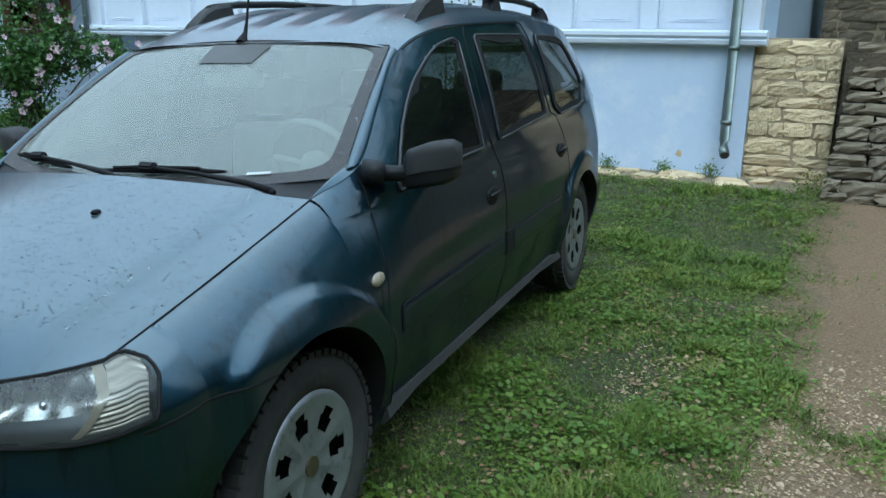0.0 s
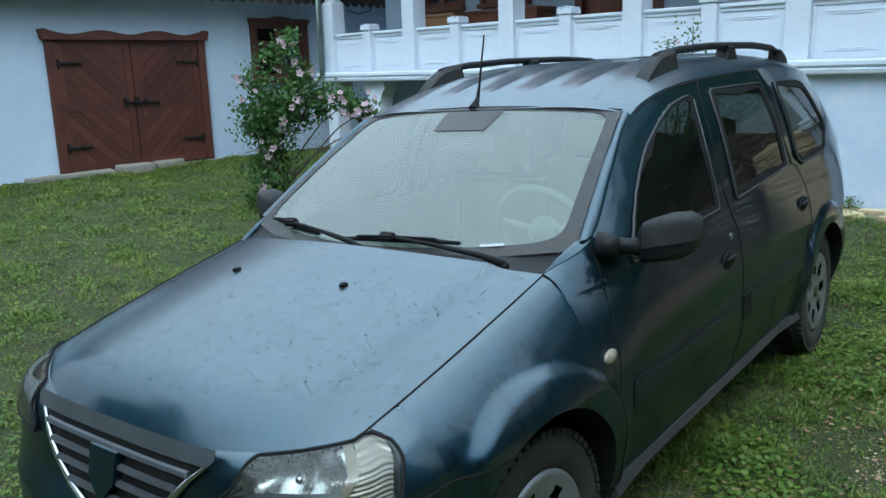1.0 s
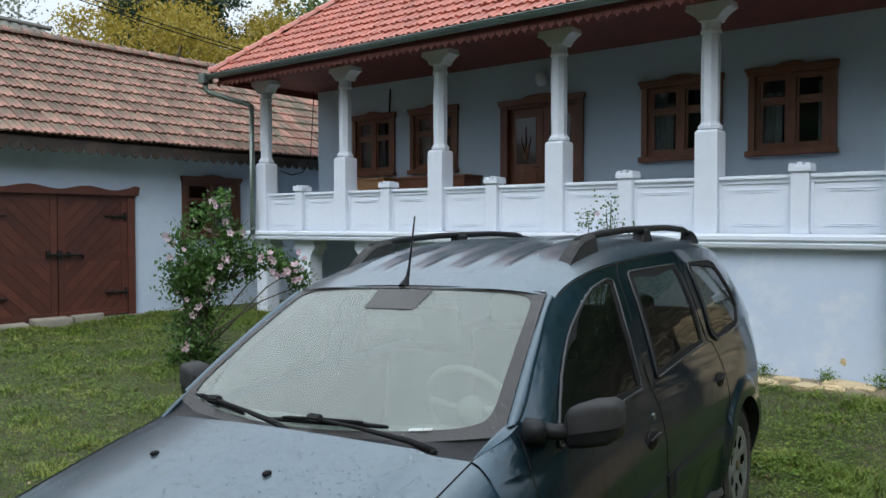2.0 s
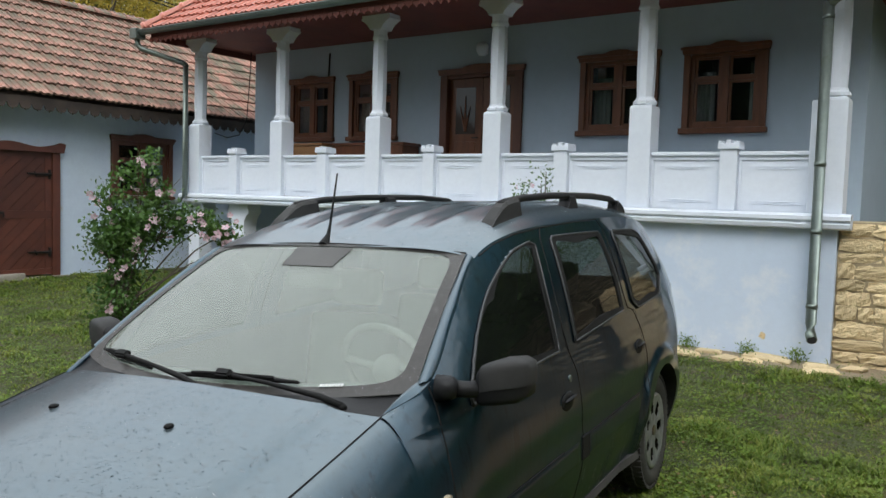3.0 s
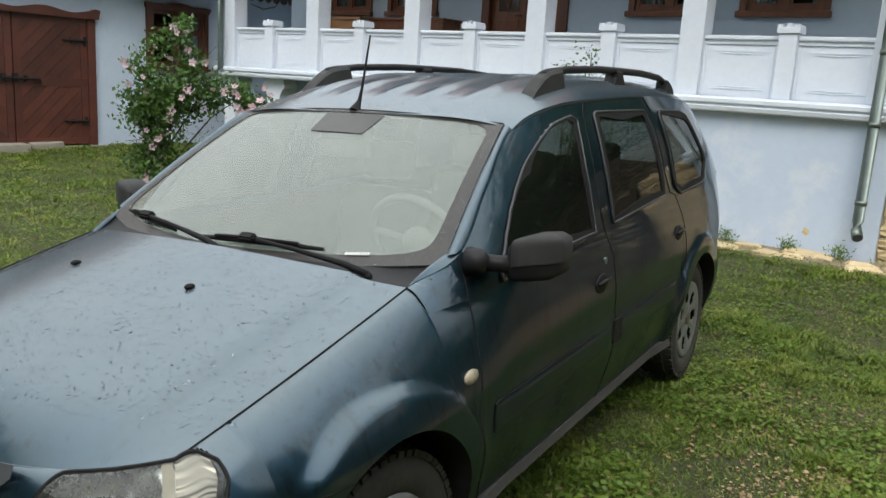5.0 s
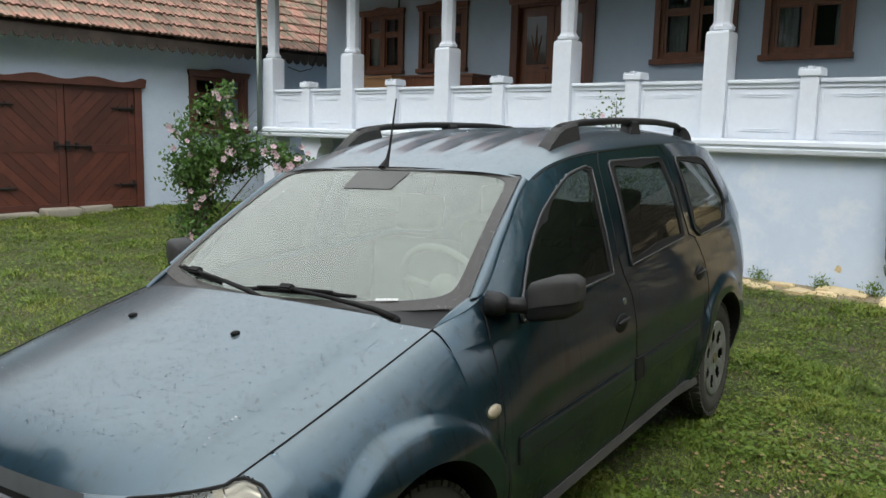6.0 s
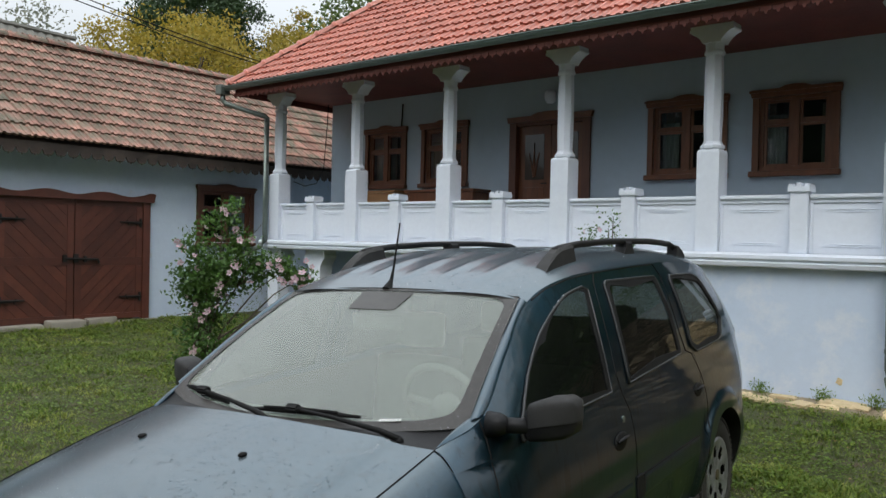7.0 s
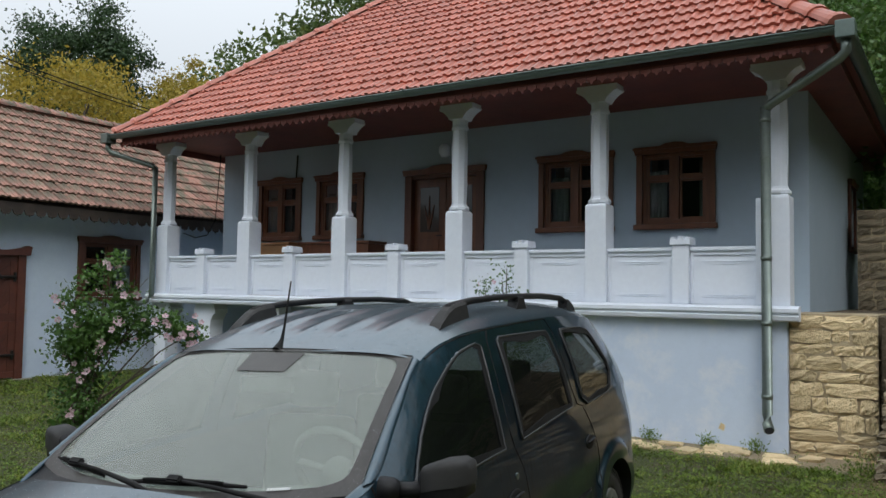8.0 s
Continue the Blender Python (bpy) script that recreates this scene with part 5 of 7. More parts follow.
    on_side([(-2.49, 1.060), (-2.55, 0.95), (-2.58, 0.83), (-2.585, 0.72), (-2.52, 0.56), (-2.48, 0.32)], 0.0035, -0.001, "door_gap", M["rubber"])
    on_side([(0.398, 0.697), (0.30, 0.696), (0.215, 0.690)], 0.004, -0.001, "bumper_gap", M["rubber"])
    for s in (1, -1):
        for xa, xb in ((-0.475, -1.490), (-1.598, -2.435)):
            def strip(u, v, s=s, xa=xa, xb=xb):
                x = xa + (xb - xa) * u
                z = 0.548 + 0.098 * v
                rise = 0.007 * min(1.0, 30 * u, 30 * (1 - u)) ** 0.5 * min(1.0, 6 * v, 6 * (1 - v)) ** 0.5 - 0.002
                return (x, s * (side_y(x, z) + rise), z)
            shell("rubbing_strip", strip, [i / 96 for i in range(97)], span(0, 1, 18), M["car"], root)
        for xa in (-0.475, -1.598):
            path = [(xa - 0.004, s * (side_y(xa, 0.55) + 0.002), 0.553), (xa, s * (side_y(xa, 0.6) + 0.003), 0.60), (xa - 0.004, s * (side_y(xa, 0.64) + 0.002), 0.643)]
            path += [(x, s * (side_y(x, 0.648) + 0.002), 0.648) for x in span(xa - 0.02, xa - 0.82, 14)]
            part("strip_gap", tubem(path, 0.0035, 6), M["rubber"], root)
        y = side_y(-1.545, 0.60)
        part("strip_end", boxm(-1.590, -1.510, s * (y - 0.008), s * (y + 0.006), 0.555, 0.655, bevel=0.004), M["rubber"], root)
    on_side([(-0.40, 0.292), (-2.50, 0.292)], 0.034, -0.010, "sill", M["sill_grey"], "dusty grey door sill")
    # fuel flap and handles
    for s in (1, -1):
        for hx, hz in ((-1.352, 0.838), (-2.452, 0.880)):
            y = side_y(hx, hz)
            bm = bmesh.new()
            bmesh.ops.create_uvsphere(bm, u_segments=14, v_segments=8, radius=1.0, matrix=Matrix.LocRotScale((hx, s * y, hz), None, (0.072, 0.010, 0.040)))
            h_ = part("handle_recess", bm, M["rubber"], root, smooth=True)
            part("door_handle", tubem([(hx + 0.05, s * (y + 0.010), hz + 0.005), (hx, s * (y + 0.016), hz + 0.012), (hx - 0.065, s * (y + 0.012), hz + 0.012)], [0.007, 0.009, 0.007], 8), M["plastic"], h_, smooth=True)
        y = side_y(-1.408, 0.917)
        part("lock", tubem([(-1.408, s * (y - 0.004), 0.917), (-1.408, s * (y + 0.005), 0.917)], 0.014, 10), M["zinc"], root, "small silver lock")
        y = side_y(-0.336, 0.769)
        bm = bmesh.new()
        bmesh.ops.create_uvsphere(bm, u_segments=14, v_segments=8, radius=1.0, matrix=Matrix.LocRotScale((-0.336, s * (y + 0.002), 0.769), None, (0.038, 0.012, 0.022)))
        part("side_repeater", bm, M["repeater"], root, "cream side repeater lamp", smooth=True)
        # door mirror
        mir = empty("door_mirror", None)
        mir.parent = root
        mir.location = (0, 0, 0) if s > 0 else (-0.03, 0.055, 0)
        mir["label"] = "two-tone black and grey door mirror"
        bm = bmesh.new()
        secs_ = [(0.885, 0.045, 0.060, -0.545, 1.02), (0.90, 0.06, 0.075, -0.55, 1.025), (0.96, 0.068, 0.082, -0.56, 1.03), (1.02, 0.064, 0.080, -0.575, 1.03), (1.05, 0.045, 0.062, -0.585, 1.03), (1.058, 0.02, 0.03, -0.59, 1.03)]
        rings = []
        for yy, rx, rz, cx_, cz_ in [(0.855 + (a - 0.885) * 0.88, b * 0.92, c * 0.82, d, e + 0.047 + 0.012 * (a - 0.9) / 0.1) for a, b, c, d, e in secs_]:
            ring = []
            for k in range(16):
                a = k * math.tau / 16
                cc, ss = math.cos(a), math.sin(a)
                ring.append(bm.verts.new((cx_ + rx * math.copysign(abs(cc) ** 0.38, cc), s * yy, cz_ + rz * math.copysign(abs(ss) ** 0.38, ss))))
            rings.append(ring)
        for r0, r1 in zip(rings, rings[1:]):
            for k in range(16):
                bm.faces.new((r0[k], r0[(k + 1) % 16], r1[(k + 1) % 16], r1[k]))
        bm.faces.new(rings[0])
        bm.faces.new(rings[-1])
        part("housing", bm, M["plastic"], mir, smooth=True)
        bm = bmesh.new()
        rings = []
        for a_, b_, c_, d_, e_ in secs_[1:]:
            yy, rx, rz, cx_, cz_ = 0.858 + (a_ - 0.885) * 0.88, b_ * 0.92 + 0.003, c_ * 0.82 + 0.003, d_, e_ + 0.047 + 0.012 * (a_ - 0.9) / 0.1
            ring = []
            for k in range(13):
                a = -0.10 + k * (math.pi + 0.20) / 12
                cc, ss = math.cos(a), math.sin(a)
                ring.append(bm.verts.new((cx_ + rx * math.copysign(abs(cc) ** 0.38, cc), s * yy, cz_ + rz * math.copysign(abs(ss) ** 0.38, ss) if abs(ss) > 0.11 else cz_ - 0.014)))
            rings.append(ring)
        for r0, r1 in zip(rings, rings[1:]):
            for k in range(12):
                bm.faces.new((r0[k], r0[k + 1], r1[k + 1], r1[k]))
        bm.faces.new(rings[0])
        bm.faces.new(rings[-1])
        part("cap", bm, M["cap_grey"], mir, "worn grey mirror cap", smooth=True)
        part("arm", tubem([(-0.465, s * 0.79, 1.068), (-0.50, s * 0.83, 1.062), (-0.55, s * 0.90, 1.060)], [0.026, 0.025, 0.032], 12), M["plastic"], mir, smooth=True)
        part("foot", tubem([(-0.44, s * 0.755, 1.072), (-0.45, s * 0.795, 1.072), (-0.46, s * 0.812, 1.070)], [0.040, 0.037, 0.028], 16), M["plastic"], mir, smooth=True)

    # wheels
    tyre_prof = [(0.195, -0.07), (0.21, -0.088), (0.25, -0.096), (0.285, -0.09), (0.302, -0.075), (0.308, -0.05), (0.308, 0.05), (0.302, 0.075), (0.285, 0.09), (0.25, 0.096), (0.21, 0.088), (0.195, 0.07)]
    for ax in AXLES:
        for s in (1, -1):
            wheel = empty("wheel", None)
            wheel.parent = root
            wheel.matrix_basis = Matrix.Translation((ax, s * (0.700 if ax == 0 else 0.725), 0.322)) @ Matrix.Diagonal((1.06, 1.06 * s, 1.06, 1)) @ pose(0, 0, 0, 0, 0, -2 * s if ax == 0 else 0)
            wheel["label"] = "dusty wheel with a silver plastic cap"
            k = 40
            vt = [(r * math.cos(i * math.tau / k), w_, r * math.sin(i * math.tau / k)) for i in range(k) for r, w_ in tyre_prof]
            q = len(tyre_prof)
            ft = [(i * q + j, i * q + j + 1, ((i + 1) % k) * q + j + 1, ((i + 1) % k) * q + j) for i in range(k) for j in range(q - 1)]
            child("tyre", mesh_from("tyre", vt, ft, M["tyre"], True), wheel)
            bm = bmesh.new()
            for i in range(54):
                a = i * math.tau / 54
                for j, (w0, w1, rr) in enumerate(((-0.09, -0.05, 0.300), (-0.042, -0.004, 0.3085), (0.004, 0.042, 0.3085), (0.05, 0.09, 0.300))):
                    mm = Matrix.Rotation(-a - (0.02 if j % 2 else 0), 4, "Y") @ Matrix.Translation((rr, (w0 + w1) / 2, 0)) @ Matrix.Rotation(0.25 if j in (1, 2) else 0, 4, "X")
                    bmesh.ops.create_cube(bm, size=1.0, matrix=mm @ Matrix.Diagonal((0.016, w1 - w0, 0.024, 1)))
            part("tread", bm, M["tyre"], wheel)
            # cap: dished disc with seven openings
            bm = bmesh.new()
            n = 140
            prof = [(0.0, 0.082), (0.03, 0.083), (0.045, 0.080), (0.065, 0.080), (0.095, 0.078), (0.135, 0.080), (0.160, 0.084), (0.186, 0.092), (0.198, 0.092), (0.202, 0.084)]
            rings = []
            for r, w_ in prof[1:]:
                rings.append([bm.verts.new((r * math.cos(i * math.tau / n), w_ + 0.011 * max(0.0, abs((i % 20) / 10 - 1) - 0.25) * math.sin(math.pi * min(1, max(0, (r - 0.045) / 0.135))), r * math.sin(i * math.tau / n))) for i in range(n)])
            hub = bm.verts.new((0, prof[0][1], 0))
            for i in range(n):
                bm.faces.new((hub, rings[0][i], rings[0][(i + 1) % n]))
            for ri, (r0, r1) in enumerate(zip(rings, rings[1:])):
                for i in range(n):
                    spoke = i % 20
                    if (ri == 3 and 5 <= spoke <= 14) or (ri == 4 and 7 <= spoke <= 12):
                        continue
                    bm.faces.new((r0[i], r0[(i + 1) % n], r1[(i + 1) % n], r1[i]))
            part("wheel_cap", bm, M["hubcap"], wheel, "worn silver plastic wheel cap", smooth=True)
            bm = bmesh.new()
            bmesh.ops.create_circle(bm, cap_ends=True, segments=32, radius=0.20, matrix=Matrix.Translation((0, 0.030, 0)) @ Matrix.Rotation(math.pi / 2, 4, "X"))
            part("rim", bm, M["rubber"], wheel)
            part("hub_badge", tubem([(0, 0.08, 0), (0, 0.090, 0)], 0.028, 16), M["badge_brown"], wheel, "tarnished round hub badge")

    # roof rails
    for s in (1, -1):
        rail = empty("roof_rail", None)
        rail.parent = root
        rail["label"] = "dark grey roof rail with three feet"
        def rz(x):
            best = min(span(0, 1, 80), key=lambda t: abs(roof(t, 0.84)[0] - x))
            return roof(best, 0.84)[2]
        path, rad = [], []
        for i, x in enumerate(span(-1.40, -3.17, 30)):
            e = min(i + 4, 30 - i) / 30
            path.append((x, s * (0.535 + 0.006 * math.sin(math.pi * i / 30)), rz(x) + 0.006 + 0.052 * step(e, 0.0, 0.13)))
            rad.append(0.017)
        part("bar", tubem(path, rad, 8), M["plastic"], rail, smooth=True)
        for x, w, nose in ((-1.405, 0.155, 1), (-2.22, 0.085, 0), (-3.09, 0.085, -1)):
            bm = bmesh.new()
            prof = {1: [(1, -0.012), (0.75, 0.016), (0.30, 0.052), (-0.05, 0.070), (-0.85, 0.070), (-1, -0.012)],
                    0: [(0.9, -0.012), (0.45, 0.030), (0.40, 0.062), (-0.5, 0.062), (-0.7, 0.030), (-1, -0.012)],
                    -1: [(1, -0.012), (0.85, 0.056), (0.2, 0.056), (-0.4, 0.036), (-0.85, 0.010), (-1, -0.012)]}[nose]
            rows_ = []
            for d, k in ((-0.030, 0.0), (-0.020, 1.0), (0.020, 1.0), (0.030, 0.0)):
                rows_.append([bm.verts.new((x + a * w * (0.94 + 0.06 * (1 - k)), s * 0.535 + d, rz(x + a * w) + (b if b < 0 else b * (0.80 + 0.20 * k)))) for a, b in prof])
            for r0, r1 in zip(rows_, rows_[1:]):
                for i in range(6):
                    bm.faces.new((r0[i], r1[i], r1[(i + 1) % 6], r0[(i + 1) % 6]))
            bm.faces.new(rows_[0])
            bm.faces.new(rows_[-1][::-1])
            part("foot", bm, M["cap_grey"] if nose == 1 else M["plastic"], rail)

    # aerial, washer jets, wipers
    aer = part("aerial", tubem([(-0.905, 0, 1.462), (-0.925, 0, 1.49), (-0.935, 0, 1.505), (-0.95, 0, 1.55), (-1.0, 0, 1.745)], [0.024, 0.012, 0.008, 0.005, 0.003], 8), M["rubber"], root, "short black roof aerial")
    for s in (1, -1):
        bm = bmesh.new()
        p = min((Vector(hood(u, s * 0.238 / 0.68)) for u in span(0, 0.6, 60)), key=lambda q: abs(q.x - 0.115)) + Vector((0, 0, 0.004))
        bmesh.ops.create_uvsphere(bm, u_segments=10, v_segments=6, radius=1.0, matrix=Matrix.LocRotScale(p, None, (0.017, 0.011, 0.008)))
        part("washer_jet", bm, M["rubber"], root, smooth=True)
    def on_screen(u, v, off=0.012):
        p = Vector(screen(u, v))
        return p + Vector((0.6, 0, 0.8)) * off
    for pivot, ju, b0, b1 in (((-0.148, 0.075, 1.060), -0.58, -0.84, -0.30), ((-0.232, 0.560, 1.036), 0.17, -0.125, 0.53)):
        w = empty("wiper", None)
        w.parent = root
        w["label"] = "black windscreen wiper"
        a, joint = Vector(pivot), on_screen(ju, 0.035, 0.030)
        part("arm", tubem([a + Vector((0, 0, 0.004)), a.lerp(joint, 0.18) + Vector((0, 0, 0.014)), a.lerp(joint, 0.6) + Vector((0, 0, 0.010)), joint], [0.011, 0.010, 0.007, 0.006], 8), M["rubber"], w, smooth=True)
        blade = [on_screen(b0 + (b1 - b0) * t, 0.022 + 0.018 * math.sin(math.pi * t), 0.014) for t in span(0, 1, 12)]
        part("blade", tubem(blade, [0.005 + 0.006 * math.sin(math.pi * t) for t in span(0, 1, 12)], 6), M["rubber"], w, smooth=True)
        part("blade_bow", tubem([p + Vector((0.6, 0, 0.8)) * 0.012 for p in blade[2:11]], 0.005, 6), M["rubber"], w)
        bm = bmesh.new()
        bmesh.ops.create_uvsphere(bm, u_segments=12, v_segments=8, radius=0.013, matrix=Matrix.Translation(a))
        part("pivot", bm, M["rubber"], w, smooth=True)
        bm = bmesh.new()
        bmesh.ops.create_cube(bm, size=1.0, matrix=Matrix.Translation(joint) @ pose(0, 0, 0, 0, 35, 0) @ Matrix.Diagonal((0.030, 0.060, 0.026, 1)))
        bmesh.ops.bevel(bm, geom=list(bm.edges), offset=0.006, segments=2, affect="EDGES")
        part("clip", bm, M["rubber"], w)

    # cabin
    def dash(u, v):
        x = -0.28 - 0.42 * v
        return (x + 0.10 * (1 - u * u) * (1 - v), 0.66 * u, 0.995 - 0.03 * v + 0.02 * math.sin(math.pi * v) + 0.03 * (math.exp(-((u - 0.5) / 0.2) ** 2)) * step(v, 0.3, 0.8) - (0.25 if v > 0.97 else 0))
    shell("dashboard", dash, span(-1, 1, 20), span(0, 1, 12), M["cabin"], root, "grey dashboard")
    bm = bmesh.new()
    k = 28
    ctr, tilt = Vector((-0.80, 0.36, 1.02)), radians(24)
    ring = [ctr + Vector((-math.sin(tilt) * 0.185 * math.sin(i * math.tau / k) * -1, 0.185 * math.cos(i * math.tau / k), math.cos(tilt) * 0.185 * math.sin(i * math.tau / k))) for i in range(k + 1)]
    tube(bm, ring, 0.015, 8)
    for a in (0.2, math.pi - 0.2, 1.5 * math.pi):
        tube(bm, [ctr, ctr + Vector((math.sin(tilt) * 0.18 * math.sin(a), 0.18 * math.cos(a), math.cos(tilt) * 0.18 * math.sin(a)))], 0.014, 6)
    bmesh.ops.create_uvsphere(bm, u_segments=12, v_segments=8, radius=0.06, matrix=Matrix.Translation(ctr))
    part("steering_wheel", bm, M["cabin"], root, smooth=True)
    for sx, sy in ((-1.45, 0.36), (-1.45, -0.36), (-2.3, 0.36), (-2.3, -0.36)):
        bm = boxm(-0.06, 0.06, -0.24, 0.24, 0.50, 1.10, bevel=0.045)
        box(bm, -0.05, 0.05, -0.13, 0.13, 1.14, 1.32, bevel=0.04)
        box(bm, -0.02, 0.5, -0.24, 0.24, 0.40, 0.56, bevel=0.05)
        part("car_seat", bm, M["seat"], root, m=pose(sx, sy, 0, 0, -10, 0), smooth=True)
    part("floor_pan", boxm(-3.5, 0.3, -0.74, 0.74, 0.22, 0.30), M["rubber"], root)
    part("rear_view_mirror", box(bmesh.new(), -0.85, -0.82, -0.12, 0.13, 1.30, 1.365, bevel=0.012), M["cabin"], root)
    shell("headliner", lambda u, v: Vector(roof(u, v * 0.97)) - Vector((0, 0, 0.03)), span(0.02, 0.98, 16), span(-1, 1, 12), M["cabin"], root)
    for s in (1, -1):
        shell("door_trim", lambda x, v, s=s: (x, s * (side_y(x, 0.40 + 0.60 * v, False) - 0.045), 0.30 + (body_top(x)[1] - 0.30) * v), span(-0.45, -2.5, 20), span(0, 1, 8), M["cabin_dark"], root)
    for x0, x1 in ((-2.5, -3.5),):
        part("load_floor", boxm(x1, x0, -0.70, 0.70, 0.60, 0.64), M["cabin_dark"], root)

    bm = bmesh.new()
    for k in range(8):
        c = on_screen(0.625 + 0.0125 * k, 0.012, 0.008)
        bmesh.ops.create_cube(bm, size=1.0, matrix=Matrix.Translation(c) @ pose(0, 0, 0, 0, 35, 0) @ Matrix.Diagonal((0.011, 0.0062, 0.002, 1)))
    part("number_strip", bm, M["print_white"], root, "small white printed strip on the windscreen")

    # standing rain drops
    rng = random.Random(17)

    def beads(nm, fn, count, us, vs, r0, r1, parent=root, tall=0.20):
        verts, faces = [], []
        for _ in range(count):
            u, v = rng.uniform(*us), rng.uniform(*vs)
            q = fn(u, v)
            qa, qb = fn(u + 0.004, v), fn(u, v + 0.004)
            if q is None or qa is None or qb is None:
                continue
            p = Vector(q)
            a, b = Vector(qa) - p, Vector(qb) - p
            n = a.cross(b).normalized()
            if n.dot(Vector((0.25, 0.5 * (1 if p.y > 0 else -1), 0.8))) < 0:
                n = -n
            t = n.cross(Vector((0, 0, 1)))
            t = t.normalized() if t.length > 0.05 else Vector((0, 1, 0))
            d = n.cross(t)
            r = r0 + (r1 - r0) * rng.random() ** 2.2
            sx, sy = r * rng.uniform(0.75, 1.35), r * rng.uniform(0.75, 1.6)
            k = len(verts)
            verts.append(p + n * r * tall)
            for m_, h in ((0.72, 0.30), (1.0, -1.3)):
                for i in range(7):
                    e = i * math.tau / 7
                    verts.append(p + t * (sx * m_ * math.cos(e)) + d * (sy * m_ * math.sin(e)) + n * (r * h * tall / 0.42))
            for i in range(7):
                j = (i + 1) % 7
                faces.append((k, k + 1 + i, k + 1 + j))
                faces.append((k + 1 + i, k + 8 + i, k + 8 + j, k + 1 + j))
            faces.append([k + 14 - i for i in range(7)])
        tagged(child(nm, mesh_from(nm, verts, faces, M["water"], True), parent, None, "standing rain drops"), kind="stuff")
    beads("rain_beading", hood, 6800, (0.0, 0.88), (-0.97, 0.97), 0.0011, 0.0040)
    beads("rain_beading", roof, 3800, (0.01, 0.6), (-0.95, 0.95), 0.0011, 0.0042)
    beads("rain_beading", screen, 700, (-0.97, 0.97), (0.0, 0.97), 0.0008, 0.0022)
    beads("rain_beading", lambda x, v: side(x, v), 900, (-0.24, 0.30), (0.45, 0.97), 0.0010, 0.0026)
    beads("rain_beading", lambda u, v: upper(u, v), 900, (0.1, 7.9), (0.0, 0.99), 0.0012, 0.0034)
    beads("rain_beading", border, 2400, (0, 3.99), (0.05, 0.95), 0.0010, 0.0028)
    return root


car = make_car()

# ---- rubble walls beside the house ----
def stone_mesh(w, d, h, seed):
    """A rough block, about w wide, d deep, h high, centred on its face's middle."""
    rng = random.Random(seed)
    bm = bmesh.new()
    nx, nz = 4, 3
    pts = {}
    for i in range(nx + 1):
        for j in range(nz + 1):
            u, v = i / nx - 0.5, j / nz - 0.5
            edge = max(abs(u), abs(v)) * 2
            y = -0.010 * (1 - edge ** 6) + rng.uniform(-0.012, 0.012)
            jx, jz = rng.uniform(-0.014, 0.014), rng.uniform(-0.011, 0.011)
            pts[i, j] = bm.verts.new((u * w * (0.97 if abs(v) > 0.4 else 1) + jx, y, v * h * (0.93 if abs(u) > 0.4 else 1) + jz))
    for i in range(nx):
        for j in range(nz):
            bm.faces.new((pts[i, j], pts[i + 1, j], pts[i + 1, j + 1], pts[i, j + 1]))
    rim = [pts[i, 0] for i in range(nx + 1)] + [pts[nx, j] for j in range(1, nz + 1)] + [pts[i, nz] for i in range(nx - 1, -1, -1)] + [pts[0, j] for j in range(nz - 1, 0, -1)]
    back = [bm.verts.new((v.co.x * 0.98, d, v.co.z * 0.98)) for v in rim]
    for k in range(len(rim)):
        j = (k + 1) % len(rim)
        bm.faces.new((rim[k], back[k], back[j], rim[j]))
    return bm


STONES = []
for k in range(14):
    w_, h_ = (0.16 + 0.035 * k) if k < 10 else 0.12, (0.13, 0.155, 0.105)[k % 3]
    STONES.append((w_, h_, done(stone_mesh(w_, 0.12, h_, k), "stone", M["stone"], False)))


def stone_courses(parent, along, z0, z1, place, material, seed, gap=0.014, courses=(0.10, 0.17)):
    rng = random.Random(seed)
    z = z0
    while z < z1 - 0.05:
        h = min(rng.uniform(*courses), z1 - z)
        x = along[0]
        while x < along[1] - 0.04:
            w = min(rng.uniform(0.13, 0.46), along[1] - x)
            if along[1] - x - w < 0.08:
                w = along[1] - x
            sw, sh, me = STONES[rng.randrange(len(STONES))]
            o = child("stone", me, parent, place(x + w / 2, z + h / 2 + rng.uniform(-0.006, 0.006)) @ pose(0, rng.uniform(-0.012, 0.012), 0, 0, rng.uniform(-2, 2), 0) @ Matrix.Diagonal(((w - gap) / sw, 1, (h - gap) / sh, 1)))
            if material is not M["stone"]:
                o.material_slots[0].link = "OBJECT"
                o.material_slots[0].material = material
            x += w
        z += h


sw = tagged(new("stone_wall", done(boxm(XR + 0.002, -0.50, 8.40, 9.5, 0.0, 1.52), "stone_wall", M["mortar"])), "coursed yellow limestone wall beside the house", "stone wall", kind="structure")
stone_courses(sw, (XR + 0.01, -0.50), 0.06, 1.56, lambda x, z: pose(x, 8.385, z), M["stone"], 5)
# stepped rubble bank
bank = tagged(new("stone_bank", done(boxm(-0.46, 3.6, 8.30, 9.5, 0.0, 1.40), "stone_bank", M["soil"])), "stepped bank of dark mossy rubble stones", "stone wall", kind="structure")
for k in range(14):
    stone_courses(bank, (-0.49 + 0.008 * k, 2.6), 0.02 + 0.106 * k, 0.02 + 0.106 * (k + 1), lambda x, z, k=k: pose(x, 7.52 + 0.066 * k + (0.03 if k % 2 else 0.0), z) @ Matrix.Diagonal((1, 1.9, 1, 1)), M["old_stone"], 40 + k, 0.008, (0.100, 0.106))
terrace = tagged(new("terrace", done(boxm(XR + 0.003, 12.0, 8.45, 18.0, 0.0, 1.50), "terrace", M["soil"])), "earth terrace beside the house", "ground", kind="structure")
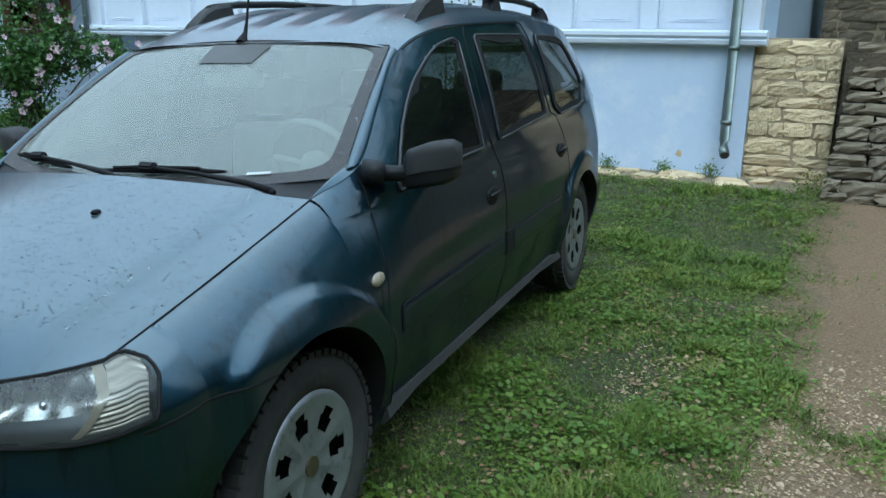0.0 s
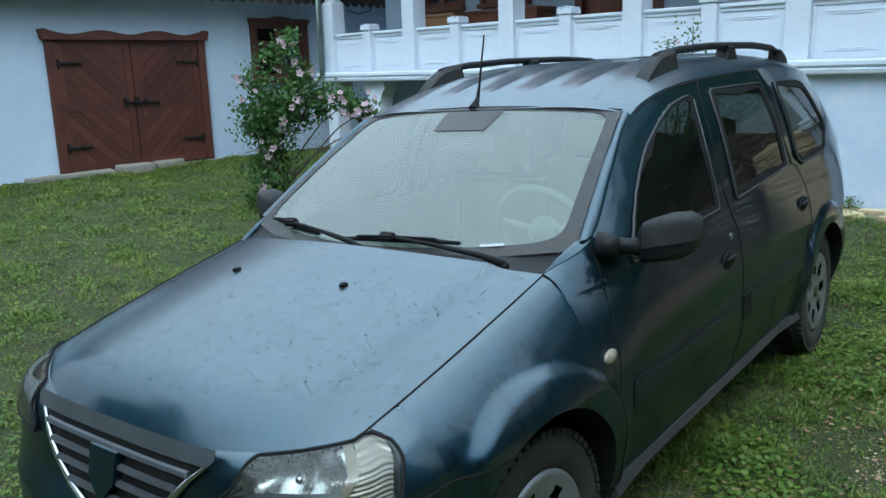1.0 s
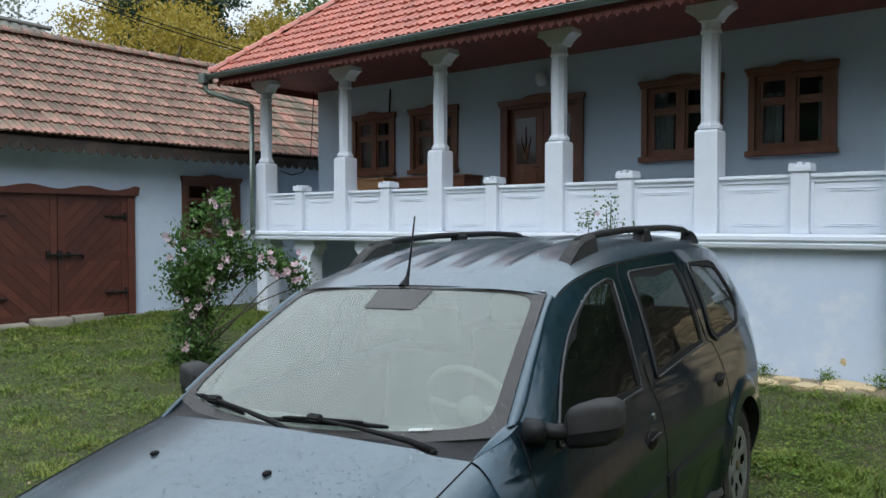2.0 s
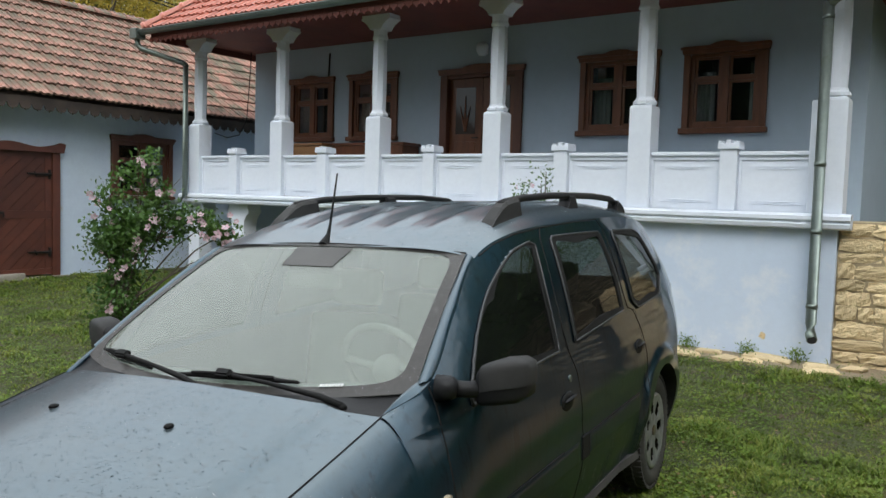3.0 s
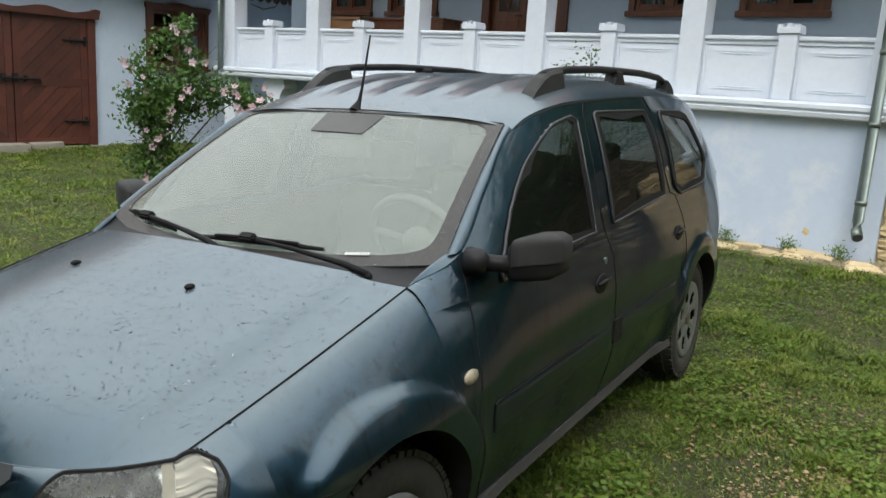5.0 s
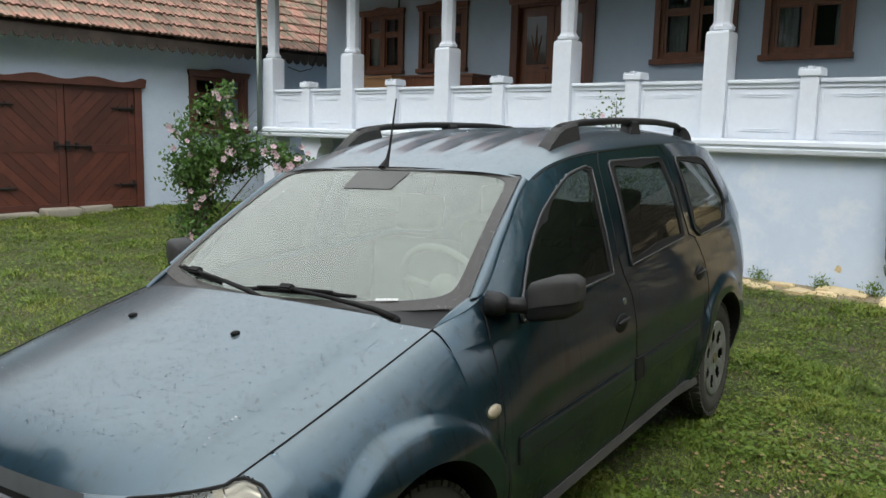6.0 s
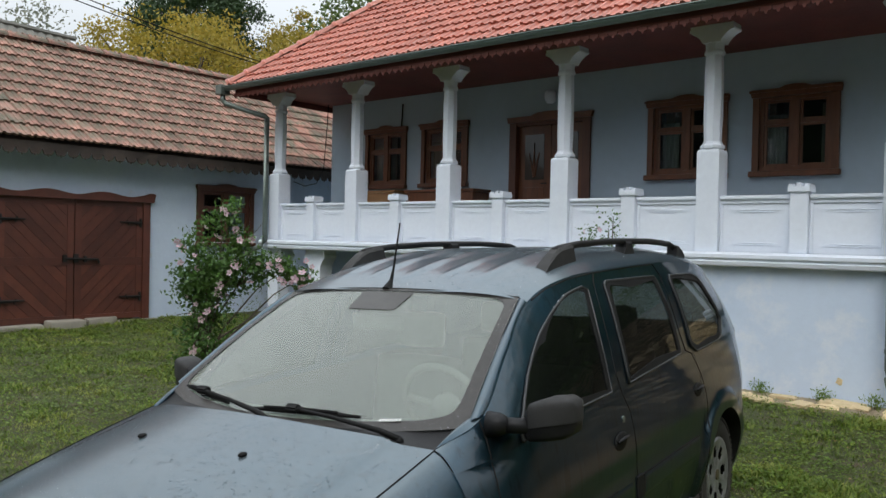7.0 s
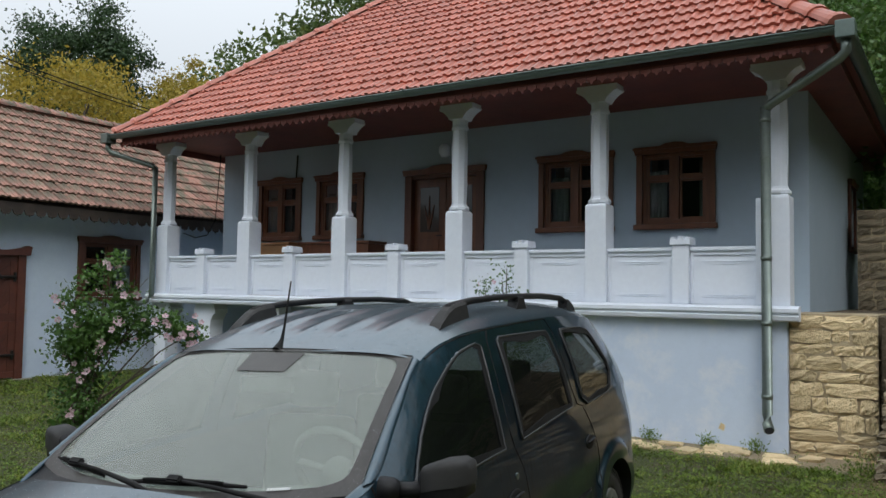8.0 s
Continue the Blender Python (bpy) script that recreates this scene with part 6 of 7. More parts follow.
back_wall = tagged(new("stone_wall_back", done(boxm(-1.1, 5.0, 13.0, 13.5, 1.4, 2.95), "stone_wall_back", M["mortar"])), "dark rubble retaining wall behind the house", "stone wall", kind="structure")
stone_courses(back_wall, (-1.1, 2.0), 1.5, 2.95, lambda x, z: pose(x, 12.985, z), M["old_stone"], 77)
rng = random.Random(3)
for k in range(34):
    x = -6.2 + 0.155 * k + rng.uniform(-0.08, 0.08)
    y = 8.06 + rng.uniform(-0.26, 0.16)
    w, d = rng.uniform(0.07, 0.19), rng.uniform(0.05, 0.12)
    bm = boxm(-w, w, -d, d, -0.05, 0.015, bevel=0.012)
    for v in bm.verts:
        v.co += Vector((noise.noise(v.co * 9 + Vector((k, 0, 0))), noise.noise(v.co * 9 + Vector((0, k, 0))), 0.15 * noise.noise(v.co * 14))) * 0.08
    tagged(new("paving_stone", done(bm, "paving_stone", M["stone"])), "flat pale limestone slab along the house wall", "stone", "stones at the wall's foot").matrix_world = pose(x, y, gz(x, y) + 0.012, rng.uniform(-4, 4), rng.uniform(-4, 4), rng.uniform(-40, 40))

# ---- plants ----
def leaf_material(name, a, b, c, gloss=0.5, through_light=0.35):
    m, n, l, bs = nodes_of(name)
    r = n.new("ShaderNodeNewGeometry").outputs["Random Per Island"]
    rm = n.new("ShaderNodeValToRGB")
    rm.color_ramp.elements[0].color, rm.color_ramp.elements[1].color = col(a), col(c)
    e = rm.color_ramp.elements.new(0.5)
    e.color = col(b)
    l.new(r, rm.inputs[0])
    large = noise_of(n, l, 0.9, 4, 0.6)
    cc = mix(n, l, ramp(n, l, large, 0.3, 0.7), rm.outputs[0], col([v * 0.75 for v in b]))
    mid_ = noise_of(n, l, 2.6, 3, 0.6)
    cc = mix(n, l, ramp(n, l, mid_, 0.52, 0.70), cc, mix(n, l, 0.5, cc, col(c)))
    cc = mix(n, l, ramp(n, l, mid_, 0.46, 0.30), cc, mix(n, l, 0.6, cc, col([v * 0.8 for v in a])))
    l.new(cc, bs.inputs["Base Color"])
    bs.inputs["Roughness"].default_value = gloss
    tr = n.new("ShaderNodeBsdfTranslucent")
    l.new(cc, tr.inputs[0])
    ms = n.new("ShaderNodeMixShader")
    ms.inputs[0].default_value = through_light
    l.new(bs.outputs[0], ms.inputs[1])
    l.new(tr.outputs[0], ms.inputs[2])
    l.new(ms.outputs[0], n["Material Output"].inputs["Surface"])
    return m


def fast_mesh(name, polys, material):
    """polys: an array (count, corners, 3) of separate faces."""
    n, k = polys.shape[:2]
    me = bpy.data.meshes.new(name)
    me.vertices.add(n * k)
    me.vertices.foreach_set("co", polys.reshape(-1).astype(np.float32))
    me.loops.add(n * k)
    me.loops.foreach_set("vertex_index", np.arange(n * k, dtype=np.int32))
    me.polygons.add(n)
    me.polygons.foreach_set("loop_start", np.arange(0, n * k, k, dtype=np.int32))
    me.update(calc_edges=True)
    me.validate()
    me.materials.append(material)
    return me


def unit(v):
    return v / np.maximum(1e-6, np.linalg.norm(v, axis=-1, keepdims=True))


def leaves_at(rng, pts, length, width, droop=0.3):
    """Kite-shaped leaves at the points, turned at random."""
    n = len(pts)
    d = unit(rng.normal(size=(n, 3)) + np.array([0, 0, -droop]))
    s = unit(np.cross(d, rng.normal(size=(n, 3))))
    ln = (length * rng.uniform(0.6, 1.25, n))[:, None]
    wd = (width * rng.uniform(0.6, 1.25, n))[:, None]
    up = np.cross(d, s) * ln * 0.12
    return np.stack([pts, pts + d * ln * 0.5 + s * wd * 0.5 + up, pts + d * ln, pts + d * ln * 0.5 - s * wd * 0.5 + up], 1)


def crown_points(rng, centre, radii, clumps, per, spread, hollow=0.45):
    c = unit(rng.normal(size=(clumps, 3))) * rng.uniform(hollow, 1.0, (clumps, 1)) ** 0.6
    c = c * np.array(radii) * (1 + 0.18 * np.sin(c[:, :1] * 5 + c[:, 1:2] * 7))
    p = c[:, None, :] + rng.normal(size=(clumps, per, 3)) * spread * rng.uniform(0.6, 1.3, (clumps, 1, 1)) * np.array([1, 1, 0.7])
    return (p + np.array(centre)).reshape(-1, 3), c + np.array(centre)


M["grass"] = leaf_material("grass_blade", (0.062, 0.108, 0.012), (0.155, 0.245, 0.022), (0.34, 0.34, 0.08), 0.55, 0.3)
M["weed"] = leaf_material("clover_leaf", (0.065, 0.125, 0.010), (0.130, 0.225, 0.018), (0.24, 0.31, 0.04), 0.5, 0.3)
M["dry_leaf"] = leaf_material("dry_leaf", (0.17, 0.078, 0.035), (0.30, 0.18, 0.09), (0.50, 0.38, 0.21), 0.7, 0.15)
M["bush_leaf"] = leaf_material("shrub_leaf", (0.034, 0.085, 0.016), (0.070, 0.155, 0.028), (0.13, 0.23, 0.05), 0.45, 0.3)
M["yellow_leaf"] = leaf_material("yellow_tree_leaf", (0.33, 0.25, 0.030), (0.46, 0.34, 0.045), (0.22, 0.23, 0.045), 0.6, 0.35)
M["dark_leaf"] = leaf_material("dark_tree_leaf", (0.020, 0.050, 0.018), (0.035, 0.075, 0.022), (0.055, 0.10, 0.03), 0.55, 0.25)
M["wood_leaf"] = leaf_material("hillside_leaf", (0.045, 0.085, 0.022), (0.085, 0.135, 0.03), (0.17, 0.19, 0.04), 0.6, 0.3)
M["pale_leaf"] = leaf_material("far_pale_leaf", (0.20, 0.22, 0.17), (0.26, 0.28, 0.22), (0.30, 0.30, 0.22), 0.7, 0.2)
M["bark"] = surface("bark", (0.10, 0.08, 0.06), (0.06, 0.048, 0.036), 0.95, 6, 40, (0.4, 0.6), 0.8, 0.01)
M["petal"] = leaf_material("pink_petal", (0.68, 0.36, 0.47), (0.76, 0.52, 0.60), (0.83, 0.72, 0.76), 0.6, 0.3)
M["pebble"] = surface("pale_gravel", (0.52, 0.40, 0.25), (0.28, 0.20, 0.12), 0.9, 20, 80, (0.4, 0.6), 0.3, 0.002, vary=0.35, island=True)


def bare(x, y):
    """Share of bare earth and gravel at a place in the yard."""
    n = 0.35 * noise.noise(Vector((x * 1.7, y * 1.7, 3.0))) + 0.2 * noise.noise(Vector((x * 5, y * 5, 7.0)))
    path = step(x + n * 1.1, -0.62, -0.12) * step(y, 1.2, 2.4) * (1 - step(x, 1.5, 2.2))
    path *= 1 - 0.6 * step(noise.noise(Vector((x * 2.4, y * 2.4, 31.0))), 0.0, 0.25) * (1 - step(y, 3.2, 4.2))
    under = step(x + n, -3.3, -2.9) * (1 - step(x + n, -1.75, -1.45)) * (1 - step(y, 5.0, 5.5)) * 0.9
    patch = 0.8 * step(noise.noise(Vector((x * 1.6, y * 1.6, 20.0))) + 0.3 * noise.noise(Vector((x * 6, y * 6, 9.0))), 0.0, 0.36) * step(x, -6, -2)
    wallfoot = 0.95 * step(y + 0.5 * n, 7.55, 7.95) * step(x, -9, -6)
    return min(1.0, max(path, under, patch, wallfoot))


def make_grass():
    rng = np.random.default_rng(11)
    n = 700000
    near = 400000
    x = np.concatenate([rng.uniform(-12.0, 5.5, n), rng.normal(-0.6, 1.7, near)])
    y = np.concatenate([rng.uniform(-4.0, 8.3, n), np.minimum(rng.normal(3.0, 2.5, near), 8.3 - rng.exponential(0.6, near))])
    n += near
    # fewer blades far from the walk, where they are wider
    far = np.hypot(x, y)
    keep = rng.uniform(size=n) < np.clip(1.25 - far / 16.0, 0.55, 1.0) * np.where(y < -1, 0.6, 1.0) * np.where(x > 2.5, 0.6, 1.0)
    x, y, far = x[keep], y[keep], far[keep]
    cell = {}
    b = np.empty(len(x))
    h = np.empty(len(x))
    g = np.empty(len(x))
    for i, (xx, yy) in enumerate(zip(x, y)):
        k = (int(xx * 10), int(yy * 10))
        if k not in cell:
            cx, cy = k[0] / 10, k[1] / 10
            tall = 0.32 + 0.85 * step(noise.noise(Vector((cx * 2.2, cy * 2.2, 0))) + 0.5 * noise.noise(Vector((cx * 6.5, cy * 6.5, 4))), -0.15, 0.6)
            cell[k] = (bare(cx, cy), gz(cx, cy), tall)
        b[i], g[i], h[i] = cell[k]
    keep = rng.uniform(size=len(x)) > b
    x, y, g, h, far = x[keep], y[keep], g[keep], h[keep], far[keep]
    n = len(x)
    ln = 0.060 * h * rng.uniform(0.45, 1.6, n)
    ang = rng.uniform(0, math.tau, n)
    lean = rng.uniform(0.2, 1.1, n)
    d = np.stack([np.cos(ang) * np.sin(lean), np.sin(ang) * np.sin(lean), np.cos(lean)], 1)
    sa = ang + rng.uniform(0.8, 2.3, n)
    s = np.stack([np.cos(sa), np.sin(sa), np.zeros(n)], 1) * (0.0017 + 0.00042 * far)[:, None] * rng.uniform(0.7, 1.3, (n, 1))
    p = np.stack([x, y, g - 0.004], 1)
    midp = p + d * (ln * 0.55)[:, None]
    tip = p + d * ln[:, None] + np.stack([np.cos(ang), np.sin(ang), -0.5 * np.ones(n)], 1) * (ln * 0.25)[:, None]
    polys = np.stack([p - s * 0.6, midp - s, tip, midp + s], 1)
    tagged(new("grass", fast_mesh("grass", polys, M["grass"])), "patchy short green grass of the yard", "grass", kind="stuff")
    # low clover and weeds
    m = 95000
    x, y = np.concatenate([rng.uniform(-12, 1.4, 60000), rng.normal(-0.6, 1.4, 35000)]), np.concatenate([rng.uniform(-1, 8.25, 60000), np.minimum(rng.normal(3.0, 2.2, 35000), 8.25)])
    pts = []
    for xx, yy in zip(x, y):
        if noise.noise(Vector((xx * 1.5, yy * 1.5, 40.0))) > -0.05 and rng.uniform() > bare(xx, yy):
            pts.append((xx, yy, gz(xx, yy) + rng.uniform(0.015, 0.06)))
    pts = np.array(pts)
    k = len(pts)
    ang = rng.uniform(0, math.tau, k)
    d = np.stack([np.cos(ang), np.sin(ang), rng.uniform(-0.2, 0.5, k)], 1)
    s = np.stack([-np.sin(ang), np.cos(ang), rng.uniform(-0.3, 0.3, k)], 1)
    size = rng.uniform(0.012, 0.034, k)[:, None]
    polys = np.stack([pts, pts + d * size * 0.55 + s * size * 0.45, pts + d * size, pts + d * size * 0.55 - s * size * 0.45], 1)
    tagged(new("clover", fast_mesh("clover", polys, M["weed"])), "low clover and broad-leaved weeds in the grass", "weeds", kind="stuff")
    # fallen leaves
    m = 1500
    x = np.concatenate([rng.normal(-0.75, 0.45, m), rng.uniform(-6, 1.2, 1300)])
    y = np.concatenate([rng.uniform(0.6, 4.8, m), rng.uniform(0, 8, 1300)])
    pts = np.array([(xx, yy, gz(xx, yy) + rng.uniform(0.008, 0.035)) for xx, yy in zip(x, y)])
    k = len(pts)
    ang = rng.uniform(0, math.tau, k)
    d = np.stack([np.cos(ang), np.sin(ang), rng.uniform(-0.3, 0.3, k)], 1)
    s = np.stack([-np.sin(ang), np.cos(ang), rng.uniform(-0.3, 0.3, k)], 1)
    size = rng.uniform(0.010, 0.034, k)[:, None]
    polys = np.stack([pts, pts + d * size * 0.5 + s * size * 0.4, pts + d * size, pts + d * size * 0.5 - s * size * 0.4], 1)
    tagged(new("fallen_leaves", fast_mesh("fallen_leaves", polys, M["dry_leaf"])), "brown and straw-coloured fallen leaves in the grass", "leaves", kind="stuff")
    # gravel
    v, f = [], []
    base = np.array([(1, 0, 0), (0, 1, 0), (-1, 0, 0), (0, -1, 0), (0.1, 0.1, 0.7), (0, 0, -0.7)])
    tri = [(0, 1, 4), (1, 2, 4), (2, 3, 4), (3, 0, 4)]
    cnt = 0
    for _ in range(11000):
        if rng.uniform() < 0.7:
            xx, yy = rng.normal(-0.25, 0.38), rng.normal(3.2, 0.55)
        else:
            xx, yy = rng.uniform(-1.3, 1.6), rng.uniform(1.2, 8.2)
        if xx < -1.0 or rng.uniform() > bare(xx, yy) * (0.9 if yy < 4.2 else 0.10):
            continue
        r = rng.uniform(0.003, 0.010) if rng.uniform() < 0.96 else rng.uniform(0.011, 0.018)
        a = rng.uniform(0, math.tau)
        rot = np.array([[math.cos(a), -math.sin(a), 0], [math.sin(a), math.cos(a), 0], [0, 0, 1]])
        q = (base * rng.uniform(0.6, 1.2, (6, 3)) * r) @ rot.T + np.array([xx, yy, gz(xx, yy) + r * 0.25])
        v += q.tolist()
        f += [tuple(cnt + k for k in t) for t in tri]
        cnt += 6
    tagged(new("gravel", mesh_from("gravel", v, f, M["pebble"])), "loose pale gravel on trodden earth", "gravel", kind="stuff")


make_grass()


def flower_mesh(name, r):
    bm = bmesh.new()
    for k in range(5):
        a = k * math.tau / 5
        pts = []
        for u, w, z in ((0.1, 0.0, 0.0), (0.55, 0.42, 0.10), (1.0, 0.30, 0.34), (1.05, -0.12, 0.36), (0.6, -0.40, 0.10)):
            pts.append(bm.verts.new((r * (u * math.cos(a) - w * math.sin(a)), r * (u * math.sin(a) + w * math.cos(a)), r * z)))
        bm.faces.new(pts)
    return done(bm, name, M["petal"])


def make_shrub(name, base, tips, leaf_n, flowers, label, leaf_size=0.055, seed=1):
    """A flowering shrub: stems from the base to the tips, leaves in clumps along them, flowers near the outside."""
    rng = np.random.default_rng(seed)
    root = empty(name, pose(*base), label, "shrub")
    bm = bmesh.new()
    centres = []
    for i, (tx, ty, tz, rad) in enumerate(tips):
        t = Vector((tx, ty, tz)) - Vector(base)
        side = Vector((rng.uniform(-0.12, 0.12), rng.uniform(-0.12, 0.12), 0))
        path = [Vector((rng.uniform(-0.03, 0.03), rng.uniform(-0.03, 0.03), 0)), Vector((t.x * 0.25, t.y * 0.25, t.z * 0.42)) + side, Vector((t.x * 0.65, t.y * 0.65, t.z * 0.80)) + side * 0.5, t]
        tube(bm, path, [0.016, 0.012, 0.008, 0.004], 6)
        centres.append((t, rad))
        if rad > 0.15:
            for _ in range(7):
                e = t + Vector(rng.normal(size=3)) * rad * 0.8
                tube(bm, [path[2], (path[2] + e) / 2 + Vector((0, 0, 0.04)), e], [0.006, 0.004, 0.002], 5)
    part("branch_frame", bm, M["bark"], root)
    total = sum(r ** 2 for _, r in centres)
    pts = []
    for t, r in centres:
        k = int(leaf_n * r * r / total)
        sub = rng.normal(size=(max(3, k // 26), 3)) * r * 0.55
        pts.append(np.array(t) + sub[rng.integers(0, len(sub), k)] + rng.normal(size=(k, 3)) * 0.055)
    pts = np.concatenate(pts)
    pts = pts[pts[:, 2] > 0.03]
    tagged(child("foliage", fast_mesh("foliage", leaves_at(rng, pts, leaf_size, leaf_size * 0.62), M["bush_leaf"]), root), kind="stuff")
    me = flower_mesh("flower", 0.042)
    for i in range(flowers):
        t, r = centres[int(rng.integers(0, len(centres)))]
        d = Vector(rng.normal(size=3)) + Vector((0.8, -0.6, -0.1))
        d.normalize()
        p = Vector(t) + d * (r * rng.uniform(0.9, 1.2) + 0.05)
        if p.z < 0.2:
            continue
        face_to = Vector((-p.x * 0 + 0.75, -0.55, 0.25)) + Vector(rng.normal(size=3)) * 0.5
        q = face_to.to_track_quat("Z", "Y").to_matrix().to_4x4()
        child("flower", me, root, Matrix.Translation(p) @ q @ Matrix.Scale(float(rng.uniform(0.7, 1.25)), 4))
    return root


make_shrub("flowering_shrub", (-7.75, 5.08, 0.13), [
    (-7.71, 5.14, 1.25, 0.25), (-7.86, 5.02, 1.08, 0.20), (-7.62, 5.30, 1.15, 0.25), (-7.77, 5.17, 0.85, 0.19), (-7.60, 5.45, 1.45, 0.20),
    (-7.66, 5.30, 1.80, 0.13), (-7.58, 5.40, 1.98, 0.08), (-7.84, 5.06, 1.52, 0.14), (-7.45, 5.65, 1.28, 0.16), (-7.30, 5.90, 1.25, 0.14), (-7.18, 6.10, 1.18, 0.13), (-7.12, 6.15, 1.0, 0.10),
    (-7.78, 5.05, 0.50, 0.18), (-7.66, 5.14, 0.30, 0.20), (-7.85, 5.0, 0.22, 0.15)], 7600, 66, "tall shrub with pink and white mallow flowers in the grass", 0.058, 4)
make_shrub("rose_bush", (-4.25, 7.95, 0.16), [(-4.12, 7.9, 1.95, 0.09), (-4.18, 7.9, 1.82, 0.08), (-4.4, 7.92, 1.70, 0.12), (-4.2, 7.9, 1.66, 0.14), (-3.98, 7.9, 1.68, 0.10), (-4.25, 7.95, 1.1, 0.22), (-4.3, 7.95, 0.6, 0.2)], 620, 3, "climbing rose with a pink flower against the house wall", 0.042, 9)
for i, (bx, by, s) in enumerate(((-10.3, 7.55, 0.22), (-9.9, 7.7, 0.25), (-11.2, 7.3, 0.16), (-7.9, 4.9, 0.12), (-2.0, 8.22, 0.06), (-2.6, 8.24, 0.05), (-1.55, 8.2, 0.06), (-0.6, 7.75, 0.10))):
    rng_ = np.random.default_rng(50 + i)
    ptsw = rng_.normal(size=(150, 3)) * s * np.array([0.8, 0.8, 0.7]) + np.array([0, 0, s * 0.9])
    w = empty("weed_tuft", pose(bx, by, gz(bx, by)), "leafy green weed tuft growing by the wall", "weed", "weed tufts")
    child("foliage", fast_mesh("foliage", leaves_at(rng_, np.abs(ptsw) * np.sign(ptsw) * np.array([1, 1, 0]) + np.abs(ptsw) * np.array([0, 0, 1]), 0.035, 0.014, -0.8), M["weed"]), w)
    part("stem", tubem([(0, 0, -0.02), (0.01, 0, s)], [0.006, 0.003], 5), M["bark"], w)


def make_tree(name, base, height, centre, radii, clumps, per, spread, size, mat, label, seed):
    rng = np.random.default_rng(seed)
    root = empty(name, pose(*base), label, "tree")
    pts, cl = crown_points(rng, centre, radii, clumps, per, spread)
    bm = bmesh.new()
    c = Vector(centre)
    tube(bm, [(0, 0, -0.3), (0.1, 0.05, c.z * 0.4), (c.x * 0.6, c.y * 0.6, c.z * 0.8), c], [0.22, 0.17, 0.12, 0.06], 10)
    part("trunk", bm, M["bark"], root, smooth=True)
    bm = bmesh.new()
    for k in cl[::4]:
        s0 = Vector((0.1, 0.05, c.z * 0.4)).lerp(c, float(rng.uniform(0.2, 0.8)))
        e = Vector(k)
        tube(bm, [s0, s0.lerp(e, 0.5) + Vector((0, 0, 0.2)), e], [0.07, 0.045, 0.015], 5)
    part("limbs", bm, M["bark"], root, smooth=True)
    tagged(child("crown", fast_mesh("crown", leaves_at(rng, pts, size, size * 0.55), mat), root), kind="stuff")
    return root


make_tree("tree", (-25.3, 15.8, 0.2), 10, (0, 0, 6.9), (3.7, 3.7, 2.2), 110, 230, 0.42, 0.15, M["yellow_leaf"], "tree with yellow-green autumn leaves behind the barn", 21)
make_tree("tree", (-22.6, 19.6, 0.2), 10, (0, 0, 6.6), (2.4, 2.4, 2.0), 75, 230, 0.42, 0.15, M["yellow_leaf"], "tree with yellow-green autumn leaves behind the barn", 25)
make_tree("tree", (-32.0, 20.6, 0.5), 15, (0, 0, 9.9), (3.0, 3.0, 3.1), 130, 260, 0.42, 0.18, M["dark_leaf"], "tall dark green tree standing behind the barn", 22)
make_tree("tree", (-28.6, 23.4, 0.5), 12, (0, 0, 8.8), (1.5, 1.5, 2.1), 60, 220, 0.33, 0.15, M["yellow_leaf"], "slender yellow tree in front of the wooded hill", 23)
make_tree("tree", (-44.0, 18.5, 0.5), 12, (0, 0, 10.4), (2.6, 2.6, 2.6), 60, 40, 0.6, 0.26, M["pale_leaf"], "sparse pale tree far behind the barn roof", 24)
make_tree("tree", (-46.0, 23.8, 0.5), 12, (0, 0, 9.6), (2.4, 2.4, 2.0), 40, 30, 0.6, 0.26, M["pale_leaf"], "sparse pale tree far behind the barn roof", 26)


def hill(x, y):
    return 28 * math.exp(-((x + 15) / 32) ** 2) * step(y, 16.5, 45)


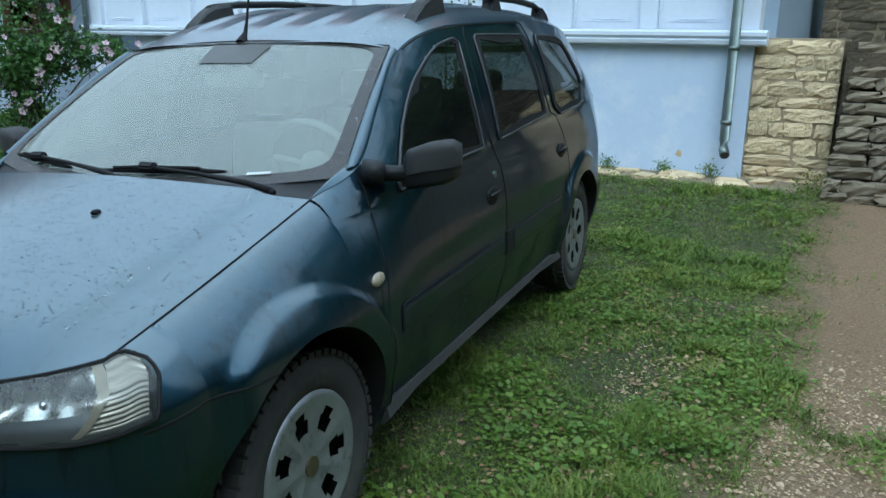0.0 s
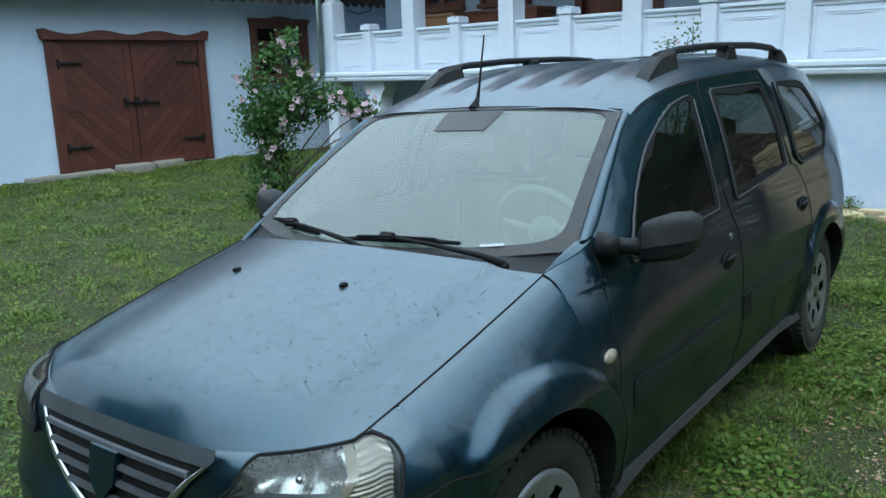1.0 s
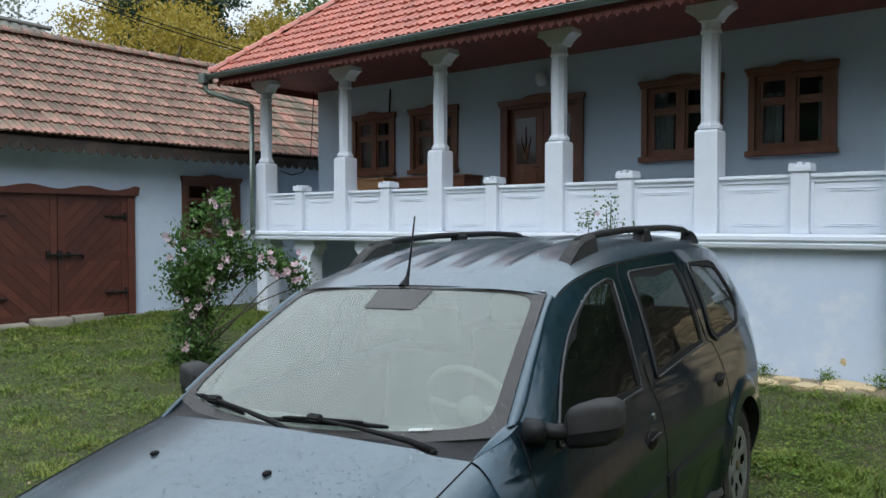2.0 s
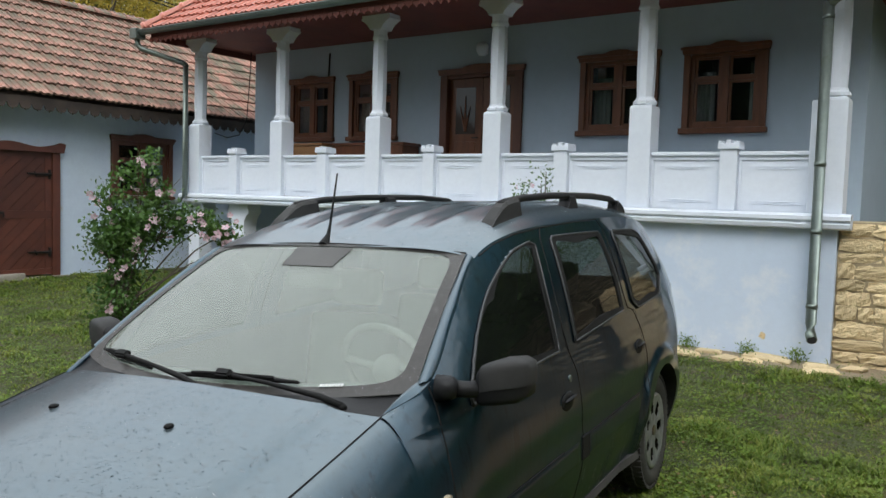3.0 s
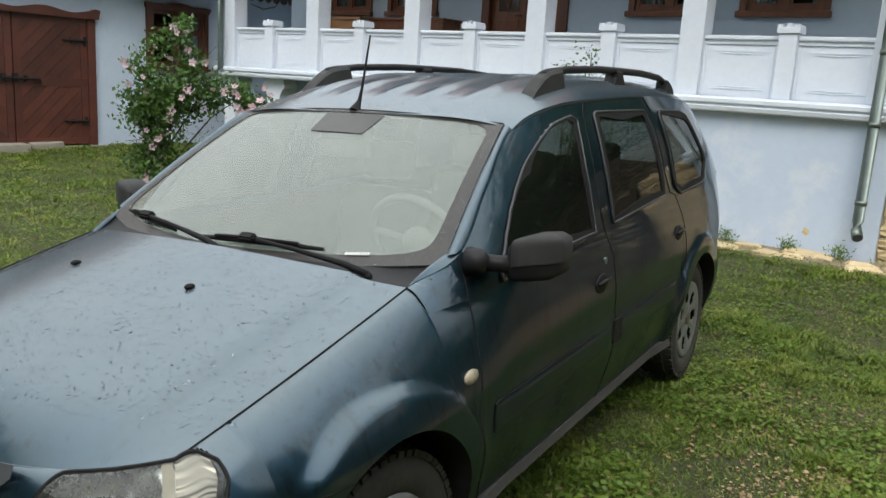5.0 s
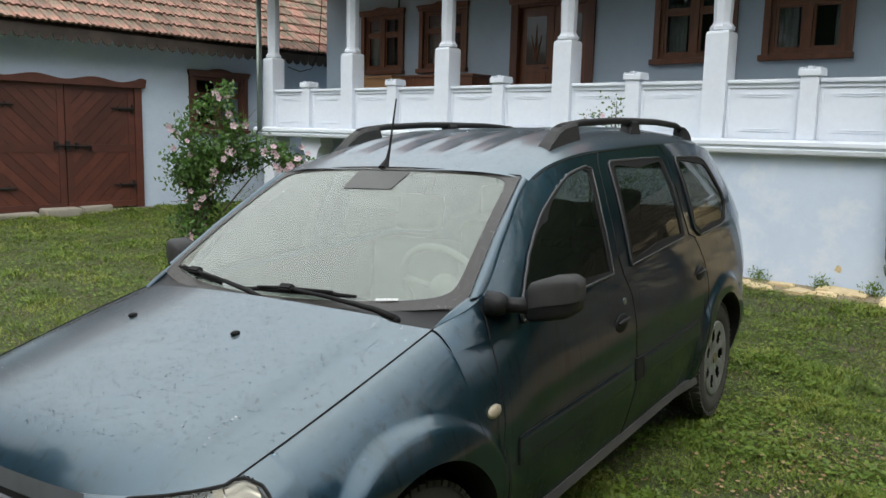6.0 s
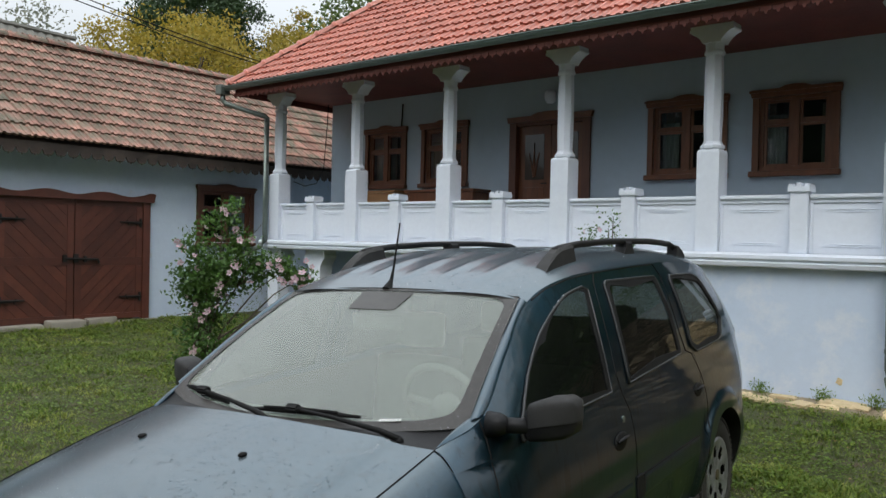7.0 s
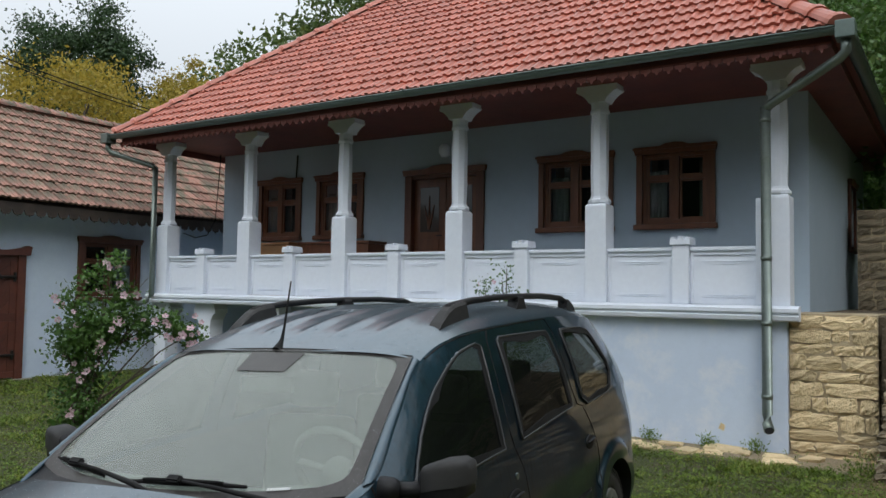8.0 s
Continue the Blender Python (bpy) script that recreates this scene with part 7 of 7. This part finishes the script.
def make_hill():
    xs, ys = span(-70, 60, 52), span(16, 90, 37)
    verts = [(x, y, hill(x, y) + 0.25 + 1.45 * step(x, -1.5, 0) * (1 - step(y, 20, 26))) for y in ys for x in xs]
    w = len(xs)
    faces = [(j * w + i, j * w + i + 1, (j + 1) * w + i + 1, (j + 1) * w + i) for j in range(len(ys) - 1) for i in range(w - 1)]
    tagged(new("hillside", mesh_from("hillside", verts, faces, M["turf"], True)), "grassy hillside rising behind the house", "hill", kind="structure")
    rng = np.random.default_rng(31)
    polys = []
    for _ in range(460):
        x, y = rng.uniform(-58, 22), rng.uniform(19, 60)
        if x < -20 and y < 24:
            continue
        r = rng.uniform(1.4, 2.6)
        z = hill(x, y) + r * rng.uniform(0.8, 1.5)
        pts, _c = crown_points(rng, (x, y, z), (r, r, r * 1.15), 24, 21, 0.40, 0.35)
        polys.append(leaves_at(rng, pts, 0.34, 0.22))
    tagged(new("wooded_hill", fast_mesh("wooded_hill", np.concatenate(polys), M["wood_leaf"])), "green and yellowing woods covering the hill", "woods", kind="stuff")
    polys = []
    for _ in range(170):
        x, y = rng.uniform(-4.0, 7), rng.uniform(13.7, 21)
        if x < -0.2 and y < 17:
            continue
        r = rng.uniform(0.8, 1.5)
        z = 2.4 + 1.05 * (y - 13) * rng.uniform(0.2, 1.1)
        pts, _c = crown_points(rng, (x, y, z), (r, r, r), 22, 34, 0.28, 0.4)
        polys.append(leaves_at(rng, pts, 0.15, 0.09))
    # unseen clumps on the terrace, added to keep sky light off the side wall
    for _ in range(26):
        x, y = rng.uniform(2.0, 5.5), rng.uniform(9.6, 14.0)
        r = rng.uniform(0.9, 1.5)
        pts, _c = crown_points(rng, (x, y, rng.uniform(2.0, 6.5)), (r, r, r), 22, 40, 0.3, 0.4)
        polys.append(leaves_at(rng, pts, 0.14, 0.085))
    tagged(new("undergrowth", fast_mesh("undergrowth", np.concatenate(polys), M["bush_leaf"])), "dense green undergrowth above the rear stone wall, with unseen shading clumps", "bushes", kind="stuff")
    # unseen wooded bank, added to close the yard behind and beside the viewer and block low sky
    polys = []
    for k in range(230):
        a = rng.uniform(-2.75, 0.95)
        d = rng.uniform(7.5, 15)
        x, y = 1.5 + d * math.cos(a), 0.5 + d * math.sin(a)
        if x < 4.4 and y > -5.5:
            continue
        r = rng.uniform(1.2, 2.1)
        top = 1.0 + (d - 6.5) * rng.uniform(0.2, 1.0)
        pts, _c = crown_points(rng, (x, y, top), (r, r, r * 1.2), 20, 20, 0.40, 0.4)
        polys.append(leaves_at(rng, pts, 0.5, 0.36))
    # taller unseen trees on the slope beside the yard, darkening the car's reflections
    for k in range(110):
        a, d = rng.uniform(-1.3, 0.55), rng.uniform(10.5, 16)
        x, y = 1.5 + d * math.cos(a), 0.5 + d * math.sin(a)
        r = rng.uniform(1.2, 2.2)
        pts, _c = crown_points(rng, (x, y, rng.uniform(3.5, 12.5)), (r, r, r * 1.1), 22, 20, 0.45, 0.4)
        polys.append(leaves_at(rng, pts, 0.5, 0.34))
    tagged(new("unseen_woods", fast_mesh("unseen_woods", np.concatenate(polys), M["dark_leaf"])), "dense dark green trees on a bank, added unseen to close the yard", "trees", kind="stuff")


M["turf"] = surface("hill_turf", (0.07, 0.11, 0.03), (0.11, 0.13, 0.04), 0.95, 0.3, 4, (0.4, 0.6), 0.6, 0.1)
make_hill()

# ---- small things ----
shed = tagged(new("shed_roof", None), "grey corrugated roof behind the barn ridge", "roof")
bm = bmesh.new()
prev = None
for i in range(60):
    y = 2.0 + i * 0.09
    dz = 0.02 if i % 2 else -0.02
    top = bm.verts.new((-15.9, y, 5.52 - 0.035 * (y - 5.9) + dz))
    bot = bm.verts.new((-15.0, y, 4.75 - 0.02 * (y - 5.9) + dz))
    if prev:
        bm.faces.new((prev[0], top, bot, prev[1]))
    prev = (top, bot)
part("sheeting", bm, M["sheet"], shed)
part("ridge_cap", tubem([(-15.9, 1.9, 5.66), (-15.9, 7.45, 5.49)], 0.05, 6), M["sheet"], shed)
part("rear_slope", boxm(-17.2, -15.95, 2.0, 7.3, 4.6, 5.3), M["sheet"], shed)
for k, (z0, y0) in enumerate(((7.45, 8.7), (7.55, 9.5))):
    pts = [(-20 - 0.2 * k, y0 - 6 + 14 * t, z0 + 0.9 - 1.9 * t + 1.2 * (t - 0.5) ** 2) for t in span(0, 1, 20)]
    tagged(new("power_line", done(tubem(pts, 0.016, 5), "power_line", M["rubber"])), "thin overhead power line", "cable", "overhead lines")
cable = tagged(new("house_cable", done(tubem([(-10.73, 9.60, 4.38), (-10.76, 9.60, 3.73), (-10.84, 9.60, 2.87), (-11.03, 9.60, 2.62), (-11.34, 9.60, 2.58), (-11.67, 9.60, 2.67)], 0.008, 6), "house_cable", M["rubber"])), "slack black cable between house and barn", "cable")
cable2 = tagged(new("house_cable", done(tubem([(-9.05, YW - 0.015, 3.9), (-9.07, YW - 0.018, 3.5), (-9.1, YW - 0.015, 3.46)], 0.012, 6), "house_cable", M["rubber"])), "short black cable on the gallery wall", "cable")

peel = bmesh.new()
ring = [peel.verts.new((-1.89 + r * math.cos(a), 8.335, 0.37 + 1.25 * r * math.sin(a))) for a, r in [(k * math.tau / 14, 0.028 + 0.02 * noise.noise(Vector((k * 1.7, 0, 5)))) for k in range(14)]]
peel.faces.new(ring)
back = [peel.verts.new((v.co.x, 8.345, v.co.z)) for v in ring]
for k in range(14):
    peel.faces.new((ring[k], back[k], back[(k + 1) % 14], ring[(k + 1) % 14]))
tagged(new("plaster_patch", done(peel, "plaster_patch", M["stone"])), "small yellow patch of bare plaster on the basement wall", "plaster")

# ---- roof tiles ----
def tile_mesh(name, w, length, material):
    prof = [(0.0, 0.004), (0.012, 0.030), (0.045, 0.032), (0.065, 0.010), (0.115, 0.008), (0.128, 0.022), (0.165, 0.022), (0.182, 0.006), (w + 0.012, 0.004)]
    v = []
    for t, lift in ((0.0, 0.040), (1.0, 0.004)):
        v += [(x, t * length, z + lift) for x, z in prof]
    v += [(x, 0.006, z + 0.006) for x, z in prof]
    k = len(prof)
    f = [(i, i + 1, k + i + 1, k + i) for i in range(k - 1)] + [(2 * k + i, 2 * k + i + 1, i + 1, i) for i in range(k - 1)]
    return mesh_from(name, v, f, material)


def lay_tiles(parent, origin, right, up, width_at, rows, w, exposure, near, mats, name):
    """Rows of tiles on a slope. width_at(row) gives (from, to) along 'right'; near(x, y, z) picks the single pieces."""
    right, up = Vector(right).normalized(), Vector(up).normalized()
    normal = right.cross(up)
    base = Matrix((right, up, normal)).transposed().to_4x4()
    me = tile_mesh(name, w, exposure + 0.05, mats[0])
    co = np.array([v.co[:] for v in me.vertices])
    polys = [list(p.vertices) for p in me.polygons]
    rest_v, rest_f, count = [], [], 0
    rng = random.Random(len(name) + rows)
    for r in range(rows):
        a, b = width_at(r)
        n = int((b - a) / w)
        a += (b - a - n * w) / 2
        for i in range(n):
            p = Vector(origin) + right * (a + i * w) + up * (r * exposure + rng.uniform(-0.006, 0.006)) + normal * rng.uniform(0, 0.004)
            m = Matrix.Translation(p) @ base @ pose(0, 0, 0, rng.uniform(-0.6, 0.6), rng.uniform(-1, 1), rng.uniform(-0.7, 0.7))
            if count < 300 and near(p):
                child(name, me, parent, m)
                count += 1
            else:
                mm = np.array(m)
                k = len(rest_v) * len(co)
                rest_v.append(co @ mm[:3, :3].T + mm[:3, 3])
                rest_f += [[q + k for q in f] for f in polys]
    if rest_v:
        tagged(child("roof_tiles", mesh_from("roof_tiles", np.concatenate(rest_v).tolist(), rest_f, mats[1]), parent), kind="stuff")


TW, TE = 0.208, 0.225
slope_len = HIP * math.sqrt(1 + SL * SL)
rows_n = int(slope_len / TE)


def front_width(r):
    in_ = (r * TE) / math.sqrt(1 + SL * SL) + 0.04
    return in_, (GXR - GXL) - in_ - 0.04


lay_tiles(house_roof, (GXL, E0, EZ), (1, 0, 0), (0, 1, SL), front_width, rows_n, TW, TE, lambda p: p.x > -6.2 and p.y < 9.4, (M["tile"], M["tile_far"]), "roof_tile")
lay_tiles(house_roof, (GXR, E0, EZ), (0, 1, 0), (-1, 0, SL), lambda r: ((r * TE) / 1.303 + 0.05, 2 * HIP - (r * TE) / 1.303 - 0.05), rows_n, TW, TE, lambda p: False, (M["tile"], M["tile_far"]), "side_tile")
lay_tiles(house_roof, (GXL, E0 + 2 * HIP, EZ), (0, -1, 0), (1, 0, SL), lambda r: ((r * TE) / 1.303 + 0.05, 2 * HIP - (r * TE) / 1.303 - 0.05), rows_n, TW, TE, lambda p: False, (M["tile"], M["tile_far"]), "end_tile")


def lay_hip(parent, p0, p1, material, label, name="hip_tile"):
    p0, p1 = Vector(p0), Vector(p1)
    d = (p1 - p0).normalized()
    n = int((p1 - p0).length / 0.33)
    side = d.cross(Vector((0, 0, 1))).normalized()
    top = side.cross(d).normalized()
    v, f = [], []
    rows = [(0.0, 0.135), (0.05, 0.145), (0.07, 0.125), (0.37, 0.110)]
    for t, r in rows:
        for k in range(9):
            a = math.pi * k / 8
            v.append((r * math.cos(a), t, r * 0.75 * math.sin(a)))
    for i in range(3):
        for k in range(8):
            f.append((i * 9 + k, i * 9 + k + 1, i * 9 + k + 10, i * 9 + k + 9))
    f.append(list(range(9)))
    me = mesh_from(name, v, f, material, False)
    base = Matrix((side, d, top)).transposed().to_4x4()
    for i in range(n + 1):
        child(name, me, parent, Matrix.Translation(p0 + d * (i * 0.33)) @ base)


lay_hip(house_roof, (GXL + 0.02, E0 + 0.02, EZ + 0.03), (GXL + HIP, RIDGE_Y, RZ + 0.03), M["tile"], "")
lay_hip(house_roof, (GXR - 0.02, E0 + 0.02, EZ + 0.03), (GXR - HIP, RIDGE_Y, RZ + 0.03), M["tile"], "")
lay_hip(house_roof, (GXL + HIP, RIDGE_Y, RZ + 0.04), (GXR - HIP, RIDGE_Y, RZ + 0.04), M["tile"], "", "ridge_tile")
bl = math.hypot(BE - BRX, BRZ - BEZ)
lay_tiles(barn_roof, (BE, 0.2, BEZ), (0, 1, 0), (BRX - BE, 0, BRZ - BEZ), lambda r: (0.0, 12.1), int(bl / 0.33) + 1, TW, 0.33, lambda p: 4.6 < p.y < 9.6 and p.z < 4.9, (M["old_tile"], M["old_tile_far"]), "barn_tile")
lay_hip(barn_roof, (BRX, 0.2, BRZ + 0.03), (BRX, 12.3, BRZ + 0.03), M["old_tile"], "", "ridge_tile")
